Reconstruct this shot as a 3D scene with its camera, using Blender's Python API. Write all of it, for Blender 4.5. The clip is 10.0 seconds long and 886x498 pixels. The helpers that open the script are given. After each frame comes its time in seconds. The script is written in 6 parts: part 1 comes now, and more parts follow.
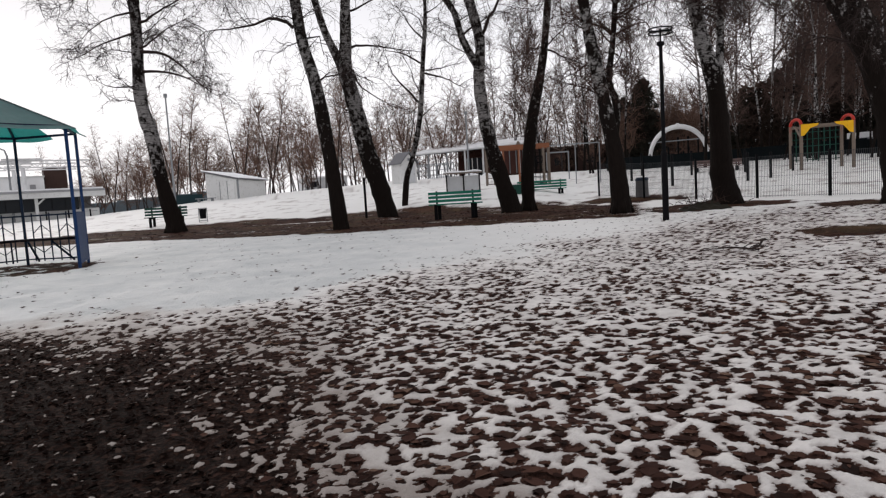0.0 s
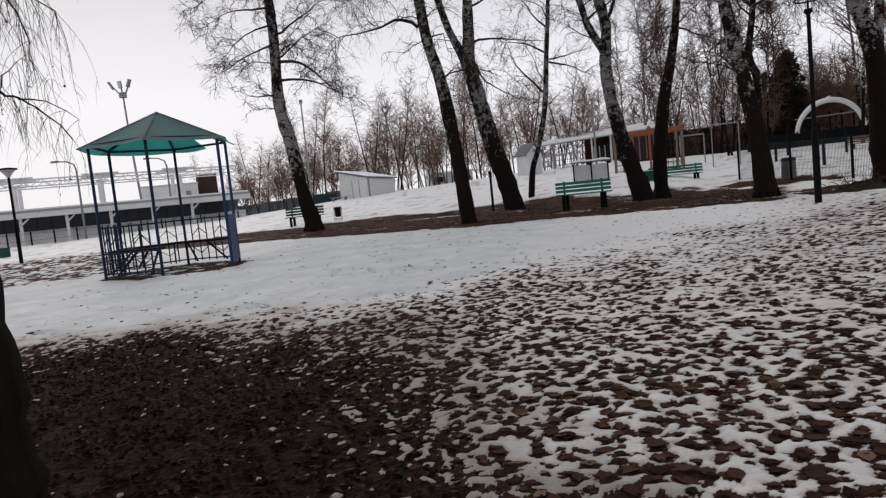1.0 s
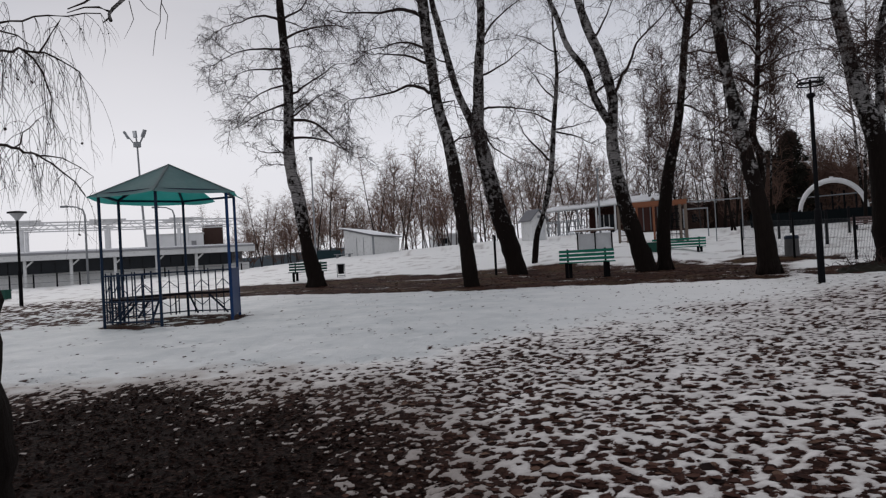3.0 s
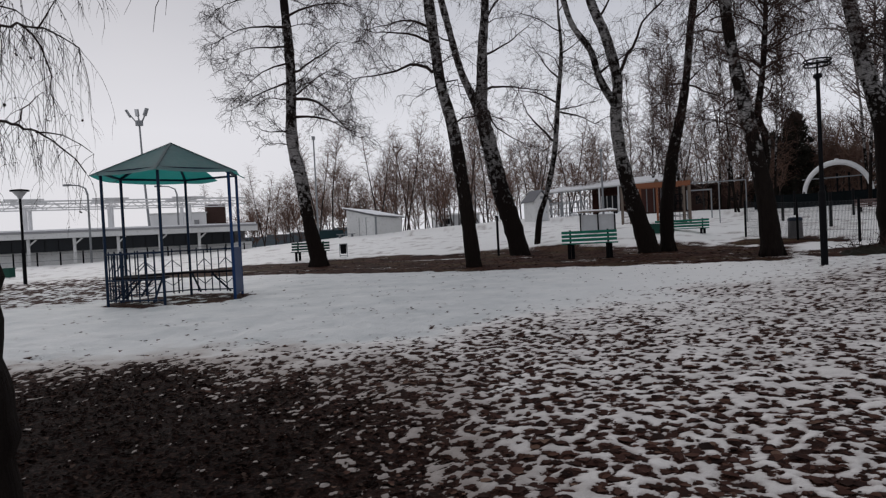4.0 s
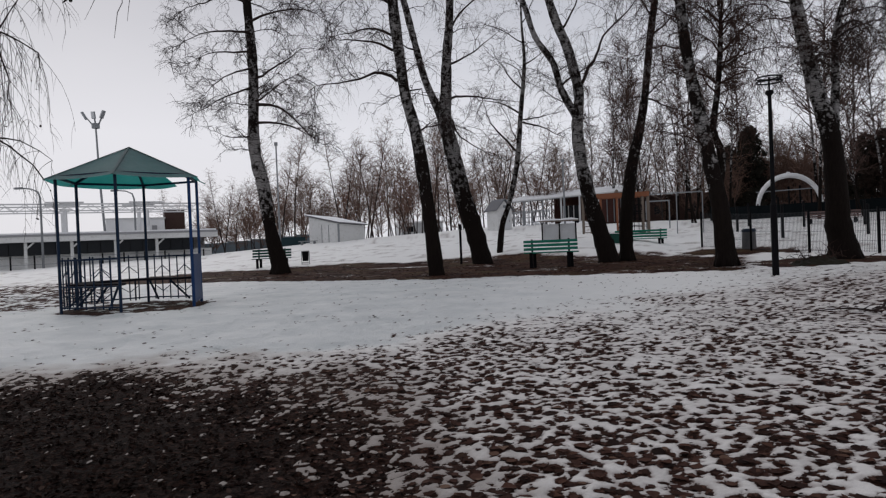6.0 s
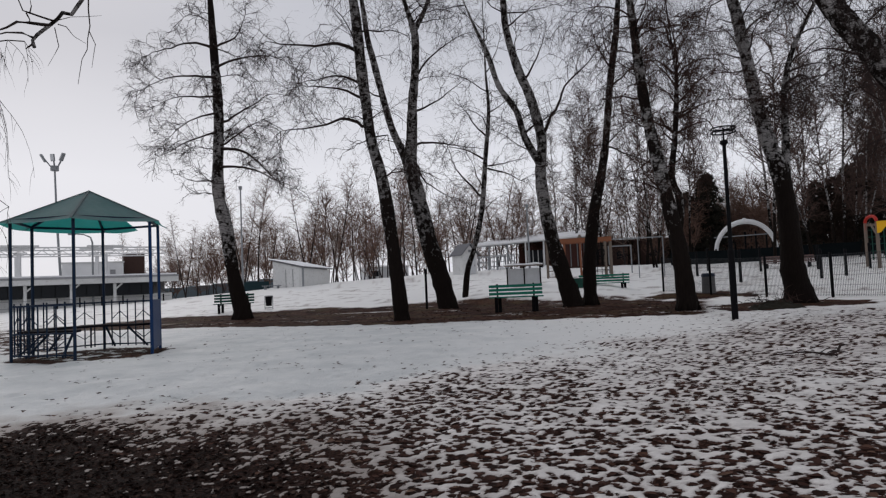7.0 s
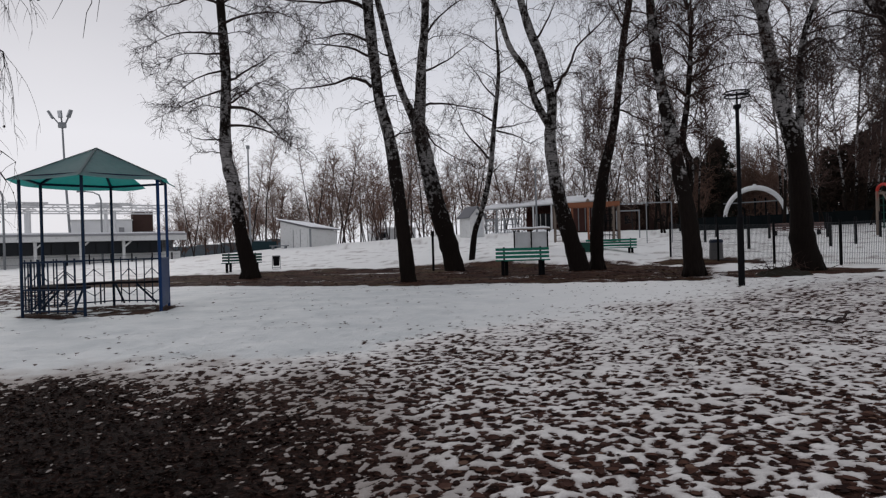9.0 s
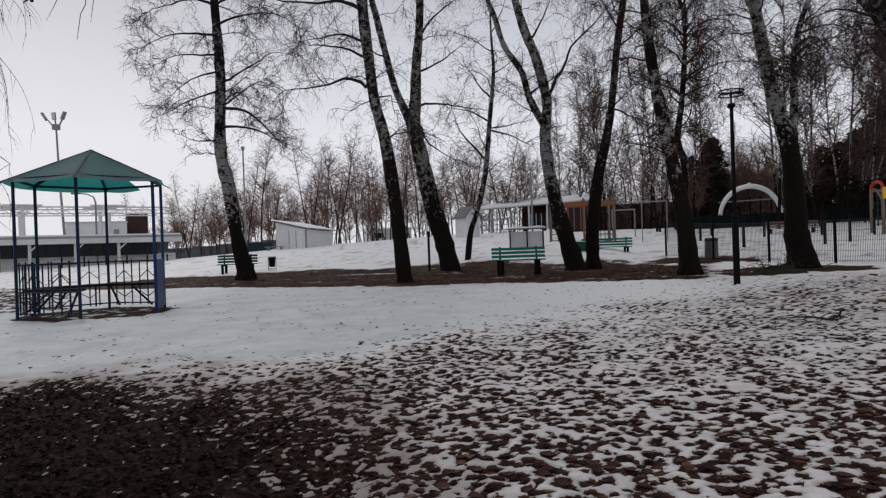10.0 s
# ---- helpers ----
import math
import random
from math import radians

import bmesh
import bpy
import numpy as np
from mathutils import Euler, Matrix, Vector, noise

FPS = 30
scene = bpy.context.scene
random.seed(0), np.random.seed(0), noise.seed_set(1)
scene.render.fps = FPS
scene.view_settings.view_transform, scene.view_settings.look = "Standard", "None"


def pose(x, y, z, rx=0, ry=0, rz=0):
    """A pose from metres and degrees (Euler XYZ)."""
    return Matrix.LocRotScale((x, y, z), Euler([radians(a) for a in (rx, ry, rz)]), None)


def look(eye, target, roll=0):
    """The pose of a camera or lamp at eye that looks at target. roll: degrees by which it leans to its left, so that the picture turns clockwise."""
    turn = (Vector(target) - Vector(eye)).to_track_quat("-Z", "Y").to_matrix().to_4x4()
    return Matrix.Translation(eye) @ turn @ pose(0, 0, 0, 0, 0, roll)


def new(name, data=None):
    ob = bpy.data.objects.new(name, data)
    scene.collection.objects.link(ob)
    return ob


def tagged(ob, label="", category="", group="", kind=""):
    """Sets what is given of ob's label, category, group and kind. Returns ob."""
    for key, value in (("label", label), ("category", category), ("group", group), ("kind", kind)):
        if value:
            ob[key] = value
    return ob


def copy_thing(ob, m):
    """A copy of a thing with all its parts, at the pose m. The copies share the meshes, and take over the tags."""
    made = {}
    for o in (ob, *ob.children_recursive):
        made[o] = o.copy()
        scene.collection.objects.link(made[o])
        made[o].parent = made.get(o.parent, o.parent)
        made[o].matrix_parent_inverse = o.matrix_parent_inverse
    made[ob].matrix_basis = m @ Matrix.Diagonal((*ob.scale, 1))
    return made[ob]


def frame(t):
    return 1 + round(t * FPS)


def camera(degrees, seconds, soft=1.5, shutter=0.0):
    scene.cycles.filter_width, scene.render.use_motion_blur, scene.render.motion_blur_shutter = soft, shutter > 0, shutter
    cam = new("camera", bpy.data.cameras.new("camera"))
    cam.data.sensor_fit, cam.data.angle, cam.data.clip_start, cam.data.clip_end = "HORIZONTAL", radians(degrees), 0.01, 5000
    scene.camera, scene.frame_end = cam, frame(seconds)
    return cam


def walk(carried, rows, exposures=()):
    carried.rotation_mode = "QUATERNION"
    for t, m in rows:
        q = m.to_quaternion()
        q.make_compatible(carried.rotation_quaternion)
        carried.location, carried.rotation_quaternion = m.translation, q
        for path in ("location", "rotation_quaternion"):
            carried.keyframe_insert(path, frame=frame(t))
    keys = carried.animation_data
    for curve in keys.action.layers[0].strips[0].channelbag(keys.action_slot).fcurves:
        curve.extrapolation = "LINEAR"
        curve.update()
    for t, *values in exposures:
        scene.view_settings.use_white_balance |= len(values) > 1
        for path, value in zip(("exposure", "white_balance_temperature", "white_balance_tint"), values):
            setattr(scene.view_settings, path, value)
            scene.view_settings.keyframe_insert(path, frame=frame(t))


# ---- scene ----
SOFT = 1.25
EXPOSURES = ((0.0, 0.23, 6700, 14), (0.6, 0.04, 6650, 14), (1.0, -0.04, 6600, 14), (1.5, -0.04, 6600, 14), (2.0, -0.03, 6420, 14), (3.5, -0.36, 6420, 14), (5.0, -0.35, 6420, 14), (7.0, -0.24, 6420, 14), (10.0, -0.25, 6420, 14))
cam = camera(66.70, 10.0, soft=SOFT)
# seconds, place in metres, then turn to the left, tilt up, lean to the right in degrees
ROWS = [
    (0.0, 0.040, 0.022, 0.945, -0.06, -4.99, 3.48),
    (0.5, 0.024, 0.003, 0.959, 5.10, -4.39, 3.48),
    (1.0, -0.001, 0.004, 0.955, 10.74, -4.76, 5.78),
    (1.5, -0.005, 0.005, 0.969, 11.97, -4.33, 5.06),
    (2.0, -0.002, -0.026, 0.974, 10.47, -1.30, 3.37),
    (2.2, -0.007, -0.017, 0.979, 10.41, -0.18, 3.13),
    (3.3, -0.001, 0.011, 1.004, 10.75, 0.44, 3.34),
    (3.5, 0.001, 0.016, 0.999, 12.56, -0.65, 3.53),
    (4.0, -0.001, 0.011, 0.996, 10.85, -1.24, 2.89),
    (4.5, 0.002, 0.030, 0.994, 9.97, -1.48, 2.53),
    (5.0, 0.009, -0.010, 0.996, 9.64, -1.10, 2.29),
    (6.3, 0.014, -0.037, 1.009, 7.04, -0.33, 2.46),
    (6.5, 0.007, -0.035, 1.012, 6.58, 0.39, 2.46),
    (7.0, 0.016, -0.046, 1.020, 4.60, 2.92, 2.46),
    (7.5, 0.019, -0.044, 1.031, 4.11, 2.89, 2.17),
    (8.0, 0.016, -0.041, 1.024, 5.21, 1.20, 1.87),
    (8.5, 0.020, -0.040, 1.015, 5.56, 0.34, 1.94),
    (9.0, 0.017, -0.038, 1.015, 5.32, -0.25, 1.64),
    (9.5, 0.015, -0.013, 1.014, 5.24, -0.34, 2.03),
    (10.0, 0.016, -0.041, 1.014, 4.97, -0.25, 1.97),
]
walk(cam, [(t, pose(x, y, z, 0, 0, yaw) @ pose(0, 0, 0, pitch) @ pose(0, 0, 0, 0, roll) @ pose(0, 0, 0, 90)) for t, x, y, z, yaw, pitch, roll in ROWS], EXPOSURES)

# ---- light ----
SUN_EL, SUN_AZ = 24.0, -35.0
world = bpy.data.worlds.new("overcast_sky")
scene.world = world
world.use_nodes = True
wt = world.node_tree
wt.nodes.clear()
w_out = wt.nodes.new("ShaderNodeOutputWorld")
w_bg = wt.nodes.new("ShaderNodeBackground")
w_sky = wt.nodes.new("ShaderNodeTexSky")
w_sky.sky_type = "NISHITA"
w_sky.sun_disc = False
w_sky.sun_elevation, w_sky.sun_rotation = radians(SUN_EL), radians(SUN_AZ)
w_sky.air_density, w_sky.dust_density = 1.0, 2.0
w_map = wt.nodes.new("ShaderNodeTexCoord")
w_sep = wt.nodes.new("ShaderNodeSeparateXYZ")
w_grad = wt.nodes.new("ShaderNodeValToRGB")
w_noise = wt.nodes.new("ShaderNodeTexNoise")
w_mixn = wt.nodes.new("ShaderNodeMixRGB")
w_mix = wt.nodes.new("ShaderNodeMixRGB")
w_scale = wt.nodes.new("ShaderNodeVectorMath")
w_stretch = wt.nodes.new("ShaderNodeMapping")
wt.links.new(w_map.outputs["Generated"], w_sep.inputs[0])
wt.links.new(w_sep.outputs["Z"], w_grad.inputs["Fac"])
# cloud cover: bright veil low down, a grey belt, paler again overhead
ramp = w_grad.color_ramp
ramp.elements[0].position, ramp.elements[0].color = 0.0, (0.845, 0.87, 0.905, 1)
ramp.elements[1].position, ramp.elements[1].color = 0.75, (0.60, 0.625, 0.66, 1)
e = ramp.elements.new(0.16)
e.color = (0.845, 0.87, 0.908, 1)
e = ramp.elements.new(0.34)
e.color = (0.585, 0.61, 0.655, 1)
w_stretch.inputs["Scale"].default_value = (1, 1, 3.0)
wt.links.new(w_map.outputs["Generated"], w_stretch.inputs["Vector"])
wt.links.new(w_stretch.outputs["Vector"], w_noise.inputs["Vector"])
w_noise.inputs["Scale"].default_value = 1.6
w_noise.inputs["Detail"].default_value = 5.0
w_mixn.blend_type = "OVERLAY"
w_mixn.inputs["Fac"].default_value = 0.22
wt.links.new(w_grad.outputs["Color"], w_mixn.inputs["Color1"])
wt.links.new(w_noise.outputs["Fac"], w_mixn.inputs["Color2"])
w_scale.operation = "SCALE"
w_scale.inputs["Scale"].default_value = 0.08
wt.links.new(w_sky.outputs["Color"], w_scale.inputs[0])
w_mix.inputs["Fac"].default_value = 0.97
wt.links.new(w_scale.outputs[0], w_mix.inputs["Color1"])
wt.links.new(w_mixn.outputs["Color"], w_mix.inputs["Color2"])
wt.links.new(w_mix.outputs["Color"], w_bg.inputs["Color"])
w_bg.inputs["Strength"].default_value = 1.05
wt.links.new(w_bg.outputs[0], w_out.inputs[0])

sun_data = bpy.data.lights.new("veiled_sun", "SUN")
sun_data.energy, sun_data.angle, sun_data.color = 0.5, radians(30), (1.0, 0.96, 0.9)
sun = new("veiled_sun", sun_data)
sa, se = radians(SUN_AZ), radians(SUN_EL)
sun.matrix_world = look((60 * math.sin(sa), 60 * math.cos(sa), 60 * math.tan(se)), (0, 0, 0))


# ---- materials ----
def material(name, rough=0.7, metal=0.0, gloss=0.15):
    m = bpy.data.materials.new(name)
    m.use_nodes = True
    nt = m.node_tree
    b = nt.nodes["Principled BSDF"]
    b.inputs["Roughness"].default_value, b.inputs["Metallic"].default_value = rough, metal
    b.inputs["Specular IOR Level"].default_value = gloss
    return m, nt, b


def node(nt, kind, **inputs):
    n = nt.nodes.new(kind)
    for k, v in inputs.items():
        n.inputs[k.replace("_", " ")].default_value = v
    return n


def coords(nt, kind="Object", scale=(1, 1, 1)):
    tc = nt.nodes.new("ShaderNodeTexCoord")
    mp = nt.nodes.new("ShaderNodeMapping")
    mp.inputs["Scale"].default_value = scale
    nt.links.new(tc.outputs[kind], mp.inputs["Vector"])
    return mp.outputs["Vector"]


def noise_of(nt, vec, scale, detail=4.0, rough=0.55):
    n = node(nt, "ShaderNodeTexNoise", Scale=scale, Detail=detail, Roughness=rough)
    nt.links.new(vec, n.inputs["Vector"])
    return n.outputs["Fac"]


def ramp_of(nt, fac, *stops):
    r = nt.nodes.new("ShaderNodeValToRGB")
    while len(r.color_ramp.elements) < len(stops):
        r.color_ramp.elements.new(0.5)
    for el, (p, c) in zip(r.color_ramp.elements, stops):
        el.position, el.color = p, (*c, 1)
    nt.links.new(fac, r.inputs["Fac"])
    return r.outputs["Color"]


def math_of(nt, op, a, b=None, c=None, clamp=False):
    m = nt.nodes.new("ShaderNodeMath")
    m.operation, m.use_clamp = op, clamp
    for i, v in enumerate((a, b, c)):
        if v is None:
            continue
        if isinstance(v, (int, float)):
            m.inputs[i].default_value = v
        else:
            nt.links.new(v, m.inputs[i])
    return m.outputs[0]


def mix_of(nt, fac, a, b, kind="MIX"):
    m = nt.nodes.new("ShaderNodeMixRGB")
    m.blend_type = kind
    for i, v in enumerate((fac, a, b)):
        if isinstance(v, (int, float)):
            m.inputs[i].default_value = v
        elif isinstance(v, tuple):
            m.inputs[i].default_value = (*v, 1)
        else:
            nt.links.new(v, m.inputs[i])
    return m.outputs[0]


def bump_of(nt, b, height, strength=0.4, distance=0.02):
    n = node(nt, "ShaderNodeBump", Strength=strength, Distance=distance)
    nt.links.new(height, n.inputs["Height"])
    nt.links.new(n.outputs[0], b.inputs["Normal"])


def paint(name, colour, wear=(0.08, 0.06, 0.05), amount=0.35, rough=0.55, metal=0.0, scale=6.0, bump=0.15, gloss=0.15):
    """Weathered paint or plain surface: two scales of tone and worn spots."""
    m, nt, b = material(name, rough, metal, gloss)
    v = coords(nt)
    big, small = noise_of(nt, v, scale * 0.25, 3), noise_of(nt, v, scale * 6, 5)
    tone = mix_of(nt, big, tuple(c * 0.75 for c in colour), tuple(min(1, c * 1.2) for c in colour))
    spots = ramp_of(nt, small, (0.62 - amount * 0.15, (0, 0, 0)), (0.72, (1, 1, 1)))
    col = mix_of(nt, math_of(nt, "MULTIPLY", spots, amount), tone, wear)
    nt.links.new(col, b.inputs["Base Color"])
    nt.links.new(math_of(nt, "MULTIPLY_ADD", small, 0.3, rough - 0.15), b.inputs["Roughness"])
    bump_of(nt, b, small, bump, 0.004)
    return m


MAT = {}
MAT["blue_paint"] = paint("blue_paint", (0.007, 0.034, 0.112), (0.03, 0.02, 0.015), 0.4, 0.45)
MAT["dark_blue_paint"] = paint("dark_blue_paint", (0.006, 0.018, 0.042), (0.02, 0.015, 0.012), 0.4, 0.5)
MAT["black_metal"] = paint("black_metal", (0.006, 0.006, 0.007), (0.014, 0.010, 0.008), 0.3, 0.65, gloss=0.05)
MAT["green_slat"] = paint("green_slat", (0.012, 0.155, 0.105), (0.03, 0.05, 0.04), 0.5, 0.6)
MAT["dark_green_slat"] = paint("dark_green_slat", (0.012, 0.06, 0.045), (0.03, 0.03, 0.025), 0.5, 0.6)
MAT["seat_wood"] = paint("seat_wood", (0.012, 0.011, 0.014), (0.03, 0.025, 0.02), 0.5, 0.9, gloss=0.03)
MAT["white_metal"] = paint("white_metal", (0.62, 0.62, 0.62), (0.25, 0.18, 0.12), 0.4, 0.6)
MAT["pale_wall"] = paint("pale_wall", (0.64, 0.64, 0.63), (0.28, 0.26, 0.23), 0.45, 0.75, scale=1.2)
MAT["grey_wall"] = paint("grey_wall", (0.30, 0.30, 0.31), (0.16, 0.15, 0.14), 0.4, 0.8, scale=1.0)
MAT["grey_metal"] = paint("grey_metal", (0.22, 0.23, 0.24), (0.08, 0.07, 0.06), 0.3, 0.5)
MAT["wire_grey"] = paint("wire_grey", (0.05, 0.052, 0.055), (0.03, 0.025, 0.02), 0.3, 0.6)
MAT["roof_grey"] = paint("roof_grey", (0.16, 0.16, 0.17), (0.08, 0.08, 0.08), 0.4, 0.8, scale=1.5)
MAT["dark_glass"] = paint("dark_glass", (0.012, 0.014, 0.017), (0.02, 0.02, 0.02), 0.3, 0.2)
MAT["red_boards"] = paint("red_boards", (0.075, 0.032, 0.026), (0.05, 0.03, 0.025), 0.4, 0.8, scale=1.5)
MAT["dark_wood"] = paint("dark_wood", (0.035, 0.018, 0.013), (0.06, 0.04, 0.03), 0.4, 0.75)
MAT["orange_paint"] = paint("orange_paint", (0.22, 0.085, 0.045), (0.25, 0.12, 0.06), 0.4, 0.6)
MAT["faded_red"] = paint("faded_red", (0.15, 0.088, 0.078), (0.40, 0.36, 0.34), 0.7, 0.7)
MAT["red_paint"] = paint("red_paint", (0.40, 0.028, 0.018), (0.3, 0.06, 0.04), 0.2, 0.5)
MAT["yellow_paint"] = paint("yellow_paint", (0.80, 0.42, 0.015), (0.4, 0.2, 0.04), 0.2, 0.5)
MAT["raw_timber"] = paint("raw_timber", (0.17, 0.135, 0.11), (0.10, 0.08, 0.06), 0.5, 0.8)
MAT["white_board"] = paint("white_board", (0.55, 0.56, 0.57), (0.30, 0.30, 0.30), 0.4, 0.5)
MAT["white_arch"] = paint("white_arch", (0.78, 0.78, 0.78), (0.5, 0.48, 0.45), 0.3, 0.5, scale=2.0)
MAT["band_green"] = paint("band_green", (0.005, 0.0075, 0.0085), (0.012, 0.010, 0.009), 0.4, 0.8, scale=1.0, gloss=0.05)
MAT["teal_hoarding"] = paint("teal_hoarding", (0.014, 0.034, 0.040), (0.03, 0.05, 0.06), 0.4, 0.7, scale=1.0)
MAT["blue_hoarding"] = paint("blue_hoarding", (0.13, 0.16, 0.18), (0.12, 0.13, 0.14), 0.5, 0.7, scale=0.6)
MAT["bin_grey"] = paint("bin_grey", (0.13, 0.125, 0.125), (0.10, 0.09, 0.08), 0.5, 0.85)
MAT["lamp_glass"] = paint("lamp_glass", (0.55, 0.56, 0.57), (0.4, 0.4, 0.4), 0.2, 0.3)


def snow_cap():
    m, nt, b = material("snow_cap", 0.6)
    v = coords(nt)
    n = noise_of(nt, v, 3.0, 5)
    nt.links.new(ramp_of(nt, n, (0.3, (0.82, 0.82, 0.83)), (0.7, (0.90, 0.90, 0.905))), b.inputs["Base Color"])
    bump_of(nt, b, noise_of(nt, v, 25, 5), 0.5, 0.02)
    return m


MAT["snow_cap"] = snow_cap()


def canopy_sheet():
    """Thin green plastic sheet: grimy on top, letting teal light through."""
    m, nt, b = material("canopy_sheet", 0.6)
    v = coords(nt)
    n, f = noise_of(nt, v, 1.6, 4), noise_of(nt, v, 14, 5)
    dirt = math_of(nt, "MULTIPLY_ADD", n, 0.7, math_of(nt, "MULTIPLY", f, 0.3))
    nt.links.new(ramp_of(nt, dirt, (0.3, (0.098, 0.118, 0.128)), (0.7, (0.165, 0.180, 0.190))), b.inputs["Base Color"])
    tr = nt.nodes.new("ShaderNodeBsdfTranslucent")
    nt.links.new(ramp_of(nt, dirt, (0.3, (0.0, 0.42, 0.36)), (0.7, (0.01, 0.52, 0.45))), tr.inputs["Color"])
    mx = nt.nodes.new("ShaderNodeMixShader")
    mx.inputs["Fac"].default_value = 0.36
    nt.links.new(b.outputs[0], mx.inputs[1])
    nt.links.new(tr.outputs[0], mx.inputs[2])
    nt.links.new(mx.outputs[0], nt.nodes["Material Output"].inputs["Surface"])
    bump_of(nt, b, f, 0.2, 0.01)
    return m


MAT["canopy_sheet"] = canopy_sheet()


def birch_bark(name, foot, crown, rise, white, warm=(0.012, 0.0088, 0.0074), grain=6.5, backlit_top=0.0):
    """White bark with black scars; the share of black falls from the furrowed foot upwards."""
    m, nt, b = material(name, 0.9, gloss=0.06)
    tc = nt.nodes.new("ShaderNodeTexCoord")
    sep = nt.nodes.new("ShaderNodeSeparateXYZ")
    nt.links.new(tc.outputs["Object"], sep.inputs[0])
    blotch = noise_of(nt, coords(nt, "Object", (1, 1, 0.8)), grain, 9, 0.74)
    broad = noise_of(nt, coords(nt, "Object", (1, 1, 0.5)), 1.7, 3)
    scar = noise_of(nt, coords(nt, "Object", (1, 1, 5.5)), 4.2, 7, 0.68)
    line = noise_of(nt, coords(nt, "Object", (1, 1, 9.0)), 6.0, 5, 0.6)
    need = math_of(nt, "MAXIMUM", math_of(nt, "MULTIPLY_ADD", sep.outputs["Z"], -rise, foot), crown)
    # blacker again above 4.2 m: the trunk's backlit silhouette put into the colour
    if backlit_top:
        above = math_of(nt, "MAXIMUM", math_of(nt, "SUBTRACT", sep.outputs["Z"], 4.2), 0.0)
        need = math_of(nt, "MULTIPLY_ADD", above, backlit_top, need)
    over = math_of(nt, "SUBTRACT", math_of(nt, "MULTIPLY_ADD", broad, 0.4, math_of(nt, "SUBTRACT", blotch, 0.2)), need)
    pale = ramp_of(nt, math_of(nt, "MULTIPLY_ADD", over, 5.0, 0.5), (0.40, (0, 0, 0)), (0.66, (1, 1, 1)))
    scars = ramp_of(nt, scar, (0.40, (0, 0, 0)), (0.48, (1, 1, 1)))
    lines = ramp_of(nt, line, (0.37, (0.25, 0.25, 0.25)), (0.44, (1, 1, 1)))
    fine = noise_of(nt, coords(nt), 45, 5)
    tone = mix_of(nt, fine, tuple(c * 0.55 for c in white), white)
    tone = mix_of(nt, math_of(nt, "MULTIPLY", noise_of(nt, coords(nt), 9, 5), 0.7), tone, tuple(c * 0.5 for c in white))
    furrow = noise_of(nt, coords(nt, "Object", (1, 1, 0.22)), 20, 6, 0.7)
    dark = mix_of(nt, furrow, tuple(c * 0.3 for c in warm), tuple(c * 1.7 for c in warm))
    nt.links.new(mix_of(nt, math_of(nt, "MULTIPLY", math_of(nt, "MULTIPLY", pale, scars), lines), dark, tone), b.inputs["Base Color"])
    bump_of(nt, b, math_of(nt, "MULTIPLY_ADD", pale, 0.5, furrow), 0.9, 0.04)
    return m


MAT["birch_bark"] = birch_bark("birch_bark", 0.74, 0.50, 0.055, (0.36, 0.34, 0.33))
MAT["backlit_birch_bark"] = birch_bark("backlit_birch_bark", 0.80, 0.45, 0.105, (0.43, 0.405, 0.395), backlit_top=0.022)
MAT["pale_limb_bark"] = birch_bark("pale_limb_bark", 0.45, 0.42, 0.0, (0.36, 0.34, 0.33), grain=14.0)
MAT["old_birch_bark"] = birch_bark("old_birch_bark", 0.80, 0.545, 0.085, (0.50, 0.48, 0.465), grain=4.5)
MAT["dark_birch_bark"] = birch_bark("dark_birch_bark", 0.74, 0.525, 0.040, (0.31, 0.29, 0.28))
MAT["mottled_birch_bark"] = birch_bark("mottled_birch_bark", 1.06, 0.475, 0.128, (0.50, 0.48, 0.468), grain=6.5)
MAT["scarred_birch_bark"] = birch_bark("scarred_birch_bark", 0.74, 0.53, 0.035, (0.48, 0.455, 0.44), grain=4.5)
MAT["grey_birch_bark"] = birch_bark("grey_birch_bark", 0.74, 0.48, 0.075, (0.40, 0.38, 0.368), grain=5.5)
MAT["pale_birch_bark"] = birch_bark("pale_birch_bark", 0.76, 0.485, 0.07, (0.56, 0.535, 0.525))


def twig_mat(name, c1, c2):
    m, nt, b = material(name, 0.85)
    v = coords(nt)
    nt.links.new(mix_of(nt, noise_of(nt, v, 1.2, 4), c1, c2), b.inputs["Base Color"])
    return m


MAT["twig"] = twig_mat("twig", (0.016, 0.011, 0.010), (0.045, 0.030, 0.027))
MAT["brown_twig"] = twig_mat("brown_twig", (0.022, 0.012, 0.0095), (0.055, 0.030, 0.024))
# twigs of the far woodland: lightened, with the haze of distance in the colour
MAT["hazed_twig"] = twig_mat("hazed_twig", (0.125, 0.088, 0.074), (0.235, 0.172, 0.145))
MAT["hazed_red_twig"] = twig_mat("hazed_red_twig", (0.100, 0.058, 0.044), (0.195, 0.118, 0.090))
MAT["sapling_twig"] = twig_mat("sapling_twig", (0.050, 0.031, 0.026), (0.105, 0.066, 0.055))
MAT["far_bark"] = twig_mat("far_bark", (0.024, 0.019, 0.018), (0.06, 0.05, 0.047))
MAT["brown_boards"] = paint("brown_boards", (0.055, 0.032, 0.027), (0.03, 0.02, 0.018), 0.4, 0.8, scale=0.8)
MAT["needles"] = twig_mat("needles", (0.010, 0.011, 0.008), (0.036, 0.030, 0.022))
MAT["brown_crown"] = twig_mat("brown_crown", (0.022, 0.014, 0.011), (0.045, 0.030, 0.022))


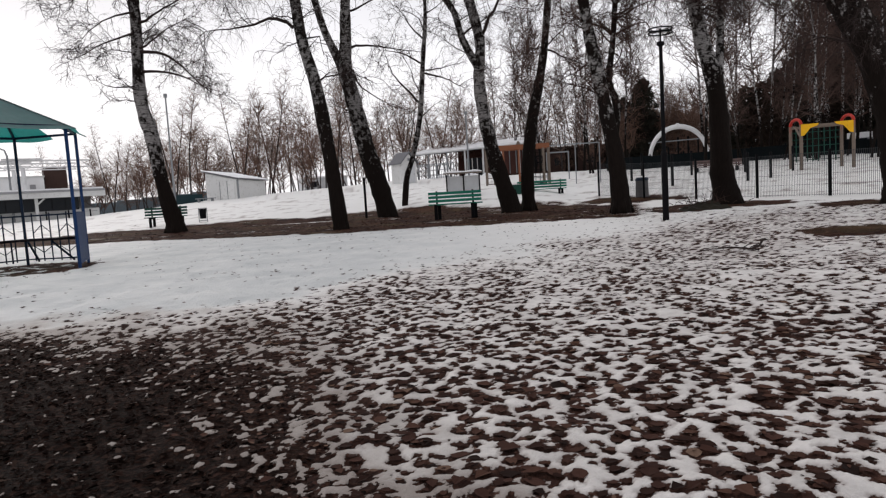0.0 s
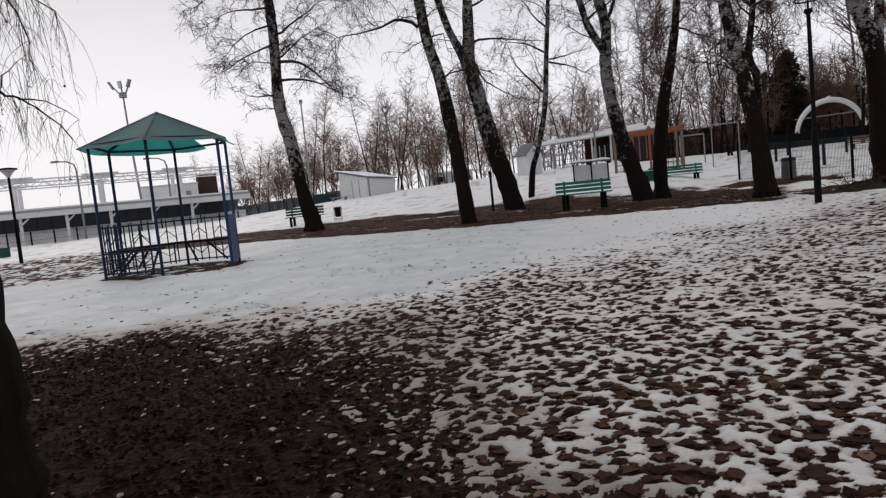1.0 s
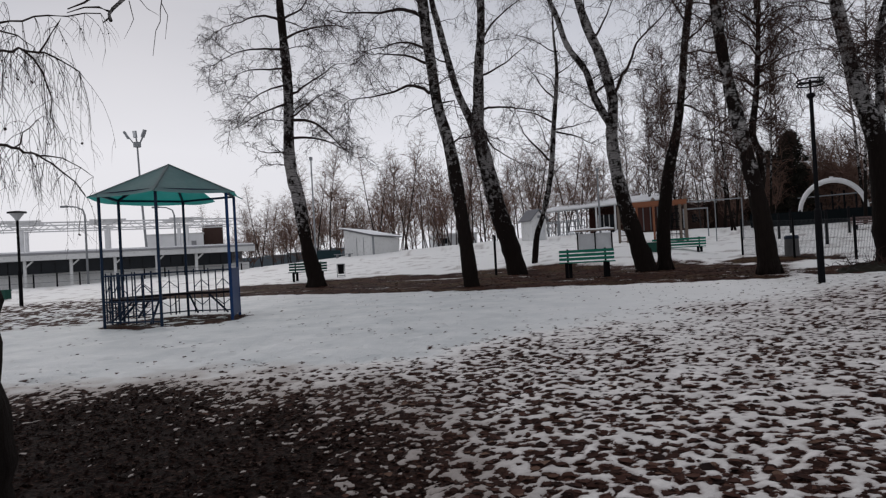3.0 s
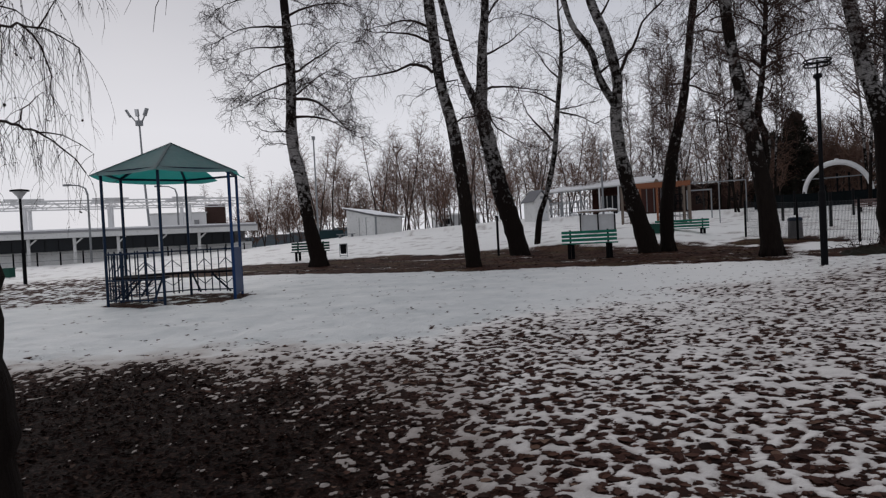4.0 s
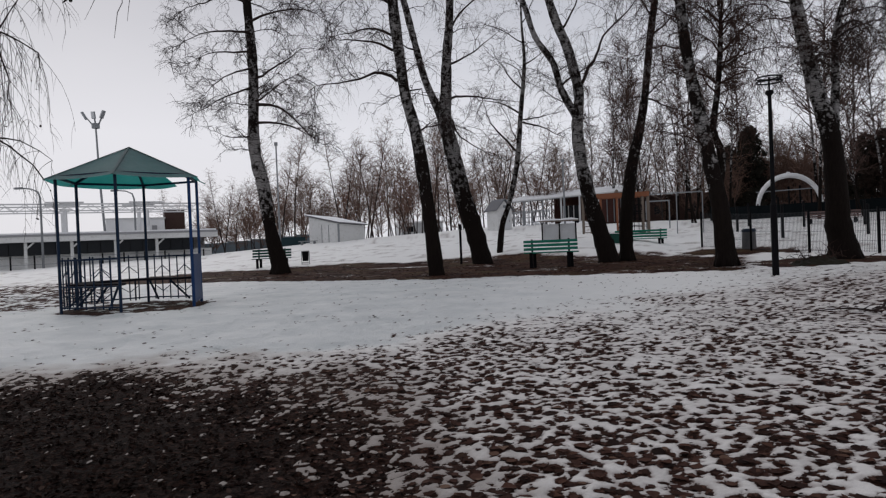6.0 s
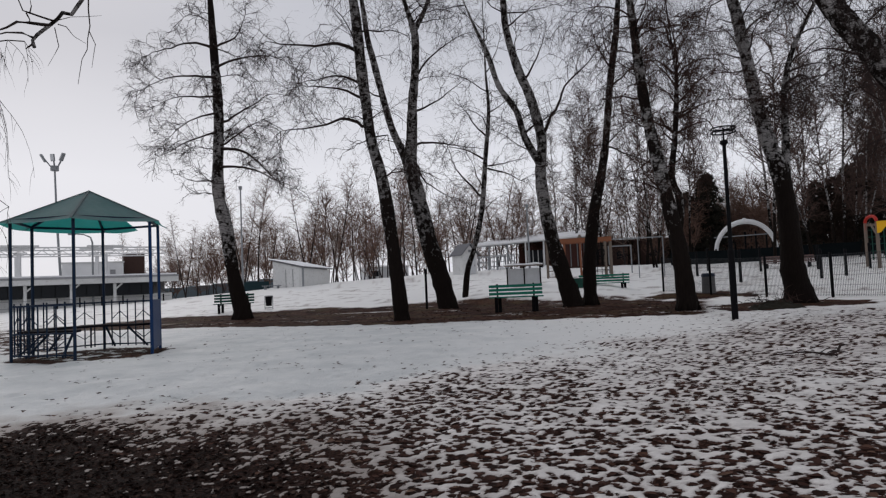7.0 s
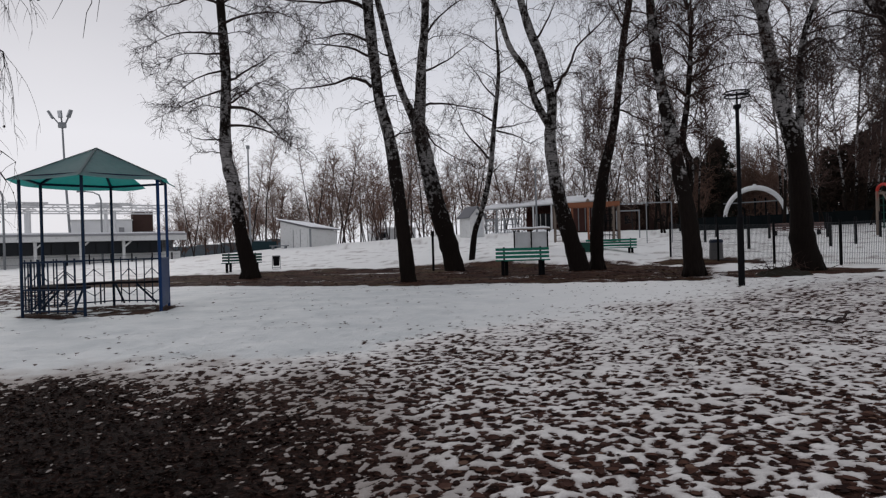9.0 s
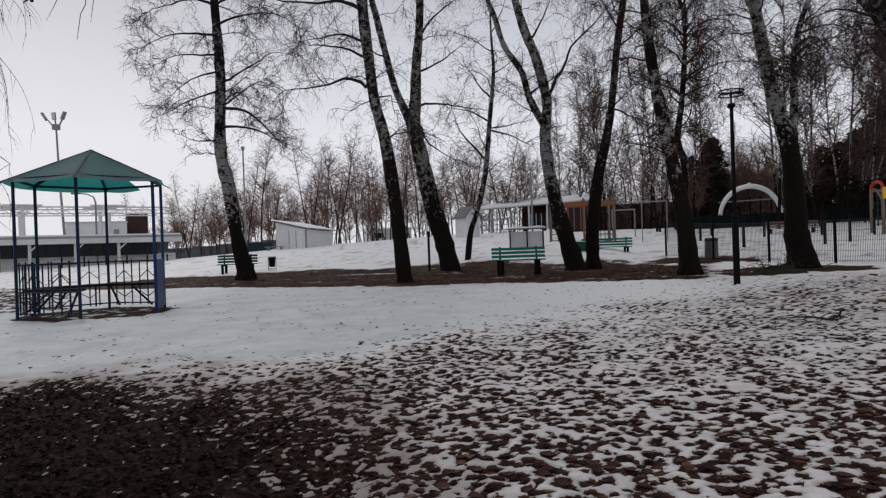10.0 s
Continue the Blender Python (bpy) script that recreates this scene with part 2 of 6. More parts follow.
def leaf_litter(name, wet):
    m, nt, b = material(name, 0.8, gloss=0.04)
    g = nt.nodes.new("ShaderNodeNewGeometry")
    # wet mat leaves darkened beyond damp: shade under the birch is in the colour
    k = 0.19 if wet else 0.84
    stops = ((0.0, (0.012, 0.0075, 0.0066)), (0.35, (0.045, 0.0215, 0.0165)), (0.7, (0.086, 0.041, 0.031)), (0.92, (0.125, 0.062, 0.044)), (1.0, (0.25, 0.16, 0.115)))
    if wet:
        stops = ((0.0, (0.010, 0.005, 0.0038)), (0.5, (0.042, 0.020, 0.0145)), (0.84, (0.115, 0.057, 0.041)), (1.0, (0.42, 0.28, 0.22)))
    r = ramp_of(nt, g.outputs["Random Per Island"], *((p, tuple(c * k for c in col)) for p, col in stops))
    f = noise_of(nt, coords(nt), 60, 4)
    ochre = ramp_of(nt, noise_of(nt, coords(nt), 2.2, 3), (0.60, (0, 0, 0)), (0.72, (1, 1, 1)))
    if not wet:
        r = mix_of(nt, math_of(nt, "MULTIPLY", ochre, 0.3), r, (0.13, 0.075, 0.040))
    nt.links.new(mix_of(nt, math_of(nt, "MULTIPLY", f, 0.6), r, (0.02, 0.011, 0.009)), b.inputs["Base Color"])
    return m


MAT["fallen_leaf"] = leaf_litter("fallen_leaf", False)
MAT["wet_shaded_leaf"] = leaf_litter("wet_shaded_leaf", True)


def snow_ground():
    """Old wet snow; where the mesh attribute 'melt' is high the leaf litter and soil below show."""
    m, nt, b = material("snow_ground", 0.55, gloss=0.1)
    v = coords(nt)
    at = nt.nodes.new("ShaderNodeAttribute")
    at.attribute_name = "melt"
    ds = nt.nodes.new("ShaderNodeAttribute")
    ds.attribute_name = "soil"
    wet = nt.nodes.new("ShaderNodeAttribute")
    wet.attribute_name = "wet_shade"
    thin = nt.nodes.new("ShaderNodeAttribute")
    thin.attribute_name = "thin"
    trod_dim = nt.nodes.new("ShaderNodeAttribute")
    trod_dim.attribute_name = "trodden_dim"
    fine, mid, big = noise_of(nt, v, 45, 5, 0.6), noise_of(nt, v, 9, 5, 0.6), noise_of(nt, v, 0.35, 4)
    rag = math_of(nt, "MULTIPLY", math_of(nt, "SUBTRACT", noise_of(nt, v, 2.2, 5, 0.65), 0.5), ds.outputs["Fac"])
    edge = math_of(nt, "MULTIPLY_ADD", math_of(nt, "SUBTRACT", fine, 0.5), 0.95, math_of(nt, "MULTIPLY_ADD", math_of(nt, "SUBTRACT", mid, 0.5), 0.55, math_of(nt, "MULTIPLY_ADD", rag, 1.5, at.outputs["Fac"])))
    bare = ramp_of(nt, edge, (0.44, (0, 0, 0)), (0.56, (1, 1, 1)))
    slush = ramp_of(nt, math_of(nt, "MULTIPLY_ADD", fine, 0.15, at.outputs["Fac"]), (0.14, (0, 0, 0)), (0.55, (1, 1, 1)))
    snow = mix_of(nt, big, (0.82, 0.81, 0.785), (0.915, 0.905, 0.875))
    snow = mix_of(nt, math_of(nt, "MULTIPLY", noise_of(nt, v, 1.7, 6, 0.65), math_of(nt, "MULTIPLY_ADD", thin.outputs["Fac"], 0.24, 0.14)), snow, (0.64, 0.63, 0.61))
    # leaf-field snow: thin and dirty, its dimmer foreground light also in the colour
    snow = mix_of(nt, math_of(nt, "MULTIPLY", thin.outputs["Fac"], 0.70), snow, mix_of(nt, ramp_of(nt, noise_of(nt, v, 2.8, 7, 0.7), (0.34, (0, 0, 0)), (0.62, (1, 1, 1))), (0.41, 0.362, 0.335), (0.83, 0.775, 0.735)))
    snow = mix_of(nt, math_of(nt, "MULTIPLY", mid, math_of(nt, "MULTIPLY_ADD", thin.outputs["Fac"], 0.16, 0.12)), snow, (0.58, 0.57, 0.56))
    snow = mix_of(nt, math_of(nt, "MULTIPLY", slush, 0.65), snow, (0.32, 0.27, 0.25))
    # greyer left side of the path: the dimmer light there put into the colour
    snow = mix_of(nt, math_of(nt, "MULTIPLY", math_of(nt, "MULTIPLY", trod_dim.outputs["Fac"], 1.15), noise_of(nt, v, 1.3, 5, 0.6)), snow, (0.42, 0.45, 0.455))
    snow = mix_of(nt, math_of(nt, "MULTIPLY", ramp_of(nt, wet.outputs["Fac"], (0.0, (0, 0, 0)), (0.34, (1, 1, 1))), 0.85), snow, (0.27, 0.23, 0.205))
    vor = node(nt, "ShaderNodeTexVoronoi", Scale=17.0)
    nt.links.new(v, vor.inputs["Vector"])
    dry = ramp_of(nt, fine, (0.32, (0.010, 0.0048, 0.0038)), (0.5, (0.050, 0.023, 0.0165)), (0.68, (0.125, 0.062, 0.044)))
    # dark mat ground: wet litter with the birch's shade put into its colour
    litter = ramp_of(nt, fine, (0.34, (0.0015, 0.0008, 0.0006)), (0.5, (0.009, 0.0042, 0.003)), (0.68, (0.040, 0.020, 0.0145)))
    dry = mix_of(nt, 0.45, dry, mix_of(nt, vor.outputs["Color"], (0.012, 0.006, 0.005), (0.060, 0.029, 0.022)))
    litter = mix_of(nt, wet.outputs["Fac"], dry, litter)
    grit = math_of(nt, "MULTIPLY_ADD", mid, 0.5, math_of(nt, "MULTIPLY", noise_of(nt, v, 1.1, 4), 0.5))
    soil = ramp_of(nt, grit, (0.38, (0.007, 0.003, 0.0024)), (0.5, (0.038, 0.0155, 0.010)), (0.62, (0.085, 0.042, 0.026)))
    grass = ramp_of(nt, noise_of(nt, v, 0.45, 4), (0.50, (0, 0, 0)), (0.66, (1, 1, 1)))
    soil = mix_of(nt, math_of(nt, "MULTIPLY", grass, math_of(nt, "MULTIPLY", fine, 0.9)), soil, (0.10, 0.075, 0.036))
    under = mix_of(nt, ds.outputs["Fac"], litter, soil)
    nt.links.new(mix_of(nt, bare, snow, under), b.inputs["Base Color"])
    nt.links.new(math_of(nt, "MULTIPLY_ADD", bare, 0.25, 0.5), b.inputs["Roughness"])
    nt.links.new(math_of(nt, "MULTIPLY_ADD", bare, -0.09, 0.12), b.inputs["Specular IOR Level"])
    bump_of(nt, b, math_of(nt, "MULTIPLY_ADD", mid, 0.8, fine), 0.8, 0.025)
    return m


MAT["snow_ground"] = snow_ground()


# ---- mesh helpers ----
class Shape:
    """Collects boxes, tubes and faces into one mesh."""

    def __init__(self):
        self.v, self.f = [], []

    def face(self, *pts):
        i = len(self.v)
        self.v += [tuple(p) for p in pts]
        self.f.append(tuple(range(i, i + len(pts))))
        return self

    def box(self, c, s, m=None, bevel=0.0):
        """A box about c with sizes s; its long edges are chamfered by bevel."""
        hx, hy, hz = (a / 2 for a in s)
        i = len(self.v)
        if bevel <= 0:
            ring = [(-hx, -hy), (hx, -hy), (hx, hy), (-hx, hy)]
        else:
            k = bevel
            ring = [(-hx + k, -hy), (hx - k, -hy), (hx, -hy + k), (hx, hy - k), (hx - k, hy), (-hx + k, hy), (-hx, hy - k), (-hx, -hy + k)]
        n = len(ring)
        for z in (-hz, hz):
            for x, y in ring:
                p = Vector((x, y, z))
                if m is not None:
                    p = m @ p
                self.v.append((p[0] + c[0], p[1] + c[1], p[2] + c[2]))
        self.f += [(i + a, i + (a + 1) % n, i + n + (a + 1) % n, i + n + a) for a in range(n)]
        self.f += [tuple(range(i + n - 1, i - 1, -1)), tuple(range(i + n, i + 2 * n))]
        return self

    def bar(self, a, b, w, h=None, bevel=0.0):
        """A straight bar of section w by h from a to b."""
        a, b = Vector(a), Vector(b)
        m = (b - a).to_track_quat("Z", "Y").to_matrix()
        return self.box((a + b) / 2, (w, h or w, (b - a).length), m, bevel)

    def tube(self, pts, radii, sides=8, cap=True):
        i0 = len(self.v)
        n = len(pts)
        pts = [Vector(p) for p in pts]
        ref = Vector((0.31, 0.87, 0.12))
        for k in range(n):
            t = (pts[min(k + 1, n - 1)] - pts[max(k - 1, 0)])
            if t.length < 1e-9:
                t = Vector((0, 0, 1))
            t.normalize()
            u = t.cross(ref)
            if u.length < 0.2:
                u = t.cross(Vector((1, 0, 0)))
            u.normalize()
            w = t.cross(u)
            r = radii[k] if hasattr(radii, "__len__") else radii
            for s in range(sides):
                a = 2 * math.pi * s / sides
                p = pts[k] + (u * math.cos(a) + w * math.sin(a)) * r
                self.v.append((p.x, p.y, p.z))
        for k in range(n - 1):
            for s in range(sides):
                a, b = i0 + k * sides + s, i0 + k * sides + (s + 1) % sides
                self.f.append((a, b, b + sides, a + sides))
        if cap:
            self.f.append(tuple(range(i0 + sides - 1, i0 - 1, -1)))
            self.f.append(tuple(range(i0 + (n - 1) * sides, i0 + n * sides)))
        return self

    def sliver(self, pts, w):
        """A thin twig of triangular section that runs out to a point."""
        i = len(self.v)
        d = pts[-1] - pts[0]
        u = d.cross(Vector((0.31, 0.87, 0.12))).normalized() * w
        v = (d.cross(u).normalized() if d.length > 1e-9 else Vector((0, 0, 1))) * w
        n = len(pts) - 1
        for k in range(n):
            f = 1 - 0.6 * k / n
            self.v += [tuple(pts[k] + u * f), tuple(pts[k] - u * 0.5 * f + v * 0.87 * f)]
        self.v.append(tuple(pts[n]))
        for k in range(n - 1):
            self.f.append((i + 2 * k, i + 2 * k + 1, i + 2 * k + 3, i + 2 * k + 2))
        self.f.append((i + 2 * n - 2, i + 2 * n - 1, i + 2 * n))
        return self

    def mesh(self, name, mat, smooth=False):
        me = bpy.data.meshes.new(name)
        me.from_pydata(self.v, [], self.f)
        me.materials.append(MAT[mat])
        if smooth:
            me.polygons.foreach_set("use_smooth", [True] * len(me.polygons))
        me.update()
        return me


def thing(name, place, label, category, group="", kind="", turn=0.0):
    ob = new(name)
    ob.empty_display_size = 0.1
    ob.matrix_world = pose(*place, 0, 0, turn)
    return tagged(ob, label, category, group, kind)


def part(name, shape, mat, parent, label="", smooth=False):
    ob = new(name, shape.mesh(name, mat, smooth) if isinstance(shape, Shape) else shape)
    ob.parent = parent
    if label:
        ob["label"] = label
    return ob


def solid(name, shape, mat, place, label, category, group="", kind="", turn=0.0, smooth=False):
    ob = new(name, shape.mesh(name, mat, smooth))
    ob.matrix_world = pose(*place, 0, 0, turn)
    return tagged(ob, label, category, group, kind)


# ---- ground ----
def smooth(a, b, x):
    t = np.clip((np.asarray(x, float) - a) / (b - a), 0.0, 1.0)
    return t * t * (3 - 2 * t)


LATTICE = np.random.RandomState(4).rand(256, 256) * 2 * math.pi
GRAD_X, GRAD_Y = np.cos(LATTICE), np.sin(LATTICE)


def wave(x, y, s, k=0.0):
    """Smooth random heights, about -0.7 to 0.7, with bumps of 1 / s metres."""
    x, y = np.asarray(x, float) * s + 17.3 * k, np.asarray(y, float) * s - 9.1 * k
    i, j = np.floor(x), np.floor(y)
    u, v = x - i, y - j
    i, j = i.astype(int), j.astype(int)

    def corner(a, b):
        p, q = (i + a) & 255, (j + b) & 255
        return GRAD_X[p, q] * (u - a) + GRAD_Y[p, q] * (v - b)

    fu, fv = u * u * u * (u * (6 * u - 15) + 10), v * v * v * (v * (6 * v - 15) + 10)
    low = corner(0, 0) + fu * (corner(1, 0) - corner(0, 0))
    high = corner(0, 1) + fu * (corner(1, 1) - corner(0, 1))
    return 1.2 * (low + fv * (high - low))


def bearing(x, y):
    return np.degrees(np.arctan2(x, y))


def park_height(x, y):
    """Height of the park: flat round the gazebo, a bank and a rise behind the birches."""
    d, az = np.hypot(x, y), bearing(x, y)
    slope = np.interp(az, (-60, -40, -27, -19, -4, 2, 12, 20, 30, 45, 60), (0, .005, .020, .042, .066, .068, .062, .066, .07, .05, 0))
    z = slope * (smooth(25, 33, d) * np.maximum(0.0, np.minimum(d, 56) - 26))
    return z + 0.28 * smooth(27, 31, d) * (1 - smooth(34, 46, d)) * smooth(-6, 0, az) * (1 - smooth(8, 12, az))


def ground_z(x, y):
    return float(park_height(x, y))


EDGE_X, EDGE_Y = (-8, -5.5, -3.9, -2.0, -0.65, 2.0, 5.0, 9.0, 14.0), (3.7, 4.4, 5.0, 6.2, 8.2, 11.8, 14.2, 17.5, 20.0)
LITTER_X, LITTER_Y = (-9, -6, -3.6, -3.0, -2.4, -1.9, -1.35, -0.95, -0.65, -0.3, 0.4), (3.4, 4.3, 5.0, 5.1, 4.85, 4.5, 4.0, 3.4, 2.75, 1.9, 0.65)


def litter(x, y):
    """Share of the closed, wet leaf mat under the near birch, 0 to 1; its colours hold shade too."""
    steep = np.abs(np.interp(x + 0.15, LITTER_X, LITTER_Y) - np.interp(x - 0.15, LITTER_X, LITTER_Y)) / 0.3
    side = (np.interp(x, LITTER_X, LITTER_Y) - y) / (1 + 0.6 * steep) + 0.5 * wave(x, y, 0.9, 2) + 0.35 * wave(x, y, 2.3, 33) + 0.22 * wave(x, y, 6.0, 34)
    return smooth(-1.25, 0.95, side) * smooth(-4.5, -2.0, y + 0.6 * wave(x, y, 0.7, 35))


def leaf_cover(x, y):
    """How thickly single leaves lie: 0 on the trodden path to about 1 beside the leaf mat."""
    path_side = np.interp(x, EDGE_X, EDGE_Y) - y + 0.7 * wave(x, y, 0.8, 1) + 0.3 * wave(x, y, 2.4, 40)
    d = np.hypot(x, y)
    c = 0.24 * smooth(-1.3, 0.4, path_side) + 0.76 * smooth(-0.5, 2.2, path_side)
    c = c * (1 - 0.42 * smooth(4.5, 9.5, d)) * (1 - 0.25 * smooth(2.5, 6.5, x - 0.25 * y)) * (1 + 0.55 * (1 - smooth(2.4, 5.5, d)))
    c = c * (0.92 + 0.65 * wave(x, y, 0.55, 3) + 0.50 * wave(x, y, 1.6, 22)) + 0.7 * litter(x, y)
    return np.clip(c, 0.0, 1.0)


def soil_cover(x, y):
    """Bare brown strip under the row of birches and a few thawed spots."""
    d, az = np.hypot(x, y), bearing(x, y)
    near = np.interp(az, (-40, -27, -18, -9, 5, 16, 24), (27, 22.6, 19.5, 17.6, 17.2, 17.3, 19.5))
    far = np.interp(az, (-40, -27, -12, -6, 5, 13, 24), (28, 30.6, 30.0, 29.8, 28.7, 27.5, 22))
    rag = 1.3 * wave(x, y, 0.35, 5) + 0.7 * wave(x, y, 1.3, 6)
    c = smooth(-0.5, 0.5, d - near + rag * 0.5) * smooth(-0.6, 0.6, far - d + rag)
    c = c * smooth(-40, -30, az) * (1 - smooth(15, 18, az))
    # tongue of snow left along the strip
    c = c * (1 - 0.95 * (1 - smooth(0.0, 0.45, np.abs(d - 26.6 + rag * 0.3))) * smooth(-16, -13, az) * (1 - smooth(-9.5, -7, az)))
    c = c * (1 - 0.45 * smooth(0.24, 0.46, wave(x * 0.6, y * 1.1, 0.8, 28) + 0.5 * wave(x, y, 2.4, 30)))
    for sx, sy, r in ((8.6, 20.4, 1.9), (6.8, 18.6, 0.9), (6.5, 9.9, 0.9), (10.9, 17.0, 1.2), (7.9, 27.6, 1.6), (-10.6, 25.0, 1.5)):
        q = np.hypot((x - sx) * 0.75, y - sy) / r + 0.5 * wave(x, y, 1.1, 7) + 0.25 * wave(x, y, 3.5, 15)
        c = np.maximum(c, 1 - smooth(0.7, 1.15, q))
    # thawed ring along the foot of the gazebo
    q = np.hypot(x + 7.44, y - 11.76)
    rim = 1 - smooth(0.08, 0.34, np.abs(q - 1.15) + 0.12 * wave(x, y, 2.2, 23) + 0.10 * wave(x, y, 7.0, 24))
    inside = 0.9 * (1 - smooth(0.9, 1.3, q)) * (0.75 + 1.3 * wave(x, y, 4.5, 25))
    return np.clip(np.maximum(c, np.maximum(rim, inside)), 0.0, 1.0)


def far_leaves(x, y):
    """Thin leaf cover beyond the gazebo and over the field to the lamp."""
    d, az = np.hypot(x, y), bearing(x, y)
    c = 0.78 * (1 - smooth(-36, -32, az)) * smooth(14.2, 16.5, d) * (1 - smooth(26, 33, d))
    return c + 0.25 * smooth(12, 20, az) * (1 - smooth(17, 24, d))


# leaves lie in pockets that they have melted into the snow
RES, CELL = 0.012, 0.062
X0, X1, Y0, Y1 = -8.0, 11.0, -6.0, 17.0
NXR, NYR = int((X1 - X0) / RES), int((Y1 - Y0) / RES)
melt_map = np.zeros((NYR, NXR), np.float32)
rs = np.random.RandomState(7)
cx, cy = (a.ravel() for a in np.meshgrid(np.arange(X0, X1, CELL), np.arange(Y0, Y1, CELL)))
cx, cy = cx + rs.uniform(-0.1, 1.1, cx.size) * CELL, cy + rs.uniform(-0.1, 1.1, cy.size) * CELL
cover_at = np.maximum(np.maximum(leaf_cover(cx, cy), 0.012), 0.35 * far_leaves(cx, cy))
keep = (rs.uniform(0, 1, cx.size) < cover_at * 0.80) & (litter(cx, cy) < rs.uniform(0.5, 1.0, cx.size))
cx, cy, cover_at = cx[keep], cy[keep], cover_at[keep]
scrap = rs.uniform(0, 1, cx.size) < 0.55
cx = np.concatenate((cx, cx[scrap] + rs.uniform(-0.05, 0.05, scrap.sum())))
cy = np.concatenate((cy, cy[scrap] + rs.uniform(-0.05, 0.05, scrap.sum())))
cover_at = np.concatenate((cover_at, np.zeros(scrap.sum())))
size_of = np.where(cover_at == 0, rs.uniform(0.007, 0.015, cx.size), 1) * np.where(cover_at == 0, 1, np.where(rs.uniform(0, 1, cx.size) < 0.5, rs.uniform(0.014, 0.027, cx.size), rs.uniform(0.023, 0.039, cx.size))) * (0.82 + 0.28 * cover_at)
CLUMPS = list(zip(cx, cy, size_of, size_of * rs.uniform(0.55, 1.0, cx.size), rs.uniform(0, math.pi, cx.size), rs.uniform(0, 6.283, cx.size)))
for x, y, a, b2, th, ph in CLUMPS:
    h = int(a * 1.8 / RES) + 1
    i, j = int((x - X0) / RES), int((y - Y0) / RES)
    if i - h < 0 or j - h < 0 or i + h + 1 > NXR or j + h + 1 > NYR:
        continue
    yy, xx = np.mgrid[-h:h + 1, -h:h + 1].astype(np.float32) * RES
    u, w = (xx * math.cos(th) + yy * math.sin(th)) / a, (yy * math.cos(th) - xx * math.sin(th)) / b2
    lobes = 1 + 0.16 * np.sin(3 * np.arctan2(w, u) + ph) + 0.10 * np.sin(5 * np.arctan2(w, u) + 2 * ph)
    blob = np.clip(1.42 - 0.80 * np.sqrt(u * u + w * w) * lobes, 0, 1)
    spot = melt_map[j - h:j + h + 1, i - h:i + h + 1]
    np.maximum(spot, blob, out=spot)

# one sheet, finer towards the gazebo and the birches
angles = np.concatenate((np.arange(-49, 38.01, 0.24), np.arange(38.5, 94.1, 0.5), np.arange(97.0, 309.0, 3.5)))
radii = [0.5]
while radii[-1] < 45:
    q = radii[-1]
    radii.append(q * (1.02 if q < 2 else 1.0062 if q < 9 else 1.010 if q < 20 else 1.014))
while radii[-1] < 1800:
    radii.append(radii[-1] * 1.09)
NA, NR = len(angles), len(radii)
RR, AA = np.meshgrid(np.array(radii), np.radians(angles), indexing="ij")
GX, GY = (RR * np.sin(AA)).ravel(), (RR * np.cos(AA)).ravel()
GR = np.hypot(GX, GY)
gi, gj = ((GX - X0) / RES).astype(int), ((GY - Y0) / RES).astype(int)
known = (gi >= 0) & (gi < NXR) & (gj >= 0) & (gj < NYR)
pocket = np.where(known, melt_map[np.clip(gj, 0, NYR - 1), np.clip(gi, 0, NXR - 1)], 0.0)
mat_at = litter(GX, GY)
thin_at = leaf_cover(GX, GY) * (1 - smooth(20, 26, GR))
soil_at = np.where(GR > 8, soil_cover(GX, GY), 0.0) * (1 - smooth(50, 60, GR))
melt = pocket + np.minimum(thin_at, 0.8) * (0.12 * wave(GX, GY, 2.6, 12) + 0.18 * wave(GX, GY, 10.0, 13)) * (pocket > 0.03)
# outside the mapped field only the broad thaw shows
melt = np.where(known, melt, np.clip(thin_at * 0.6 + 0.45 * wave(GX, GY, 0.7, 14) + 0.35 * wave(GX, GY, 1.9, 18), 0, 1) * (1 - smooth(16, 30, GR)) * (GY < 4))
melt = np.maximum(melt, smooth(0.44, 0.74, mat_at + 0.12 * wave(GX, GY, 2.4, 14) + 0.18 * wave(GX, GY, 7.0, 18) + 0.46 * wave(GX, GY, 15.0, 21) + 0.50 * wave(GX, GY, 27.0, 43)))
# where the sheet is coarse only the broad thaw is kept, and the leaves lie on it
coarse = (bearing(GX, GY) < -50) | (bearing(GX, GY) > 94)
melt = np.where(coarse, 0.36 * thin_at + 0.5 * mat_at, melt)
drift = far_leaves(GX, GY)
melt = np.maximum(melt, np.where((GR > 8) & (drift > 0.02), np.clip(drift * (0.72 + 0.9 * wave(GX, GY, 1.4, 8) + 1.2 * wave(GX, GY, 4.5, 44) + 1.0 * wave(GX, GY, 9.0, 45)), 0, 0.9), 0.0))
melt = np.maximum(melt, np.where(GR > 26, 0.42 * smooth(0.05, 0.5, wave(GX, GY * 1.7, 0.8, 29) + 0.6 * wave(GX, GY, 2.9, 31)), 0.0) * (1 - smooth(50, 60, GR)))
melt = np.clip(np.maximum(melt, soil_at), 0, 1)
near = 1 - smooth(20, 26, GR)
GZ = park_height(GX, GY) + 0.02 * wave(GX, GY, 0.8, 9) + near * (0.020 * wave(GX, GY, 3.2, 10) + 0.010 * wave(GX, GY, 8.0, 16)) + (1 - near) * 0.03 * wave(GX, GY, 1.6, 17)
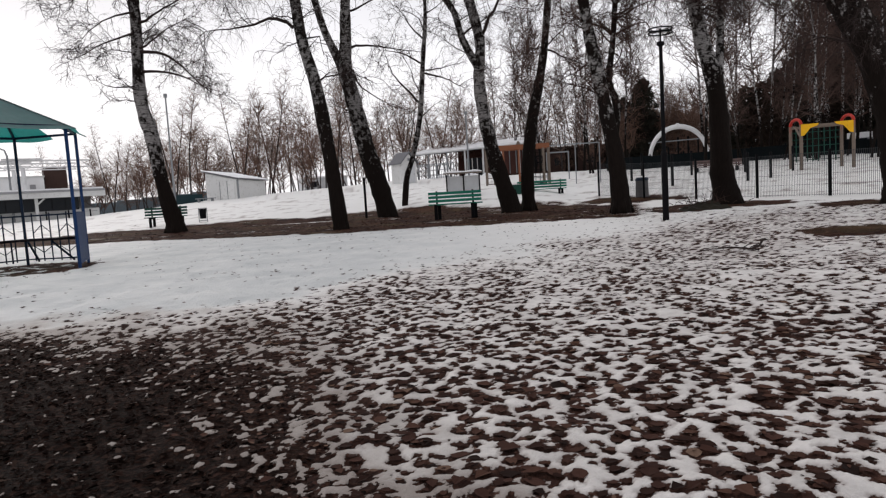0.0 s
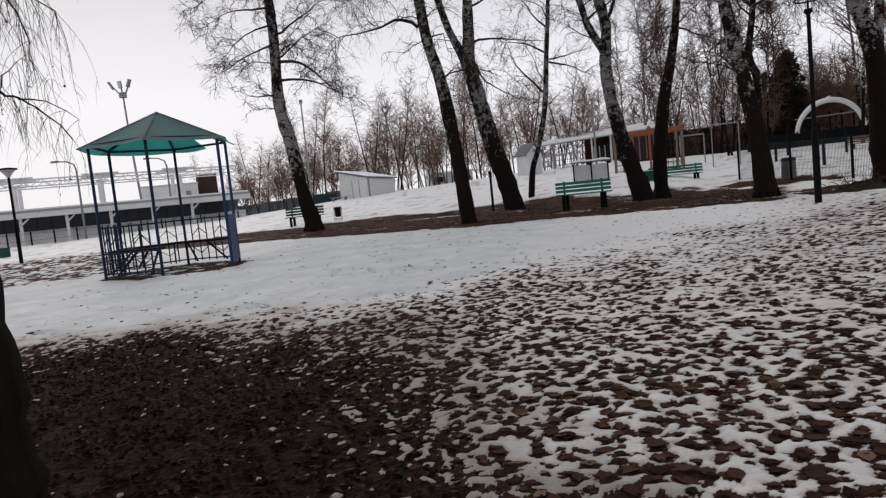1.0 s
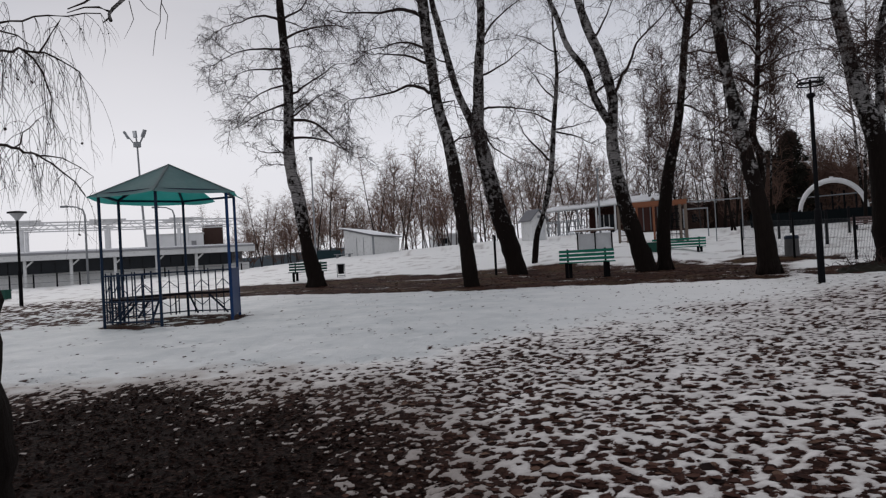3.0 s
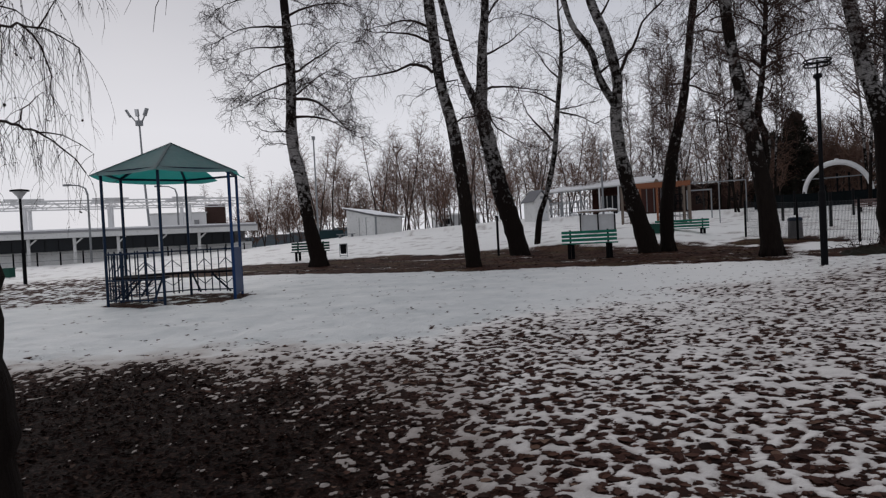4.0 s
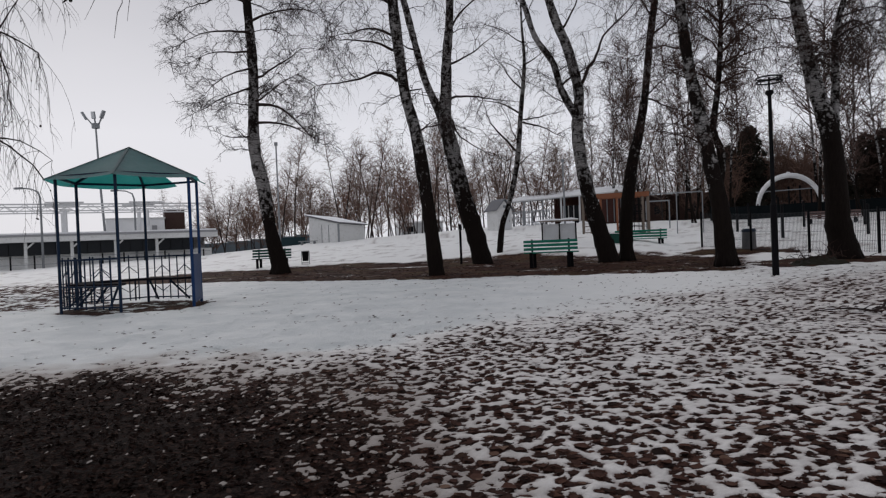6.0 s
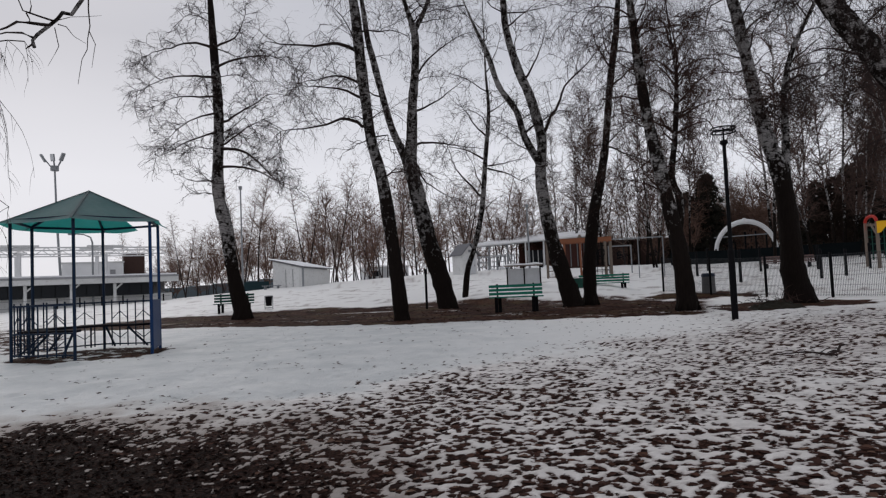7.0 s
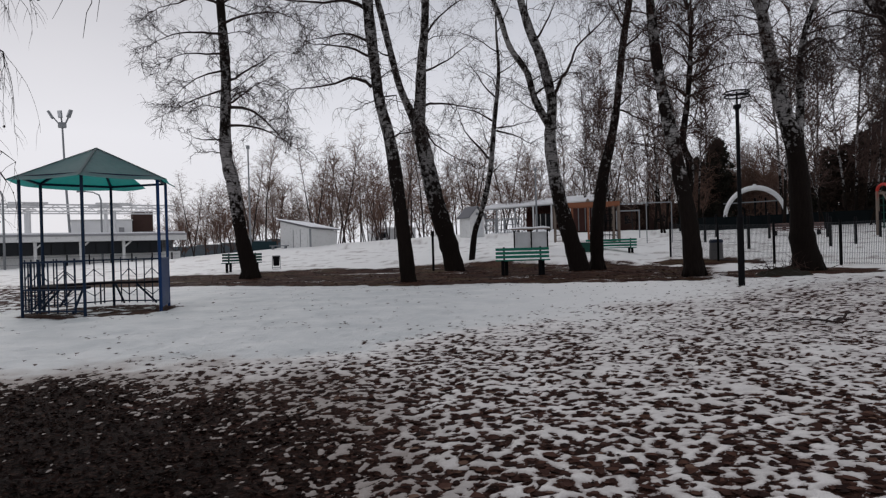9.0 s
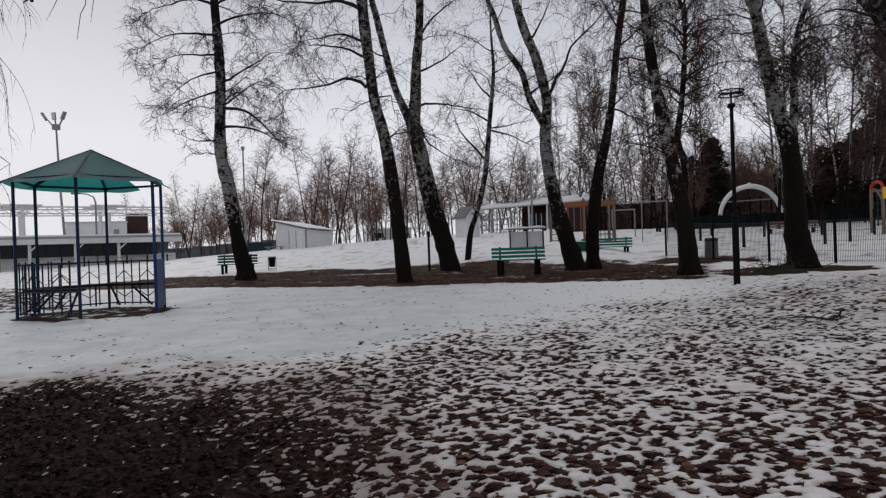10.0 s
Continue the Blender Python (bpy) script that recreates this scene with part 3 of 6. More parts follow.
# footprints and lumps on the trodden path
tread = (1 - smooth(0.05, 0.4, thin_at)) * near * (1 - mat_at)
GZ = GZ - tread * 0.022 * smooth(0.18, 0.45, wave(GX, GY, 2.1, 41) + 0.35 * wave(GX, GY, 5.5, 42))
GZ = GZ - 0.013 * melt - 0.006 * mat_at
gv = [(0.0, 0.0, float(GZ[0]))] + list(zip(GX.tolist(), GY.tolist(), GZ.tolist()))
gf = [(0, 1 + (k + 1) % NA, 1 + k) for k in range(NA)]
for k in range(NR - 1):
    a0 = 1 + k * NA
    gf += [(a0 + s, a0 + (s + 1) % NA, a0 + NA + (s + 1) % NA, a0 + NA + s) for s in range(NA)]
gm = bpy.data.meshes.new("ground")
gm.from_pydata(gv, [], gf)
for key, value in (("melt", melt), ("wet_shade", mat_at), ("thin", smooth(0.03, 0.6, thin_at)), ("soil", soil_at), ("trodden_dim", tread * (1 - smooth(-2.5, 3.5, GX)))):
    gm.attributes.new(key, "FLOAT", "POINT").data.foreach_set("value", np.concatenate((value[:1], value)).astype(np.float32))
gm.polygons.foreach_set("use_smooth", [True] * len(gm.polygons))
gm.materials.append(MAT["snow_ground"])
gm.update()
ground = tagged(new("ground", gm), "old melting snow over leaf litter and brown soil", "ground", kind="structure")


def leaves_on_snow():
    """Curled fallen leaves, most of them in the melted hollows."""
    s = Shape()
    r = random.Random(11)

    OUTLINE = ((-0.50, 0.0), (-0.30, 0.30), (0.0, 0.40), (0.28, 0.24), (0.55, 0.0), (0.28, -0.24), (0.0, -0.40), (-0.30, -0.30))

    def leaf(x, y, z, size, fine=True):
        th, tilt = r.uniform(0, 6.283), r.uniform(-0.2, 0.2)
        c, sn = math.cos(th), math.sin(th)
        w, curl, bend = r.uniform(0.8, 1.25), r.uniform(-0.06, 0.22), r.uniform(-0.05, 0.12)
        i = len(s.v)
        rim = OUTLINE if fine else OUTLINE[::2]
        for u, v in rim:
            u, v = u * size * r.uniform(0.8, 1.15), v * size * w * r.uniform(0.8, 1.2)
            pz = abs(v) * curl * 2 + abs(u) * bend + tilt * u
            s.v.append((x + c * u - sn * v, y + sn * u + c * v, z + pz + 0.004))
        s.v.append((x, y, z + 0.004))
        n = len(rim)
        s.f += [(i + k, i + (k + 1) % n, i + n) for k in range(n)]

    lift = 0.02 * wave(cx, cy, 0.8, 9) + 0.020 * wave(cx, cy, 3.2, 10) + 0.010 * wave(cx, cy, 8.0, 16)
    for (x, y, a, b2, th, ph), up, mt in zip(CLUMPS, lift, smooth(0.15, 0.6, litter(cx, cy))):
        d = math.hypot(x, y)
        if d < 9 or r.random() < 0.5:
            leaf(x, y, up - 0.012 + r.uniform(0, 0.009), min(0.075, a * r.uniform(1.35, 1.9)) * (1 - 0.4 * mt), d < 5.5)
    for _ in range(2600):
        d, az = r.uniform(5, 22), radians(r.uniform(-42, 36))
        x, y = d * math.sin(az), d * math.cos(az)
        if r.random() > 0.3 + 0.5 * smooth(-12, 14, math.degrees(az)) + 0.9 * wave(x, y, 0.7, 27):
            continue
        leaf(x, y, 0.006 + 0.02 * float(wave(x, y, 0.8, 9) + wave(x, y, 3.2, 10)), r.uniform(0.035, 0.065), False)
    for _ in range(900):
        x, y = -7.44 + r.uniform(-1.7, 1.7), 11.76 + r.uniform(-1.7, 1.7)
        if soil_cover(x, y) > 0.25:
            leaf(x, y, -0.018, r.uniform(0.04, 0.08), False)
    for _ in range(6000):
        d, az = r.uniform(17, 30.5), radians(r.uniform(-30, 18))
        x, y = d * math.sin(az), d * math.cos(az)
        if soil_cover(x, y) > 0.4:
            leaf(x, y, ground_z(x, y) - 0.015, r.uniform(0.06, 0.13), False)
    return s


def leaf_mat_shape():
    """Matted wet leaves under the near birch, their colour darkened for shade."""
    s, r = Shape(), random.Random(12)
    q = np.random.RandomState(12)
    xs, ys = q.uniform(-6.5, 0.8, 44000), q.uniform(-2.5, 5.4, 44000)
    keep = (litter(xs, ys) > q.uniform(0.35, 0.85, xs.size)) & (np.hypot(xs, ys) > 0.5)
    xs, ys = xs[keep], ys[keep]
    lift = 0.02 * wave(xs, ys, 0.8, 9) + 0.020 * wave(xs, ys, 3.2, 10) + 0.010 * wave(xs, ys, 8.0, 16)
    for x, y, up in zip(xs, ys, lift):
        size, th, tilt = r.uniform(0.016, 0.042), r.uniform(0, 6.283), r.uniform(-0.3, 0.3)
        c, sn, i = math.cos(th), math.sin(th), len(s.v)
        for u, v in ((-0.5, 0), (-0.15, 0.38), (0.3, 0.26), (0.55, 0), (0.3, -0.26), (-0.15, -0.38)):
            u, v = u * size * r.uniform(0.85, 1.15), v * size * r.uniform(0.8, 1.2)
            s.v.append((x + c * u - sn * v, y + sn * u + c * v, up - 0.019 + r.uniform(0, 0.012) + abs(v) * 0.35 + tilt * u))
        s.f += [(i, i + 1, i + 2, i + 3), (i, i + 3, i + 4, i + 5)]
    return s


solid("leaf_litter", leaf_mat_shape(), "wet_shaded_leaf", (0, 0, 0), "dark wet leaf litter matted under a birch, shade in its colour", "leaves", kind="stuff")
solid("fallen_leaves", leaves_on_snow(), "fallen_leaf", (0, 0, 0), "brown wet fallen leaves scattered over melting snow", "leaves", kind="stuff")


# ---- trees ----
def spline(rows, step):
    """Smooth points through rows of (x, y, z[, r])."""
    rows = [np.array(r, float) for r in rows]
    out = []
    for k in range(len(rows) - 1):
        p0, p1, p2, p3 = rows[max(k - 1, 0)], rows[k], rows[k + 1], rows[min(k + 2, len(rows) - 1)]
        n = max(1, int(np.linalg.norm((p2 - p1)[:3]) / step))
        for i in range(n):
            t = i / n
            out.append(0.5 * (2 * p1 + (p2 - p0) * t + (2 * p0 - 5 * p1 + 4 * p2 - p3) * t * t + (3 * p1 - p0 - 3 * p2 + p3) * t ** 3))
    out.append(rows[-1])
    return out


def shoot(r, start, way, length, droop, steps=4, wobble=0.25):
    """A bending shoot from start; droop pulls its end down."""
    pts, p, d = [Vector(start)], Vector(start), Vector(way).normalized()
    for k in range(steps):
        d = d + Vector((r.gauss(0, wobble), r.gauss(0, wobble), r.gauss(0, wobble) - droop * (k + 1) / steps))
        d.normalize()
        p = p + d * (length / steps)
        pts.append(p.copy())
    return pts


def brush(r, twigs, pts, r0, density, reach, droop, level, thin=0.0098):
    """Crooked side shoots along a limb, and their own side twigs."""
    seg = [(pts[k + 1] - pts[k]).length for k in range(len(pts) - 1)]
    total = sum(seg)
    n = max(2, int(total * density))
    for _ in range(n):
        s = total * (1 - r.random() ** 1.2 * (0.85 if level > 1 else 0.95))
        k = 0
        while k < len(seg) - 1 and s > seg[k]:
            s -= seg[k]
            k += 1
        t = (pts[k + 1] - pts[k]).normalized()
        start = pts[k] + t * min(s, seg[k])
        side = Vector((r.gauss(0, 1), r.gauss(0, 1), r.gauss(0.45, 0.8) if level > 1 else r.gauss(0.1, 0.9)))
        side = (side - t * side.dot(t)).normalized()
        length = reach * r.uniform(0.35, 1.15)
        sub = shoot(r, start, t * r.uniform(0.35, 0.9) + side * 0.85, length, droop, 7 if level > 1 else 5 if level else 3, 0.27)
        rr = max(thin, r0 * 0.5)
        m = len(sub)
        if level > 0:
            twigs.tube(sub, [rr + (thin * 0.5 - rr) * i / (m - 1) for i in range(m)], 3, False)
            brush(r, twigs, sub, rr * 0.8, density * (1.55 if level > 1 else 1.45), reach * (0.58 if level > 1 else 0.70), droop * 1.5, level - 1, thin * (0.60 if level > 1 else 0.56))
        else:
            twigs.sliver(sub, thin)


def birch(name, base, trunk, stems, limbs, label, bark="birch_bark", seed=1, top=3.0, density=3.4, reach=1.15, droop=0.16, extra=10, twig="twig", low=4.0, group="row of birches", thin=0.0098):
    r = random.Random(seed)
    tree = thing(name, base, label, "tree", group)

    def lumpy(rows):
        pts = spline(rows, 0.22)
        return [p[:3] for p in pts], [max(0.02, p[3] * (1 + 0.07 * r.uniform(-1, 1))) for p in pts]

    x, y, z, w = trunk[0]
    x9, y9, z9, w9 = trunk[-1]
    x8, y8, z8, w8 = trunk[-2]
    k = top / max(0.5, z9 - z8)
    rows = [(x, y, z - 0.45, w * 1.0), (x, y, z, w * 0.93), *trunk[1:], (x9 + (x9 - x8) * k, y9 + (y9 - y8) * k, z9 + top, w9 * 0.25)]
    s = Shape()
    s.tube(*lumpy(rows), 14)
    for a in range(5):
        th = a * 1.257 + r.uniform(-0.3, 0.3)
        s.tube([(x + math.cos(th) * w * 1.1, y + math.sin(th) * w * 1.1, z - 0.25), (x + math.cos(th) * w * 0.78, y + math.sin(th) * w * 0.78, z + 0.0), (x + math.cos(th) * w * 0.60, y + math.sin(th) * w * 0.60, z + 0.32), (x + math.cos(th) * w * 0.48, y + math.sin(th) * w * 0.48, z + 0.75)], [w * 0.22, w * 0.27, w * 0.20, w * 0.05], 8)
    part("trunk", s, bark, tree, smooth=True)
    twigs = Shape()
    for st in stems:
        s = Shape()
        a, b = st[-2], st[-1]
        kk = top / max(0.4, b[2] - a[2])
        st = [*st, (b[0] + (b[0] - a[0]) * kk * 0.8, b[1] + (b[1] - a[1]) * kk * 0.8, b[2] + top * 0.8, b[3] * 0.3)]
        s.tube(*lumpy(st), 11)
        part("stem", s, bark, tree, smooth=True)
    limbs = [list(li) for li in limbs]
    known = len(limbs)
    axes = [rows] + [list(q) for q in stems]
    for _ in range(extra):
        ax = r.choice(axes)
        p = spline(ax, 0.4)
        p = [q for q in p if q[2] > low]
        if not p:
            continue
        q = r.choice(p)
        th = r.uniform(0, 6.283)
        pts = shoot(r, q[:3], (math.cos(th), math.sin(th), r.uniform(0.3, 1.3)), r.uniform(0.9, 2.4), 0.22, 6, 0.24)
        limbs.append([tuple(v) for v in pts])
    wood = [Vector(q[:3]) for ax in axes for q in spline(ax, 0.15)]
    for count, li in enumerate(limbs):
        # each limb springs from the wood nearest to its foot
        foot = min(wood, key=lambda q: (q - Vector(li[0][:3])).length)
        if 0.08 < (foot - Vector(li[0][:3])).length < 1.6:
            li = [tuple(foot)] + [tuple(p[:3]) for p in li]
        pts, drift = [], Vector((0, 0, 0))
        for p in spline([p[:3] for p in li], 0.22):
            pts.append(Vector(p[:3]) + drift)
            drift = drift * 0.8 + Vector((r.gauss(0, 0.022), r.gauss(0, 0.022), r.gauss(0, 0.022)))
        total = sum((pts[i + 1] - pts[i]).length for i in range(len(pts) - 1))
        r0 = min(0.06, 0.016 + total * 0.011) * (1.0 if count < known else 0.62)
        m = len(pts)
        s = Shape()
        s.tube(pts, [0.006 + (r0 * 1.15 - 0.006) * (1 - i / (m - 1)) ** 1.25 for i in range(m)], 6)
        part("limb", s, twig, tree, smooth=True)
        brush(r, twigs, pts, min(r0 * 0.55, 0.026), density * 1.12, reach * min(1.2, 0.4 + total * 0.3), droop, 2, thin)
    tagged(part("crown", twigs, twig, tree), kind="stuff")
    return tree


trunk_rows = [(0.00, 0.00, 0.00, 0.367), (-0.23, -0.07, 1.21, 0.269), (-0.39, -0.12, 2.29, 0.236), (-0.51, -0.14, 3.38, 0.257), (-0.72, -0.21, 4.46, 0.235), (-0.75, -0.20, 5.55, 0.214), (-0.68, -0.16, 7.75, 0.192), (-0.78, -0.18, 9.96, 0.160), (-0.88, -0.20, 12.18, 0.106)]
limb_rows = [[(-0.5, -0.3, 6.4), (0.2, -0.3, 6.3), (0.8, -0.1, 5.9), (1.35, 0.1, 5.2), (2.2, 0.4, 4.4)],
    [(-0.5, -0.3, 5.7), (0.5, -0.2, 5.55), (1.35, 0.1, 5.1), (2.1, 0.4, 4.8)],
    [(-0.6, -0.3, 7.8), (-1.55, -0.8, 7.4), (-2.15, -1.2, 6.7), (-2.0, -1.2, 6.3)],
    [(-0.7, -0.3, 7.1), (-1.6, -0.8, 6.6), (-2.7, -1.4, 5.9)],
    [(-0.7, -0.3, 5.2), (-1.4, -0.7, 5.1), (-2.0, -1.0, 5.4)],
    [(-0.7, -0.3, 9.1), (-1.6, -0.7, 9.2), (-2.5, -1.2, 8.9), (-3.2, -1.6, 8.4)],
    [(-0.7, -0.3, 8.4), (-1.9, -0.9, 8.3), (-2.8, -1.4, 7.8)],
    [(-0.7, -0.3, 4.6), (-1.15, -0.5, 4.7), (-1.7, -0.8, 4.6)],
    [(-0.5, -0.3, 7.4), (0.45, -0.2, 7.9), (1.2, 0.0, 8.5), (2.0, 0.3, 8.35)],
    [(-0.5, -0.3, 6.5), (0.45, -0.2, 7.2), (1.4, 0.1, 7.6)],
    [(-0.6, -0.3, 9.6), (0.1, 0.2, 10.0), (1.2, 0.5, 10.1), (2.1, 0.7, 9.6)],
    [(-0.8, -0.3, 10.3), (-1.7, -0.3, 10.6), (-2.9, -0.8, 10.1), (-3.6, -1.0, 9.6)],
    [(-0.6, -0.3, 10.4), (-0.0, 0.4, 11.1), (0.2, 0.8, 12.5)]]
stem_rows = []
birch("birch_tree", (-9.76, 25.01, 0.14), trunk_rows, stem_rows, limb_rows, "tall bare birch with dark lower trunk, beside a bench", 'backlit_birch_bark', seed=1, density=4.8, extra=22, reach=0.85, droop=0.10, low=4.6, thin=0.0125)

trunk_rows = [(0.00, 0.00, 0.00, 0.250), (-0.07, -0.07, 1.15, 0.208), (-0.23, -0.15, 2.85, 0.191), (-0.39, -0.24, 4.16, 0.183), (-0.64, -0.34, 5.28, 0.149), (-0.74, -0.42, 6.32, 0.158), (-0.84, -0.50, 7.53, 0.157), (-0.92, -0.57, 8.84, 0.141), (-0.97, -0.64, 9.38, 0.124)]
limb_rows = [[(-0.9, -0.2, 5.8), (-1.3, -0.3, 6.0), (-2.6, -0.6, 5.7), (-3.2, -0.8, 5.6), (-3.5, -1.0, 5.2)],
    [(-1.0, -0.2, 8.0), (-1.5, -0.5, 8.2), (-2.3, -1.0, 8.0), (-3.3, -1.6, 8.0), (-3.5, -1.9, 7.6)],
    [(-0.9, -0.2, 6.6), (-1.6, -0.3, 6.9), (-2.5, -0.4, 7.0), (-2.9, -0.5, 7.2)],
    [(-1.0, -0.2, 7.1), (-1.7, -0.2, 7.4), (-2.9, -0.4, 7.1)],
    [(-0.6, -0.1, 5.5), (-0.2, -0.2, 5.5), (-0.1, -0.3, 4.9)],
    [(-0.7, -0.1, 5.4), (-1.1, -0.3, 5.2), (-1.4, -0.5, 5.0)]]
stem_rows = []
birch("birch_tree", (-2.87, 19.64, 0.), trunk_rows, stem_rows, limb_rows, "leaning bare birch with dark mottled trunk", seed=2, extra=14, density=3.8)

trunk_rows = [(0.00, 0.00, 0.00, 0.435), (-0.27, -0.05, 1.31, 0.378), (-0.67, -0.11, 2.75, 0.344), (-1.03, -0.18, 4.58, 0.309), (-1.30, -0.24, 6.01, 0.286), (-1.20, -0.25, 6.79, 0.229), (-1.10, -0.27, 8.37, 0.195), (-0.93, -0.27, 9.81, 0.160), (-0.88, -0.29, 11.25, 0.149), (-1.08, -0.34, 12.05, 0.103), (-1.26, -0.39, 12.70, 0.080)]
limb_rows = [[(-0.9, -0.1, 9.6), (0.0, -0.5, 10.4), (1.4, -0.9, 11.0)],
    [(-1.0, -0.1, 8.2), (-0.2, 0.4, 8.6), (1.1, 0.9, 9.7)],
    [(-1.1, -0.1, 6.8), (-0.1, -0.7, 6.6), (1.7, -1.2, 6.2)],
    [(-1.0, -0.1, 5.9), (-0.7, 0.1, 5.2), (0.7, 0.3, 4.3)],
    [(-2.7, -0.3, 8.9), (-2.9, -0.7, 9.0), (-3.7, -1.1, 9.1)]]
stem_rows = [[(-1.28, -0.13, 5.75, 0.229), (-1.76, -0.05, 6.86, 0.149), (-2.08, 0.04, 7.70, 0.148), (-2.44, 0.12, 9.21, 0.137), (-2.75, 0.21, 10.60, 0.137), (-2.95, 0.32, 11.47, 0.114), (-3.16, 0.42, 13.18, 0.091)], [(-0.92, -0.09, 11.50, 0.114), (-0.74, 0.11, 11.92, 0.103), (-0.48, 0.32, 12.54, 0.092), (-0.28, 0.51, 13.16, 0.080)]]
birch("birch_tree", (-2.05, 27.17, -0.04), trunk_rows, stem_rows, limb_rows, "forked leaning birch with two bare stems", seed=3, extra=16)

trunk_rows = [(0.00, 0.00, 0.00, 0.154), (0.20, -0.08, 1.68, 0.128), (0.54, -0.15, 2.65, 0.115), (0.97, -0.22, 4.37, 0.115), (1.24, -0.30, 6.68, 0.102), (1.48, -0.39, 8.81, 0.077), (1.43, -0.47, 10.54, 0.051), (1.43, -0.56, 12.33, 0.026)]
limb_rows = [[(1.3, 0.0, 6.4), (2.3, 0.5, 6.7), (3.2, 0.9, 6.9)],
    [(1.3, 0.0, 7.8), (0.7, -0.2, 8.5), (0.1, -0.5, 9.5)],
    [(1.5, 0.0, 8.9), (2.1, -0.2, 9.3), (2.5, -0.4, 9.7)],
    [(1.0, 0.0, 5.0), (0.4, 0.4, 5.8), (-0.2, 0.7, 6.7), (-0.6, 1.0, 8.1)],
    [(1.2, 0.0, 6.3), (2.0, 0.5, 6.2), (3.3, 1.0, 5.5)],
    [(1.0, 0.0, 4.4), (1.6, -0.1, 4.9), (1.9, -0.2, 5.0)],
    [(1.2, 0.0, 6.7), (-0.1, 0.6, 7.4), (-0.9, 1.2, 7.7)]]
stem_rows = []
birch("birch_tree", (-1.56, 30.41, -0.15), trunk_rows, stem_rows, limb_rows, "thin young bare tree with spreading twigs", "grey_birch_bark", seed=4, extra=10, reach=0.8, low=3.0)

trunk_rows = [(0.00, 0.00, 0.00, 0.370), (-0.50, 0.05, 1.91, 0.279), (-0.64, 0.07, 2.50, 0.258), (-0.85, 0.09, 3.72, 0.228), (-0.92, 0.10, 4.92, 0.207), (-0.82, 0.10, 6.09, 0.186), (-1.15, 0.13, 7.69, 0.176), (-1.56, 0.15, 8.81, 0.156), (-1.92, 0.17, 10.30, 0.135), (-1.99, 0.18, 11.52, 0.115)]
limb_rows = [[(-0.8, 0.1, 6.2), (-0.3, -0.3, 7.1), (0.2, -0.7, 8.0), (1.9, -1.4, 9.4)],
    [(-1.3, 0.1, 8.4), (-0.6, 0.3, 9.9), (-0.5, 0.4, 10.7)],
    [(-1.8, 0.1, 10.5), (-0.6, 0.3, 11.5)],
    [(-1.7, 0.1, 7.2), (-1.6, 0.2, 7.6), (-2.1, 0.4, 7.7)],
    [(-1.5, 0.1, 6.3), (-1.0, 0.4, 6.7), (0.1, 0.6, 7.2), (0.5, 0.9, 7.1)]]
stem_rows = [[(-0.95, 0.08, 5.23, 0.145), (-1.44, 0.17, 6.27, 0.125), (-1.69, 0.24, 7.26, 0.114), (-2.30, 0.32, 8.28, 0.104), (-2.67, 0.38, 9.55, 0.094), (-3.16, 0.43, 10.78, 0.052), (-3.43, 0.48, 11.53, 0.031)]]
birch("birch_tree", (2.66, 24.71, 0.06), trunk_rows, stem_rows, limb_rows, "leaning birch forked into two bare stems", "grey_birch_bark", seed=5, extra=16)

trunk_rows = [(0.00, 0.00, 0.00, 0.284), (0.02, -0.04, 1.34, 0.242), (0.28, -0.11, 3.22, 0.210), (0.58, -0.19, 4.51, 0.168), (0.82, -0.26, 5.79, 0.136), (1.08, -0.34, 7.95, 0.125), (1.38, -0.43, 9.81, 0.115), (1.52, -0.49, 11.10, 0.094)]
limb_rows = [[(0.9, -0.1, 5.8), (1.4, -0.3, 6.3), (2.0, -0.6, 6.7)],
    [(0.9, -0.1, 5.7), (1.7, -0.7, 5.1), (2.3, -1.2, 4.7)],
    [(0.4, -0.1, 3.7), (0.6, -0.2, 3.7), (0.8, -0.3, 3.6)],
    [(0.8, -0.1, 5.8), (0.3, -0.2, 5.8), (0.1, -0.4, 5.5)],
    [(1.2, -0.2, 8.0), (1.9, -0.5, 8.5), (2.4, -0.8, 9.5)],
    [(1.2, -0.2, 8.5), (0.8, -0.1, 9.4), (0.6, 0.0, 10.5)]]
stem_rows = []
birch("birch_tree", (3.38, 25.33, 0.16), trunk_rows, stem_rows, limb_rows, "slender dark bare birch leaning beside another", 'dark_birch_bark', seed=6, extra=9)

trunk_rows = [(0.00, 0.00, 0.00, 0.298), (-0.12, -0.06, 1.38, 0.236), (-0.41, -0.07, 3.02, 0.190), (-0.62, -0.11, 4.12, 0.175), (-0.77, -0.16, 4.88, 0.151), (-0.93, -0.21, 6.09, 0.144), (-1.04, -0.27, 7.29, 0.120), (-1.15, -0.34, 8.50, 0.096)]
limb_rows = [[(-0.0, 0.0, 4.7), (0.4, -0.2, 4.9), (0.8, -0.4, 4.9), (1.0, -0.6, 4.5)],
    [(-0.0, 0.0, 5.3), (0.4, -0.2, 5.4), (0.7, -0.4, 5.8)],
    [(-0.7, 0.2, 4.9), (-1.1, 0.5, 5.2), (-1.4, 0.7, 5.2)],
    [(-0.8, 0.2, 6.2), (-1.3, 0.3, 6.8), (-1.6, 0.3, 6.9)],
    [(-0.1, 0.0, 4.4), (-0.4, 0.0, 4.7), (-0.5, 0.0, 5.4)],
    [(-0.6, 0.1, 4.1), (-1.0, 0.2, 3.8), (-1.5, 0.3, 3.7)],
    [(0.1, -0.0, 6.0), (0.4, -0.0, 6.4), (0.8, -0.0, 6.8)]]
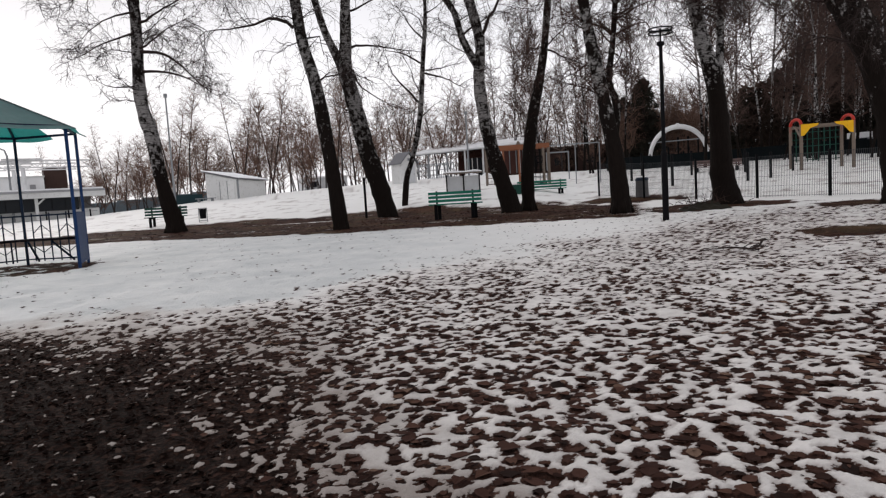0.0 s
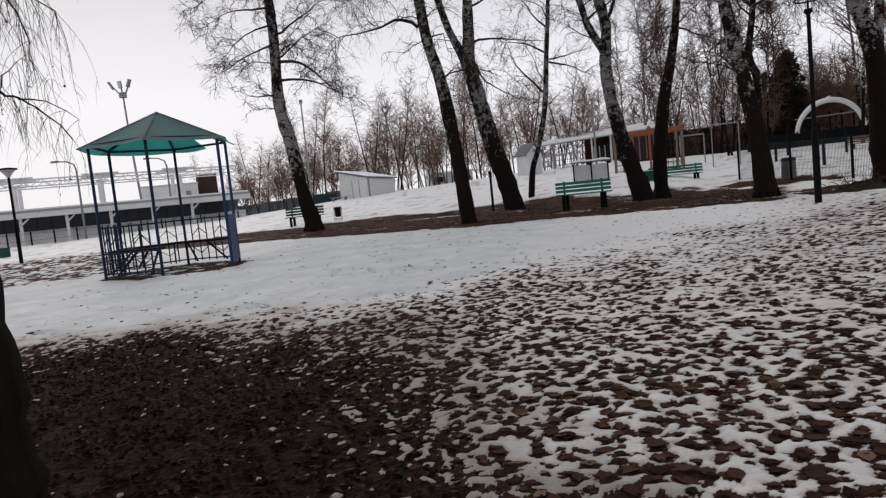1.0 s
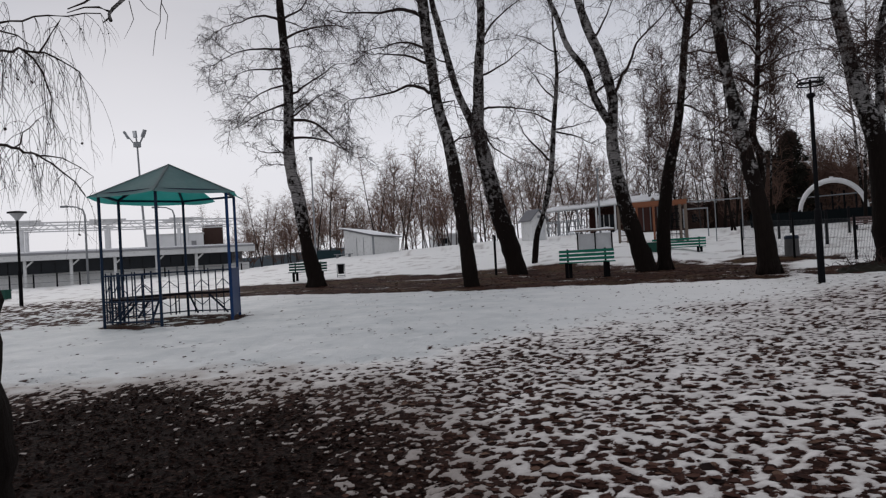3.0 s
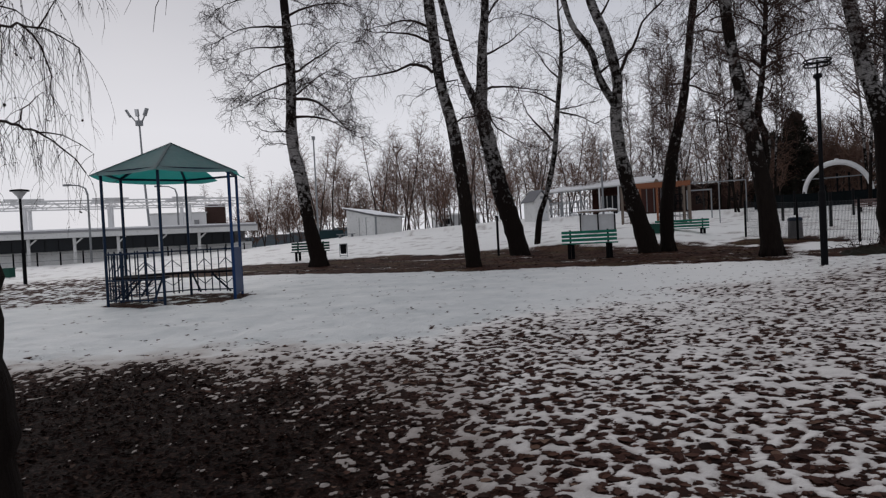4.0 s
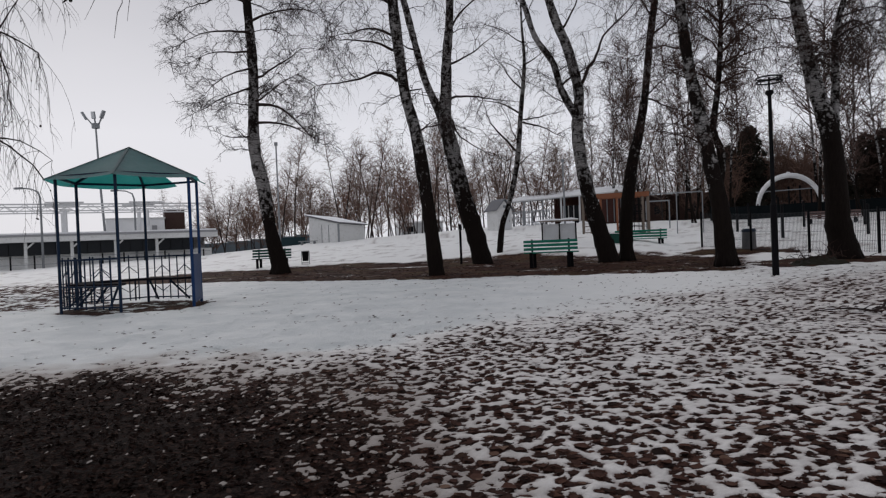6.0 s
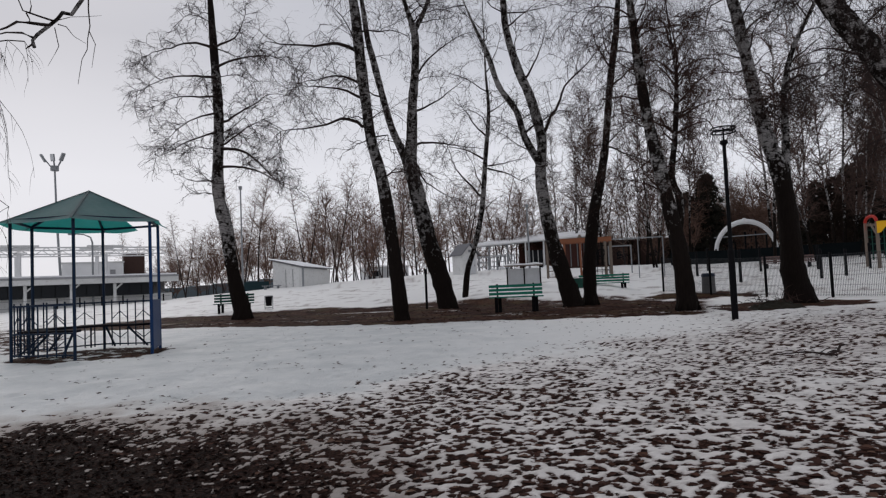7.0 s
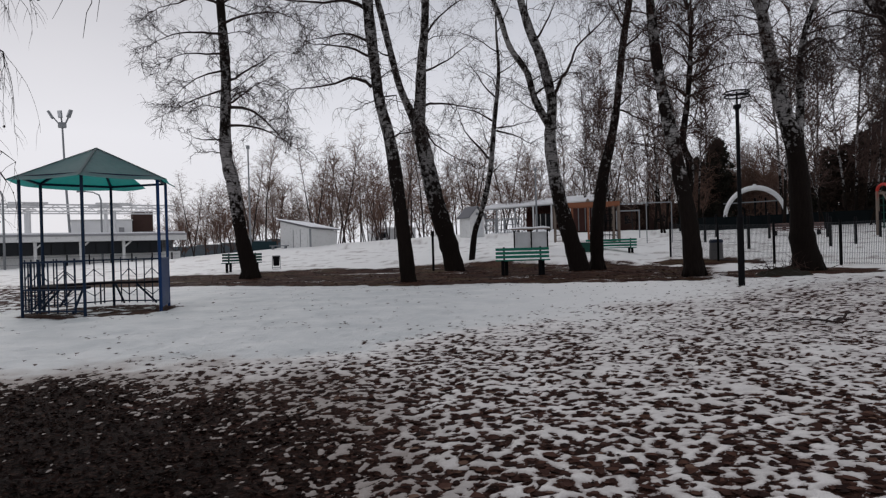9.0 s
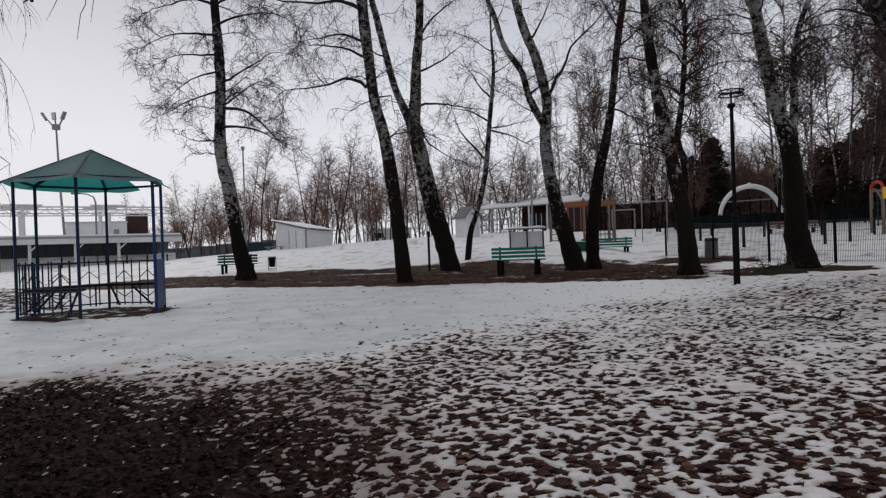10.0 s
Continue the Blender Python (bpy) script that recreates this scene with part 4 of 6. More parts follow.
stem_rows = [[(-0.16, 0.04, 1.67, 0.126), (0.01, 0.07, 2.78, 0.110), (-0.15, 0.19, 3.49, 0.087), (0.02, 0.22, 4.71, 0.079), (0.16, 0.25, 6.39, 0.055), (0.12, 0.34, 7.21, 0.032)]]
birch("birch_tree", (5.16, 19.07, 0.23), trunk_rows, stem_rows, limb_rows, "birch with peeling white bark and dense twigs", 'old_birch_bark', twig='brown_twig', seed=7, extra=74, density=4.0, low=3.0, droop=0.3)

trunk_rows = [(0.00, 0.00, 0.00, 0.460), (-0.16, -0.00, 0.91, 0.350), (-0.19, -0.06, 1.58, 0.310), (-0.32, -0.09, 3.47, 0.270), (-0.66, -0.02, 4.93, 0.225), (-0.92, 0.01, 6.29, 0.188), (-1.16, 0.03, 7.88, 0.176), (-1.33, 0.03, 9.00, 0.168), (-1.44, -0.01, 9.37, 0.151)]
limb_rows = [[(-1.1, 0.5, 7.6), (-1.7, 0.3, 7.7), (-2.3, 0.1, 7.6)],
    [(-1.1, 0.4, 8.1), (-0.5, 0.5, 8.8), (0.7, 0.4, 9.3)],
    [(0.1, -0.0, 6.9), (1.1, 0.0, 7.1), (1.9, 0.1, 6.8)],
    [(0.0, -0.0, 6.6), (0.3, -0.6, 6.6), (0.6, -1.2, 5.6)],
    [(-1.0, 0.4, 7.5), (-1.2, 0.7, 8.4), (-1.7, 1.1, 8.9)]]
stem_rows = [[(-0.16, 0.05, 3.64, 0.150), (0.00, 0.24, 5.08, 0.115), (0.10, 0.40, 6.34, 0.100), (0.45, 0.44, 7.68, 0.078), (1.14, 0.32, 9.07, 0.060), (1.39, 0.41, 9.49, 0.050)]]
birch("birch_tree", (9.01, 21.01, 0.09), trunk_rows, stem_rows, limb_rows, "thick old birch with white mottled bark", 'mottled_birch_bark', seed=8, extra=46, density=3.6, low=5.2, droop=0.35)


# leaning birch at the edge of the playground
trunk_rows = [(0.0, 0.0, 0.0, 0.42), (-0.02, 0.05, 1.0, 0.38), (-0.22, 0.1, 2.4, 0.37), (-0.68, 0.2, 3.8, 0.36), (-1.25, 0.35, 5.0, 0.34), (-1.85, 0.5, 6.0, 0.31), (-2.4, 0.65, 6.9, 0.27), (-2.8, 0.8, 7.7, 0.22)]
limb_rows = [[(-0.95, 0.2, 3.8), (-1.8, 0.1, 3.9), (-2.6, 0.0, 3.6)], [(-1.6, 0.35, 5.0), (-1.2, 0.5, 6.0), (-1.3, 0.8, 7.2)], [(-2.2, 0.5, 6.0), (-3.0, 0.5, 6.2), (-3.7, 0.3, 5.9)]]
birch("birch_tree", (10.92, 15.88, 0.02), trunk_rows, [], limb_rows, "strongly leaning birch with black scarred bark", "scarred_birch_bark", seed=9, extra=40, density=3.8, low=3.6, droop=0.4)


# birch close beside the walk, with weeping shoots
def near_birch():
    r = random.Random(21)
    tree = thing("birch_tree", (-1.595, 1.33, 0), "dark rough birch trunk close by with weeping bare twigs", "tree")
    s = Shape()
    pts = spline([(0.02, -0.02, -0.4, 0.34), (0.0, 0.0, 0.03, 0.31), (0.0, 0, 0.28, 0.262), (0.0, 0, 0.6, 0.232), (0.0, 0.0, 1.0, 0.221), (0.0, 0.0, 1.5, 0.20), (-0.08, -0.06, 2.6, 0.185), (-0.3, -0.2, 5.0, 0.15), (-0.5, -0.3, 9.0, 0.06)], 0.05)
    s.tube([p[:3] for p in pts], [p[3] * (1 + 0.05 * r.uniform(-1, 1)) for p in pts], 18)
    part("trunk", s, "dark_birch_bark", tree, smooth=True)
    twigs = Shape()

    def limb(thick, li):
        p = [Vector(q[:3]) for q in spline(li, 0.05)]
        p = [p[0]] + [q + Vector((r.gauss(0, 0.004), r.gauss(0, 0.004), r.gauss(0, 0.004))) for q in p[1:]]
        m = len(p)
        s = Shape().tube(p, [thick * (1 - 0.7 * i / (m - 1)) * (1 + 0.12 * r.uniform(-1, 1)) for i in range(m)], 7)
        part("limb", s, "pale_limb_bark" if thick > 0.02 else "twig", tree, smooth=True)
        return p

    for thick, li in NEAR_LIMBS:
        limb(thick, li)
    # weeping shoots: long fine strands with buds and a few dead leaves
    for thick, many, reach, li in WEEPING:
        p = limb(thick, li)
        for q in p[len(p) // 4:]:
            for _ in range(many):
                sub = shoot(r, q, (r.gauss(-0.05, 0.25), r.gauss(0, 0.25), r.gauss(-0.35, 0.3)), reach * r.uniform(0.25, 1.1), 0.75, 9, 0.07)
                twigs.tube(sub, [0.0012 - 0.0006 * i / 9 for i in range(10)], 3, False)
                for w in sub[2:]:
                    if r.random() < 0.45:
                        tw = shoot(r, w, (r.gauss(0, 0.4), r.gauss(0, 0.4), -0.6), r.uniform(0.04, 0.14), 0.6, 3, 0.12)
                        twigs.sliver(tw, 0.0008)
                    if r.random() < 0.07:
                        twigs.box(w, (0.002, 0.004, 0.006), Euler((r.uniform(0, 3), r.uniform(0, 3), 0)).to_matrix())
                if r.random() < 0.05:
                    twigs.box(sub[-1], (0.003, 0.009, 0.010), Euler((r.uniform(0, 3), r.uniform(0, 3), 0)).to_matrix())
    tagged(part("crown", twigs, "twig", tree), kind="stuff")
    return tree


NEAR_LIMBS = [
    (0.027, [(-0.12, -0.06, 4), (0.1, 0.9, 3.75), (-0.15, 1.6, 3.05), (-0.455, 1.85, 2.54), (-0.505, 1.77, 2.46), (-0.535, 1.72, 2.37), (-0.565, 1.67, 2.31), (-0.575, 1.65, 2.27), (-0.565, 1.65, 2.24)]),
    (0.0095, [(-0.535, 1.71, 2.37), (-0.575, 1.64, 2.36), (-0.605, 1.59, 2.34), (-0.625, 1.54, 2.3), (-0.655, 1.47, 2.26)]),
    (0.0065, [(-0.575, 1.65, 2.29), (-0.595, 1.61, 2.3), (-0.625, 1.54, 2.28), (-0.655, 1.46, 2.23)]),
    (0.0055, [(-0.525, 1.73, 2.4), (-0.575, 1.63, 2.4), (-0.595, 1.61, 2.41), (-0.605, 1.58, 2.45), (-0.615, 1.56, 2.47)]),
    (0.004, [(-0.585, 1.62, 2.4), (-0.575, 1.63, 2.37), (-0.585, 1.63, 2.35)]),
    (0.0035, [(-0.575, 1.63, 2.4), (-0.575, 1.64, 2.44), (-0.575, 1.64, 2.48)]),
    (0.0022, [(-0.515, 1.75, 2.41), (-0.485, 1.81, 2.45), (-0.435, 1.88, 2.48), (-0.395, 1.94, 2.5)]),
    (0.003, [(-0.515, 1.75, 2.39), (-0.495, 1.78, 2.39), (-0.475, 1.82, 2.35), (-0.445, 1.87, 2.33)]),
    (0.0024, [(-0.525, 1.74, 2.37), (-0.515, 1.75, 2.28), (-0.525, 1.73, 2.23), (-0.545, 1.71, 2.17)]),
    (0.0036, [(-0.435, 1.88, 2.57), (-0.435, 1.88, 2.43), (-0.445, 1.87, 2.3), (-0.455, 1.85, 2.25), (-0.465, 1.84, 2.16), (-0.475, 1.83, 2.1)]),
    (0.0026, [(-0.435, 1.88, 2.4), (-0.425, 1.91, 2.34), (-0.425, 1.9, 2.28), (-0.435, 1.89, 2.21)]),
    (0.008, [(-0.575, 1.65, 2.26), (-0.575, 1.64, 2.25), (-0.585, 1.62, 2.23)]),
]
WEEPING = [
    (0.0085, 3, 0.34, [(-0.03, 0.05, 1.46), (-0.18, 0.45, 1.68), (-0.27, 0.64, 1.77), (-0.36, 0.83, 1.84), (-0.4, 1, 1.88), (-0.4, 1.12, 1.87), (-0.4, 1.19, 1.85), (-0.4, 1.2, 1.8)]),
    (0.004, 2, 0.35, [(-0.38, 0.95, 1.86), (-0.38, 1.01, 1.95), (-0.38, 1.08, 2.04)]),
    (0.0045, 3, 0.30, [(-0.36, 0.85, 1.845), (-0.39, 0.98, 1.8), (-0.41, 1.03, 1.7), (-0.42, 1.05, 1.6)]),
    (0.0085, 2, 0.26, [(-0.02, 0.05, 1.3), (-0.12, 0.37, 1.41), (-0.22, 0.55, 1.44), (-0.28, 0.69, 1.45), (-0.34, 0.84, 1.46), (-0.38, 0.94, 1.45), (-0.4, 1.06, 1.42), (-0.4, 1.13, 1.38), (-0.4, 1.19, 1.34)]),
    (0.0035, 2, 0.2, [(-0.36, 0.89, 1.455), (-0.36, 1.02, 1.47), (-0.34, 1.1, 1.44), (-0.33, 1.15, 1.4)]),
    (0.003, 2, 0.22, [(-0.3, 0.72, 1.455), (-0.34, 0.84, 1.55), (-0.38, 0.95, 1.62)]),
    (0.007, 2, 0.17, [(-0.05, 0.05, 1.6), (-0.24, 0.53, 1.8), (-0.27, 0.64, 1.86), (-0.28, 0.76, 1.91), (-0.28, 0.83, 1.95), (-0.24, 0.94, 1.99), (-0.15, 1.01, 2.01)]),
    (0.0035, 3, 0.20, [(-0.28, 0.63, 1.85), (-0.29, 0.75, 1.86), (-0.32, 0.86, 1.85)]),
]
near_birch()


def far_tree(name, seed, height, spread, bark, twig, stems=1, label="bare broadleaf tree on the far slope", thin=0.0145, n1=30, n2=6, girth=0.0085):
    """A bare tree for the distance: tapered trunk, rising limbs and a haze of shoots."""
    r = random.Random(seed)
    tree = thing(name, (0, 0, 0), label, "tree", "far trees")
    trunk, twigs = Shape(), Shape()
    for k in range(stems):
        lean = Vector((r.gauss(0, 0.05), r.gauss(0, 0.05), 1)) if stems == 1 else Vector((r.gauss(0, 0.16), r.gauss(0, 0.16), 1))
        h = height * r.uniform(0.85, 1.0)
        pts = shoot(r, (r.gauss(0, 0.25) * (stems > 1), r.gauss(0, 0.25) * (stems > 1), -0.3), lean, h, -0.02, 8, 0.035)
        r0 = girth * height
        trunk.tube(pts, [r0 * (1 - 0.9 * i / 8) for i in range(9)], 7)
        for _ in range(n1):
            t = r.uniform(0.22, 0.98)
            i = min(7, int(t * 8))
            p = pts[i].lerp(pts[i + 1], t * 8 - i)
            th = r.uniform(0, 6.283)
            ln = spread * (1.15 - t) * r.uniform(0.5, 1.1) + 0.5
            limb = shoot(r, p, (math.cos(th), math.sin(th), r.uniform(0.5, 1.5)), ln, -0.05, 4, 0.14)
            twigs.tube(limb, [0.040, 0.034, 0.027, 0.020, thin], 3, False)
            for _ in range(n2):
                q = limb[r.randint(1, 4)]
                sub = shoot(r, q, (r.gauss(0, 0.7), r.gauss(0, 0.7), r.gauss(0.6, 0.5)), r.uniform(0.5, 1.7), 0.05, 3, 0.28)
                twigs.sliver(sub, thin * 1.35)
                for _ in range(4):
                    sub2 = shoot(r, sub[r.randint(1, 3)], (r.gauss(0, 0.8), r.gauss(0, 0.8), r.gauss(0.4, 0.6)), r.uniform(0.3, 0.95), 0.2, 2, 0.3)
                    twigs.sliver(sub2, thin)
    part("trunk", trunk, bark, tree, smooth=True)
    tagged(part("crown", twigs, twig, tree), kind="stuff")
    return tree


def conifer(name, seed, height, mat, label):
    """Dark needle tree: trunk, drooping boughs and many small sprays."""
    r = random.Random(seed)
    tree = thing(name, (0, 0, 0), label, "tree", "dark conifers")
    s = Shape()
    s.tube([(0, 0, -0.3), (0.05, 0, height * 0.5), (0, 0, height)], [0.2, 0.13, 0.02], 7)
    part("trunk", s, "twig", tree, smooth=True)
    s = Shape()
    for _ in range(int(height * 21)):
        t = r.random() ** 0.85
        z = height * (0.06 + 0.93 * t)
        th = r.uniform(0, 6.283)
        ln = (1 - t) ** 0.62 * height * 0.24 * r.uniform(0.6, 1.12) + 0.2
        b = shoot(r, (0, 0, z), (math.cos(th), math.sin(th), r.uniform(-0.1, 0.6)), ln, 0.08, 4, 0.1)
        s.tube(b, [0.03, 0.025, 0.02, 0.015, 0.01], 3, False)
        for _ in range(int(9 + ln * 9)):
            q = b[r.randint(1, 3)].lerp(b[4], r.random() ** 0.8)
            d = Vector((r.gauss(0, 0.8) + math.cos(th) * 0.5, r.gauss(0, 0.8) + math.sin(th) * 0.5, r.gauss(0.25, 0.6))).normalized() * r.uniform(0.25, 0.55)
            u = d.cross(Vector((r.gauss(0, 1), r.gauss(0, 1), r.gauss(0, 1)))).normalized() * r.uniform(0.05, 0.12)
            s.face(q, q + d * 0.5 + u, q + d, q + d * 0.45 - u)
    tagged(part("crown", s, mat, tree), kind="stuff")
    return tree


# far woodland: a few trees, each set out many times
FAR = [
    far_tree("bare_tree", 31, 12, 3.4, "far_bark", "hazed_twig", 1),
    far_tree("bare_tree", 32, 10, 3.6, "far_bark", "hazed_twig", 3, n1=16),
    far_tree("bare_tree", 33, 13, 3.0, "far_bark", "hazed_red_twig", 2, n1=20),
    far_tree("bare_tree", 34, 8, 3.4, "far_bark", "hazed_red_twig", 4, n1=13),
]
BUSH = far_tree("bush", 36, 2.9, 1.5, "far_bark", "hazed_red_twig", 5, "bare brown bush at the edge of the snow", 0.0135, 5, 3, 0.009)
BUSH["category"], BUSH["group"] = "bush", "far bushes"
SAPLING = [
    far_tree("young_birch", 41, 17, 2.2, "pale_birch_bark", "sapling_twig", 1, "slender bare birch with white trunk behind the playground", 0.0145, 34, 6, 0.0056),
    far_tree("young_birch", 42, 19, 2.6, "pale_birch_bark", "sapling_twig", 1, "slender bare birch with white trunk behind the playground", 0.0145, 36, 6, 0.0056),
    far_tree("young_birch", 43, 15, 2.0, "pale_birch_bark", "sapling_twig", 2, "slender bare birch with white trunk behind the playground", 0.0145, 18, 6, 0.0056),
]
DARK = [conifer("spruce_tree", 51, 9.5, "needles", "dark conifer at the edge of the park"), conifer("spruce_tree", 52, 8.0, "brown_crown", "dark brownish conifer at the edge of the park")]


def plant(protos, spots, seed, lo=0.9, hi=1.1):
    r = random.Random(seed)
    used = set()
    for k, (az, d, h) in enumerate(spots):
        p = protos[k % len(protos)]
        x, y = d * math.sin(radians(az)), d * math.cos(radians(az))
        m = pose(x, y, ground_z(x, y), 0, 0, r.uniform(0, 360))
        if k % len(protos) not in used and k < len(protos):
            used.add(k)
            p.matrix_world = m
            ob = p
        else:
            ob = copy_thing(p, m)
        s = h * r.uniform(lo, hi)
        ob.scale = (s * r.uniform(0.85, 1.15), s * r.uniform(0.85, 1.15), s)


r = random.Random(3)
spots = []
for k in range(70):
    az = -26.6 + 47.6 * (abs(k + r.uniform(-0.3, 0.3)) / 70) ** 1.12
    h = np.interp(az, (-33, -27, -24, -20, -17, -13, -10, -6, 0, 8, 20), (0.42, 0.56, 0.62, 0.92, 0.66, 1.02, 0.92, 0.88, 0.76, 0.82, 0.85))
    spots.append((az, r.uniform(62, 88), float(h)))
spots += [(24.6, 80, 1.2), (25.8, 84, 1.25), (27.2, 80, 1.25), (28.8, 84, 1.3), (30.4, 80, 1.3), (32.2, 84, 1.3), (33.8, 80, 1.3), (18.6, 84, 0.76), (19.3, 88, 0.84), (20.0, 84, 0.86), (20.7, 88, 0.9), (21.4, 84, 0.88), (22.1, 88, 0.94), (22.9, 84, 0.9), (23.6, 86, 0.9), (-30.3, 96, 0.5), (-29.5, 92, 0.62), (-28.6, 94, 0.55), (-27.6, 90, 0.5), (-26.2, 86, 0.5), (-24.9, 92, 0.62), (-23.6, 88, 0.7), (-22.4, 92, 0.85), (-21.3, 90, 0.85), (-19.0, 92, 0.78), (-17.9, 90, 0.68), (-15.8, 92, 0.8), (-14.4, 90, 0.95), (-12.2, 92, 0.95), (-10.6, 90, 0.9)]
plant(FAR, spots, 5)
spots = [(-27.0 + 2.0 * k + r.uniform(-0.8, 0.8), r.uniform(64, 82), r.uniform(0.6, 1.2)) for k in range(21)] + [(18.3 + 0.42 * k, 70 + 5 * (k % 3), 1.75 + 0.2 * (k % 2)) for k in range(9)]
plant([BUSH], spots, 8)
spots = [(r.uniform(7, 17), r.uniform(50, 70), r.uniform(0.8, 1.1)) for _ in range(7)] + [(r.uniform(21.5, 42), r.uniform(44, 66), r.uniform(0.8, 1.1)) for _ in range(32)] + [(25.4 + 1.25 * k + r.uniform(-0.5, 0.5), r.uniform(45, 56), r.uniform(0.7, 0.95)) for k in range(7)] + [(5.2 + 1.05 * k + r.uniform(-0.4, 0.4), r.uniform(60, 74), r.uniform(0.8, 1.05)) for k in range(11)]
plant(SAPLING, spots, 6)
spots = [(14.4, 72, 0.50), (15.2, 70, 0.70), (15.7, 73, 0.74), (16.0, 68, 0.74), (16.8, 70, 0.80), (17.6, 69, 0.70), (18.5, 76, 0.50), (20.4, 78, 0.46), (22.2, 76, 0.52), (23.4, 72, 0.62), (24.6, 68, 0.72), (25.6, 66, 0.80), (26.6, 68, 0.84), (27.6, 64, 0.92), (28.7, 66, 1.02), (29.8, 62, 1.05), (30.9, 64, 1.12), (32.0, 60, 1.10), (33.2, 62, 1.16), (34.6, 60, 1.16), (36.2, 62, 1.16), (38, 60, 1.0), (13.0, 74, 0.36), (11.0, 72, 0.32), (9.0, 74, 0.28), (26.2, 58, 0.5), (28.2, 58, 0.6), (30.4, 57, 0.7), (32.6, 56, 0.75), (34.5, 55, 0.75), (24.1, 76, 0.7), (25.1, 74, 0.8), (27.1, 72, 0.9), (29.3, 70, 1.0), (31.4, 68, 1.05), (33.9, 66, 1.1), (19.4, 80, 0.52), (21.3, 82, 0.55), (17.1, 66, 0.78), (17.9, 71, 0.72), (15.5, 66, 0.66)]
plant(DARK, spots, 7)


# ---- gazebo ----
def gazebo():
    cx, cy = -7.45, 11.75
    g = thing("gazebo", (cx, cy, 0), "blue metal gazebo with torn green canopy roof, standing on snow", "gazebo")
    first = math.atan2(-0.932, 0.368)
    ring = lambda rad, z, k: Vector((rad * math.cos(first + k * math.pi / 3), rad * math.sin(first + k * math.pi / 3), z))
    R0, EAVE, APEX = 1.27, 2.40, 3.00
    for k in range(6):
        a = ring(R0, 0, k)
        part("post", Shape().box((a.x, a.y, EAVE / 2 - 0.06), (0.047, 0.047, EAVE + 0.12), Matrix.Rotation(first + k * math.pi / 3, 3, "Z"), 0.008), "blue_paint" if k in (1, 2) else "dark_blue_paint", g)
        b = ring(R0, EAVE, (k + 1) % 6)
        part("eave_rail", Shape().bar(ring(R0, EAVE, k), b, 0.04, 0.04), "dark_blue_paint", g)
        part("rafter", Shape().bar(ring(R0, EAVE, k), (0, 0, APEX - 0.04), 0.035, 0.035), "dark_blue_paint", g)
    # roof sheets droop a little over the eave; one on the far side is torn half away
    for k in range(6):
        s = Shape()
        a, b = ring(1.46, EAVE - 0.05, k), ring(1.46, EAVE - 0.05, k + 1)
        top = Vector((0, 0, APEX))
        if k == 2:
            a = a.lerp(b, 0.46)
        rows = []
        for i in range(7):
            t = i / 6
            l, m = top.lerp(a, t), top.lerp(b, t)
            rows.append([l.lerp(m, j / 6) + Vector((0, 0, -0.03 * math.sin(math.pi * j / 6) * t)) for j in range(7)])
        base = len(s.v)
        for row in rows:
            s.v += [tuple(p) for p in row]
        for i in range(6):
            for j in range(6):
                q = base + i * 7 + j
                s.f.append((q, q + 7, q + 8, q + 1))
        part("roof_sheet", s, "canopy_sheet", g, "weathered green plastic sheet" + (", torn" if k == 2 else ""))
        part("ridge_strip", Shape().bar(ring(1.46, EAVE - 0.045, k), (0, 0, APEX + 0.008), 0.035, 0.012), "canopy_sheet", g)
    # balustrades on five sides; the sixth is the way in
    for k in (1, 2, 3, 4, 5):
        a, b = ring(R0, 0, k), ring(R0, 0, k + 1)
        up = lambda p, z: Vector((p.x, p.y, z))
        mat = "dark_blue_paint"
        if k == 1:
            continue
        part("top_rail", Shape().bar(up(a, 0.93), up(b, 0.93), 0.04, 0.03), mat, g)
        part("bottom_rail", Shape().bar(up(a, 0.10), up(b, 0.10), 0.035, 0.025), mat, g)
        part("middle_rail", Shape().bar(up(a, 0.46), up(b, 0.46), 0.035, 0.025), mat, g)
        for i in range(1, 7):
            p = a.lerp(b, i / 7)
            part("baluster", Shape().bar(up(p, 0.06), up(p, 0.93 if i % 2 else 0.98), 0.018), mat, g)
        for side in (0.15, 0.57):
            p, q, m = a.lerp(b, side), a.lerp(b, side + 0.28), a.lerp(b, side + 0.14)
            part("chevron", Shape().bar(up(p, 0.60), up(m, 0.75), 0.012).bar(up(m, 0.75), up(q, 0.60), 0.012), mat, g)
            part("chevron", Shape().bar(up(p, 0.34), up(m, 0.22), 0.012).bar(up(m, 0.22), up(q, 0.34), 0.012), mat, g)
        # bench along the inside
        c, d = ring(R0 * 0.93, 0.46, k), ring(R0 * 0.93, 0.46, k + 1)
        e, f = ring(R0 * 0.62, 0.46, k + 1), ring(R0 * 0.62, 0.46, k)
        s = Shape()
        i = len(s.v)
        for z in (0.46, 0.50):
            s.v += [(p.x, p.y, z) for p in (c, d, e, f)]
        s.f += [(i + 3, i + 2, i + 1, i), (i + 4, i + 5, i + 6, i + 7)] + [(i + j, i + (j + 1) % 4, i + 4 + (j + 1) % 4, i + 4 + j) for j in range(4)]
        part("bench_seat", s, "seat_wood", g)
        for t in (0.2, 0.8):
            o, n = ring(R0 * 0.98, 0.06, k).lerp(ring(R0 * 0.98, 0.06, k + 1), t), f.lerp(e, t)
            part("bench_bracket", Shape().bar(o, n, 0.03), "dark_blue_paint", g)
    # sheet-metal side beside the way in
    a, b = ring(R0 + 0.012, 0, 1), ring(R0 + 0.012, 0, 2)
    e = (b - a).normalized()
    mid = (a + b) / 2 + Vector((0, 0, 0.50))
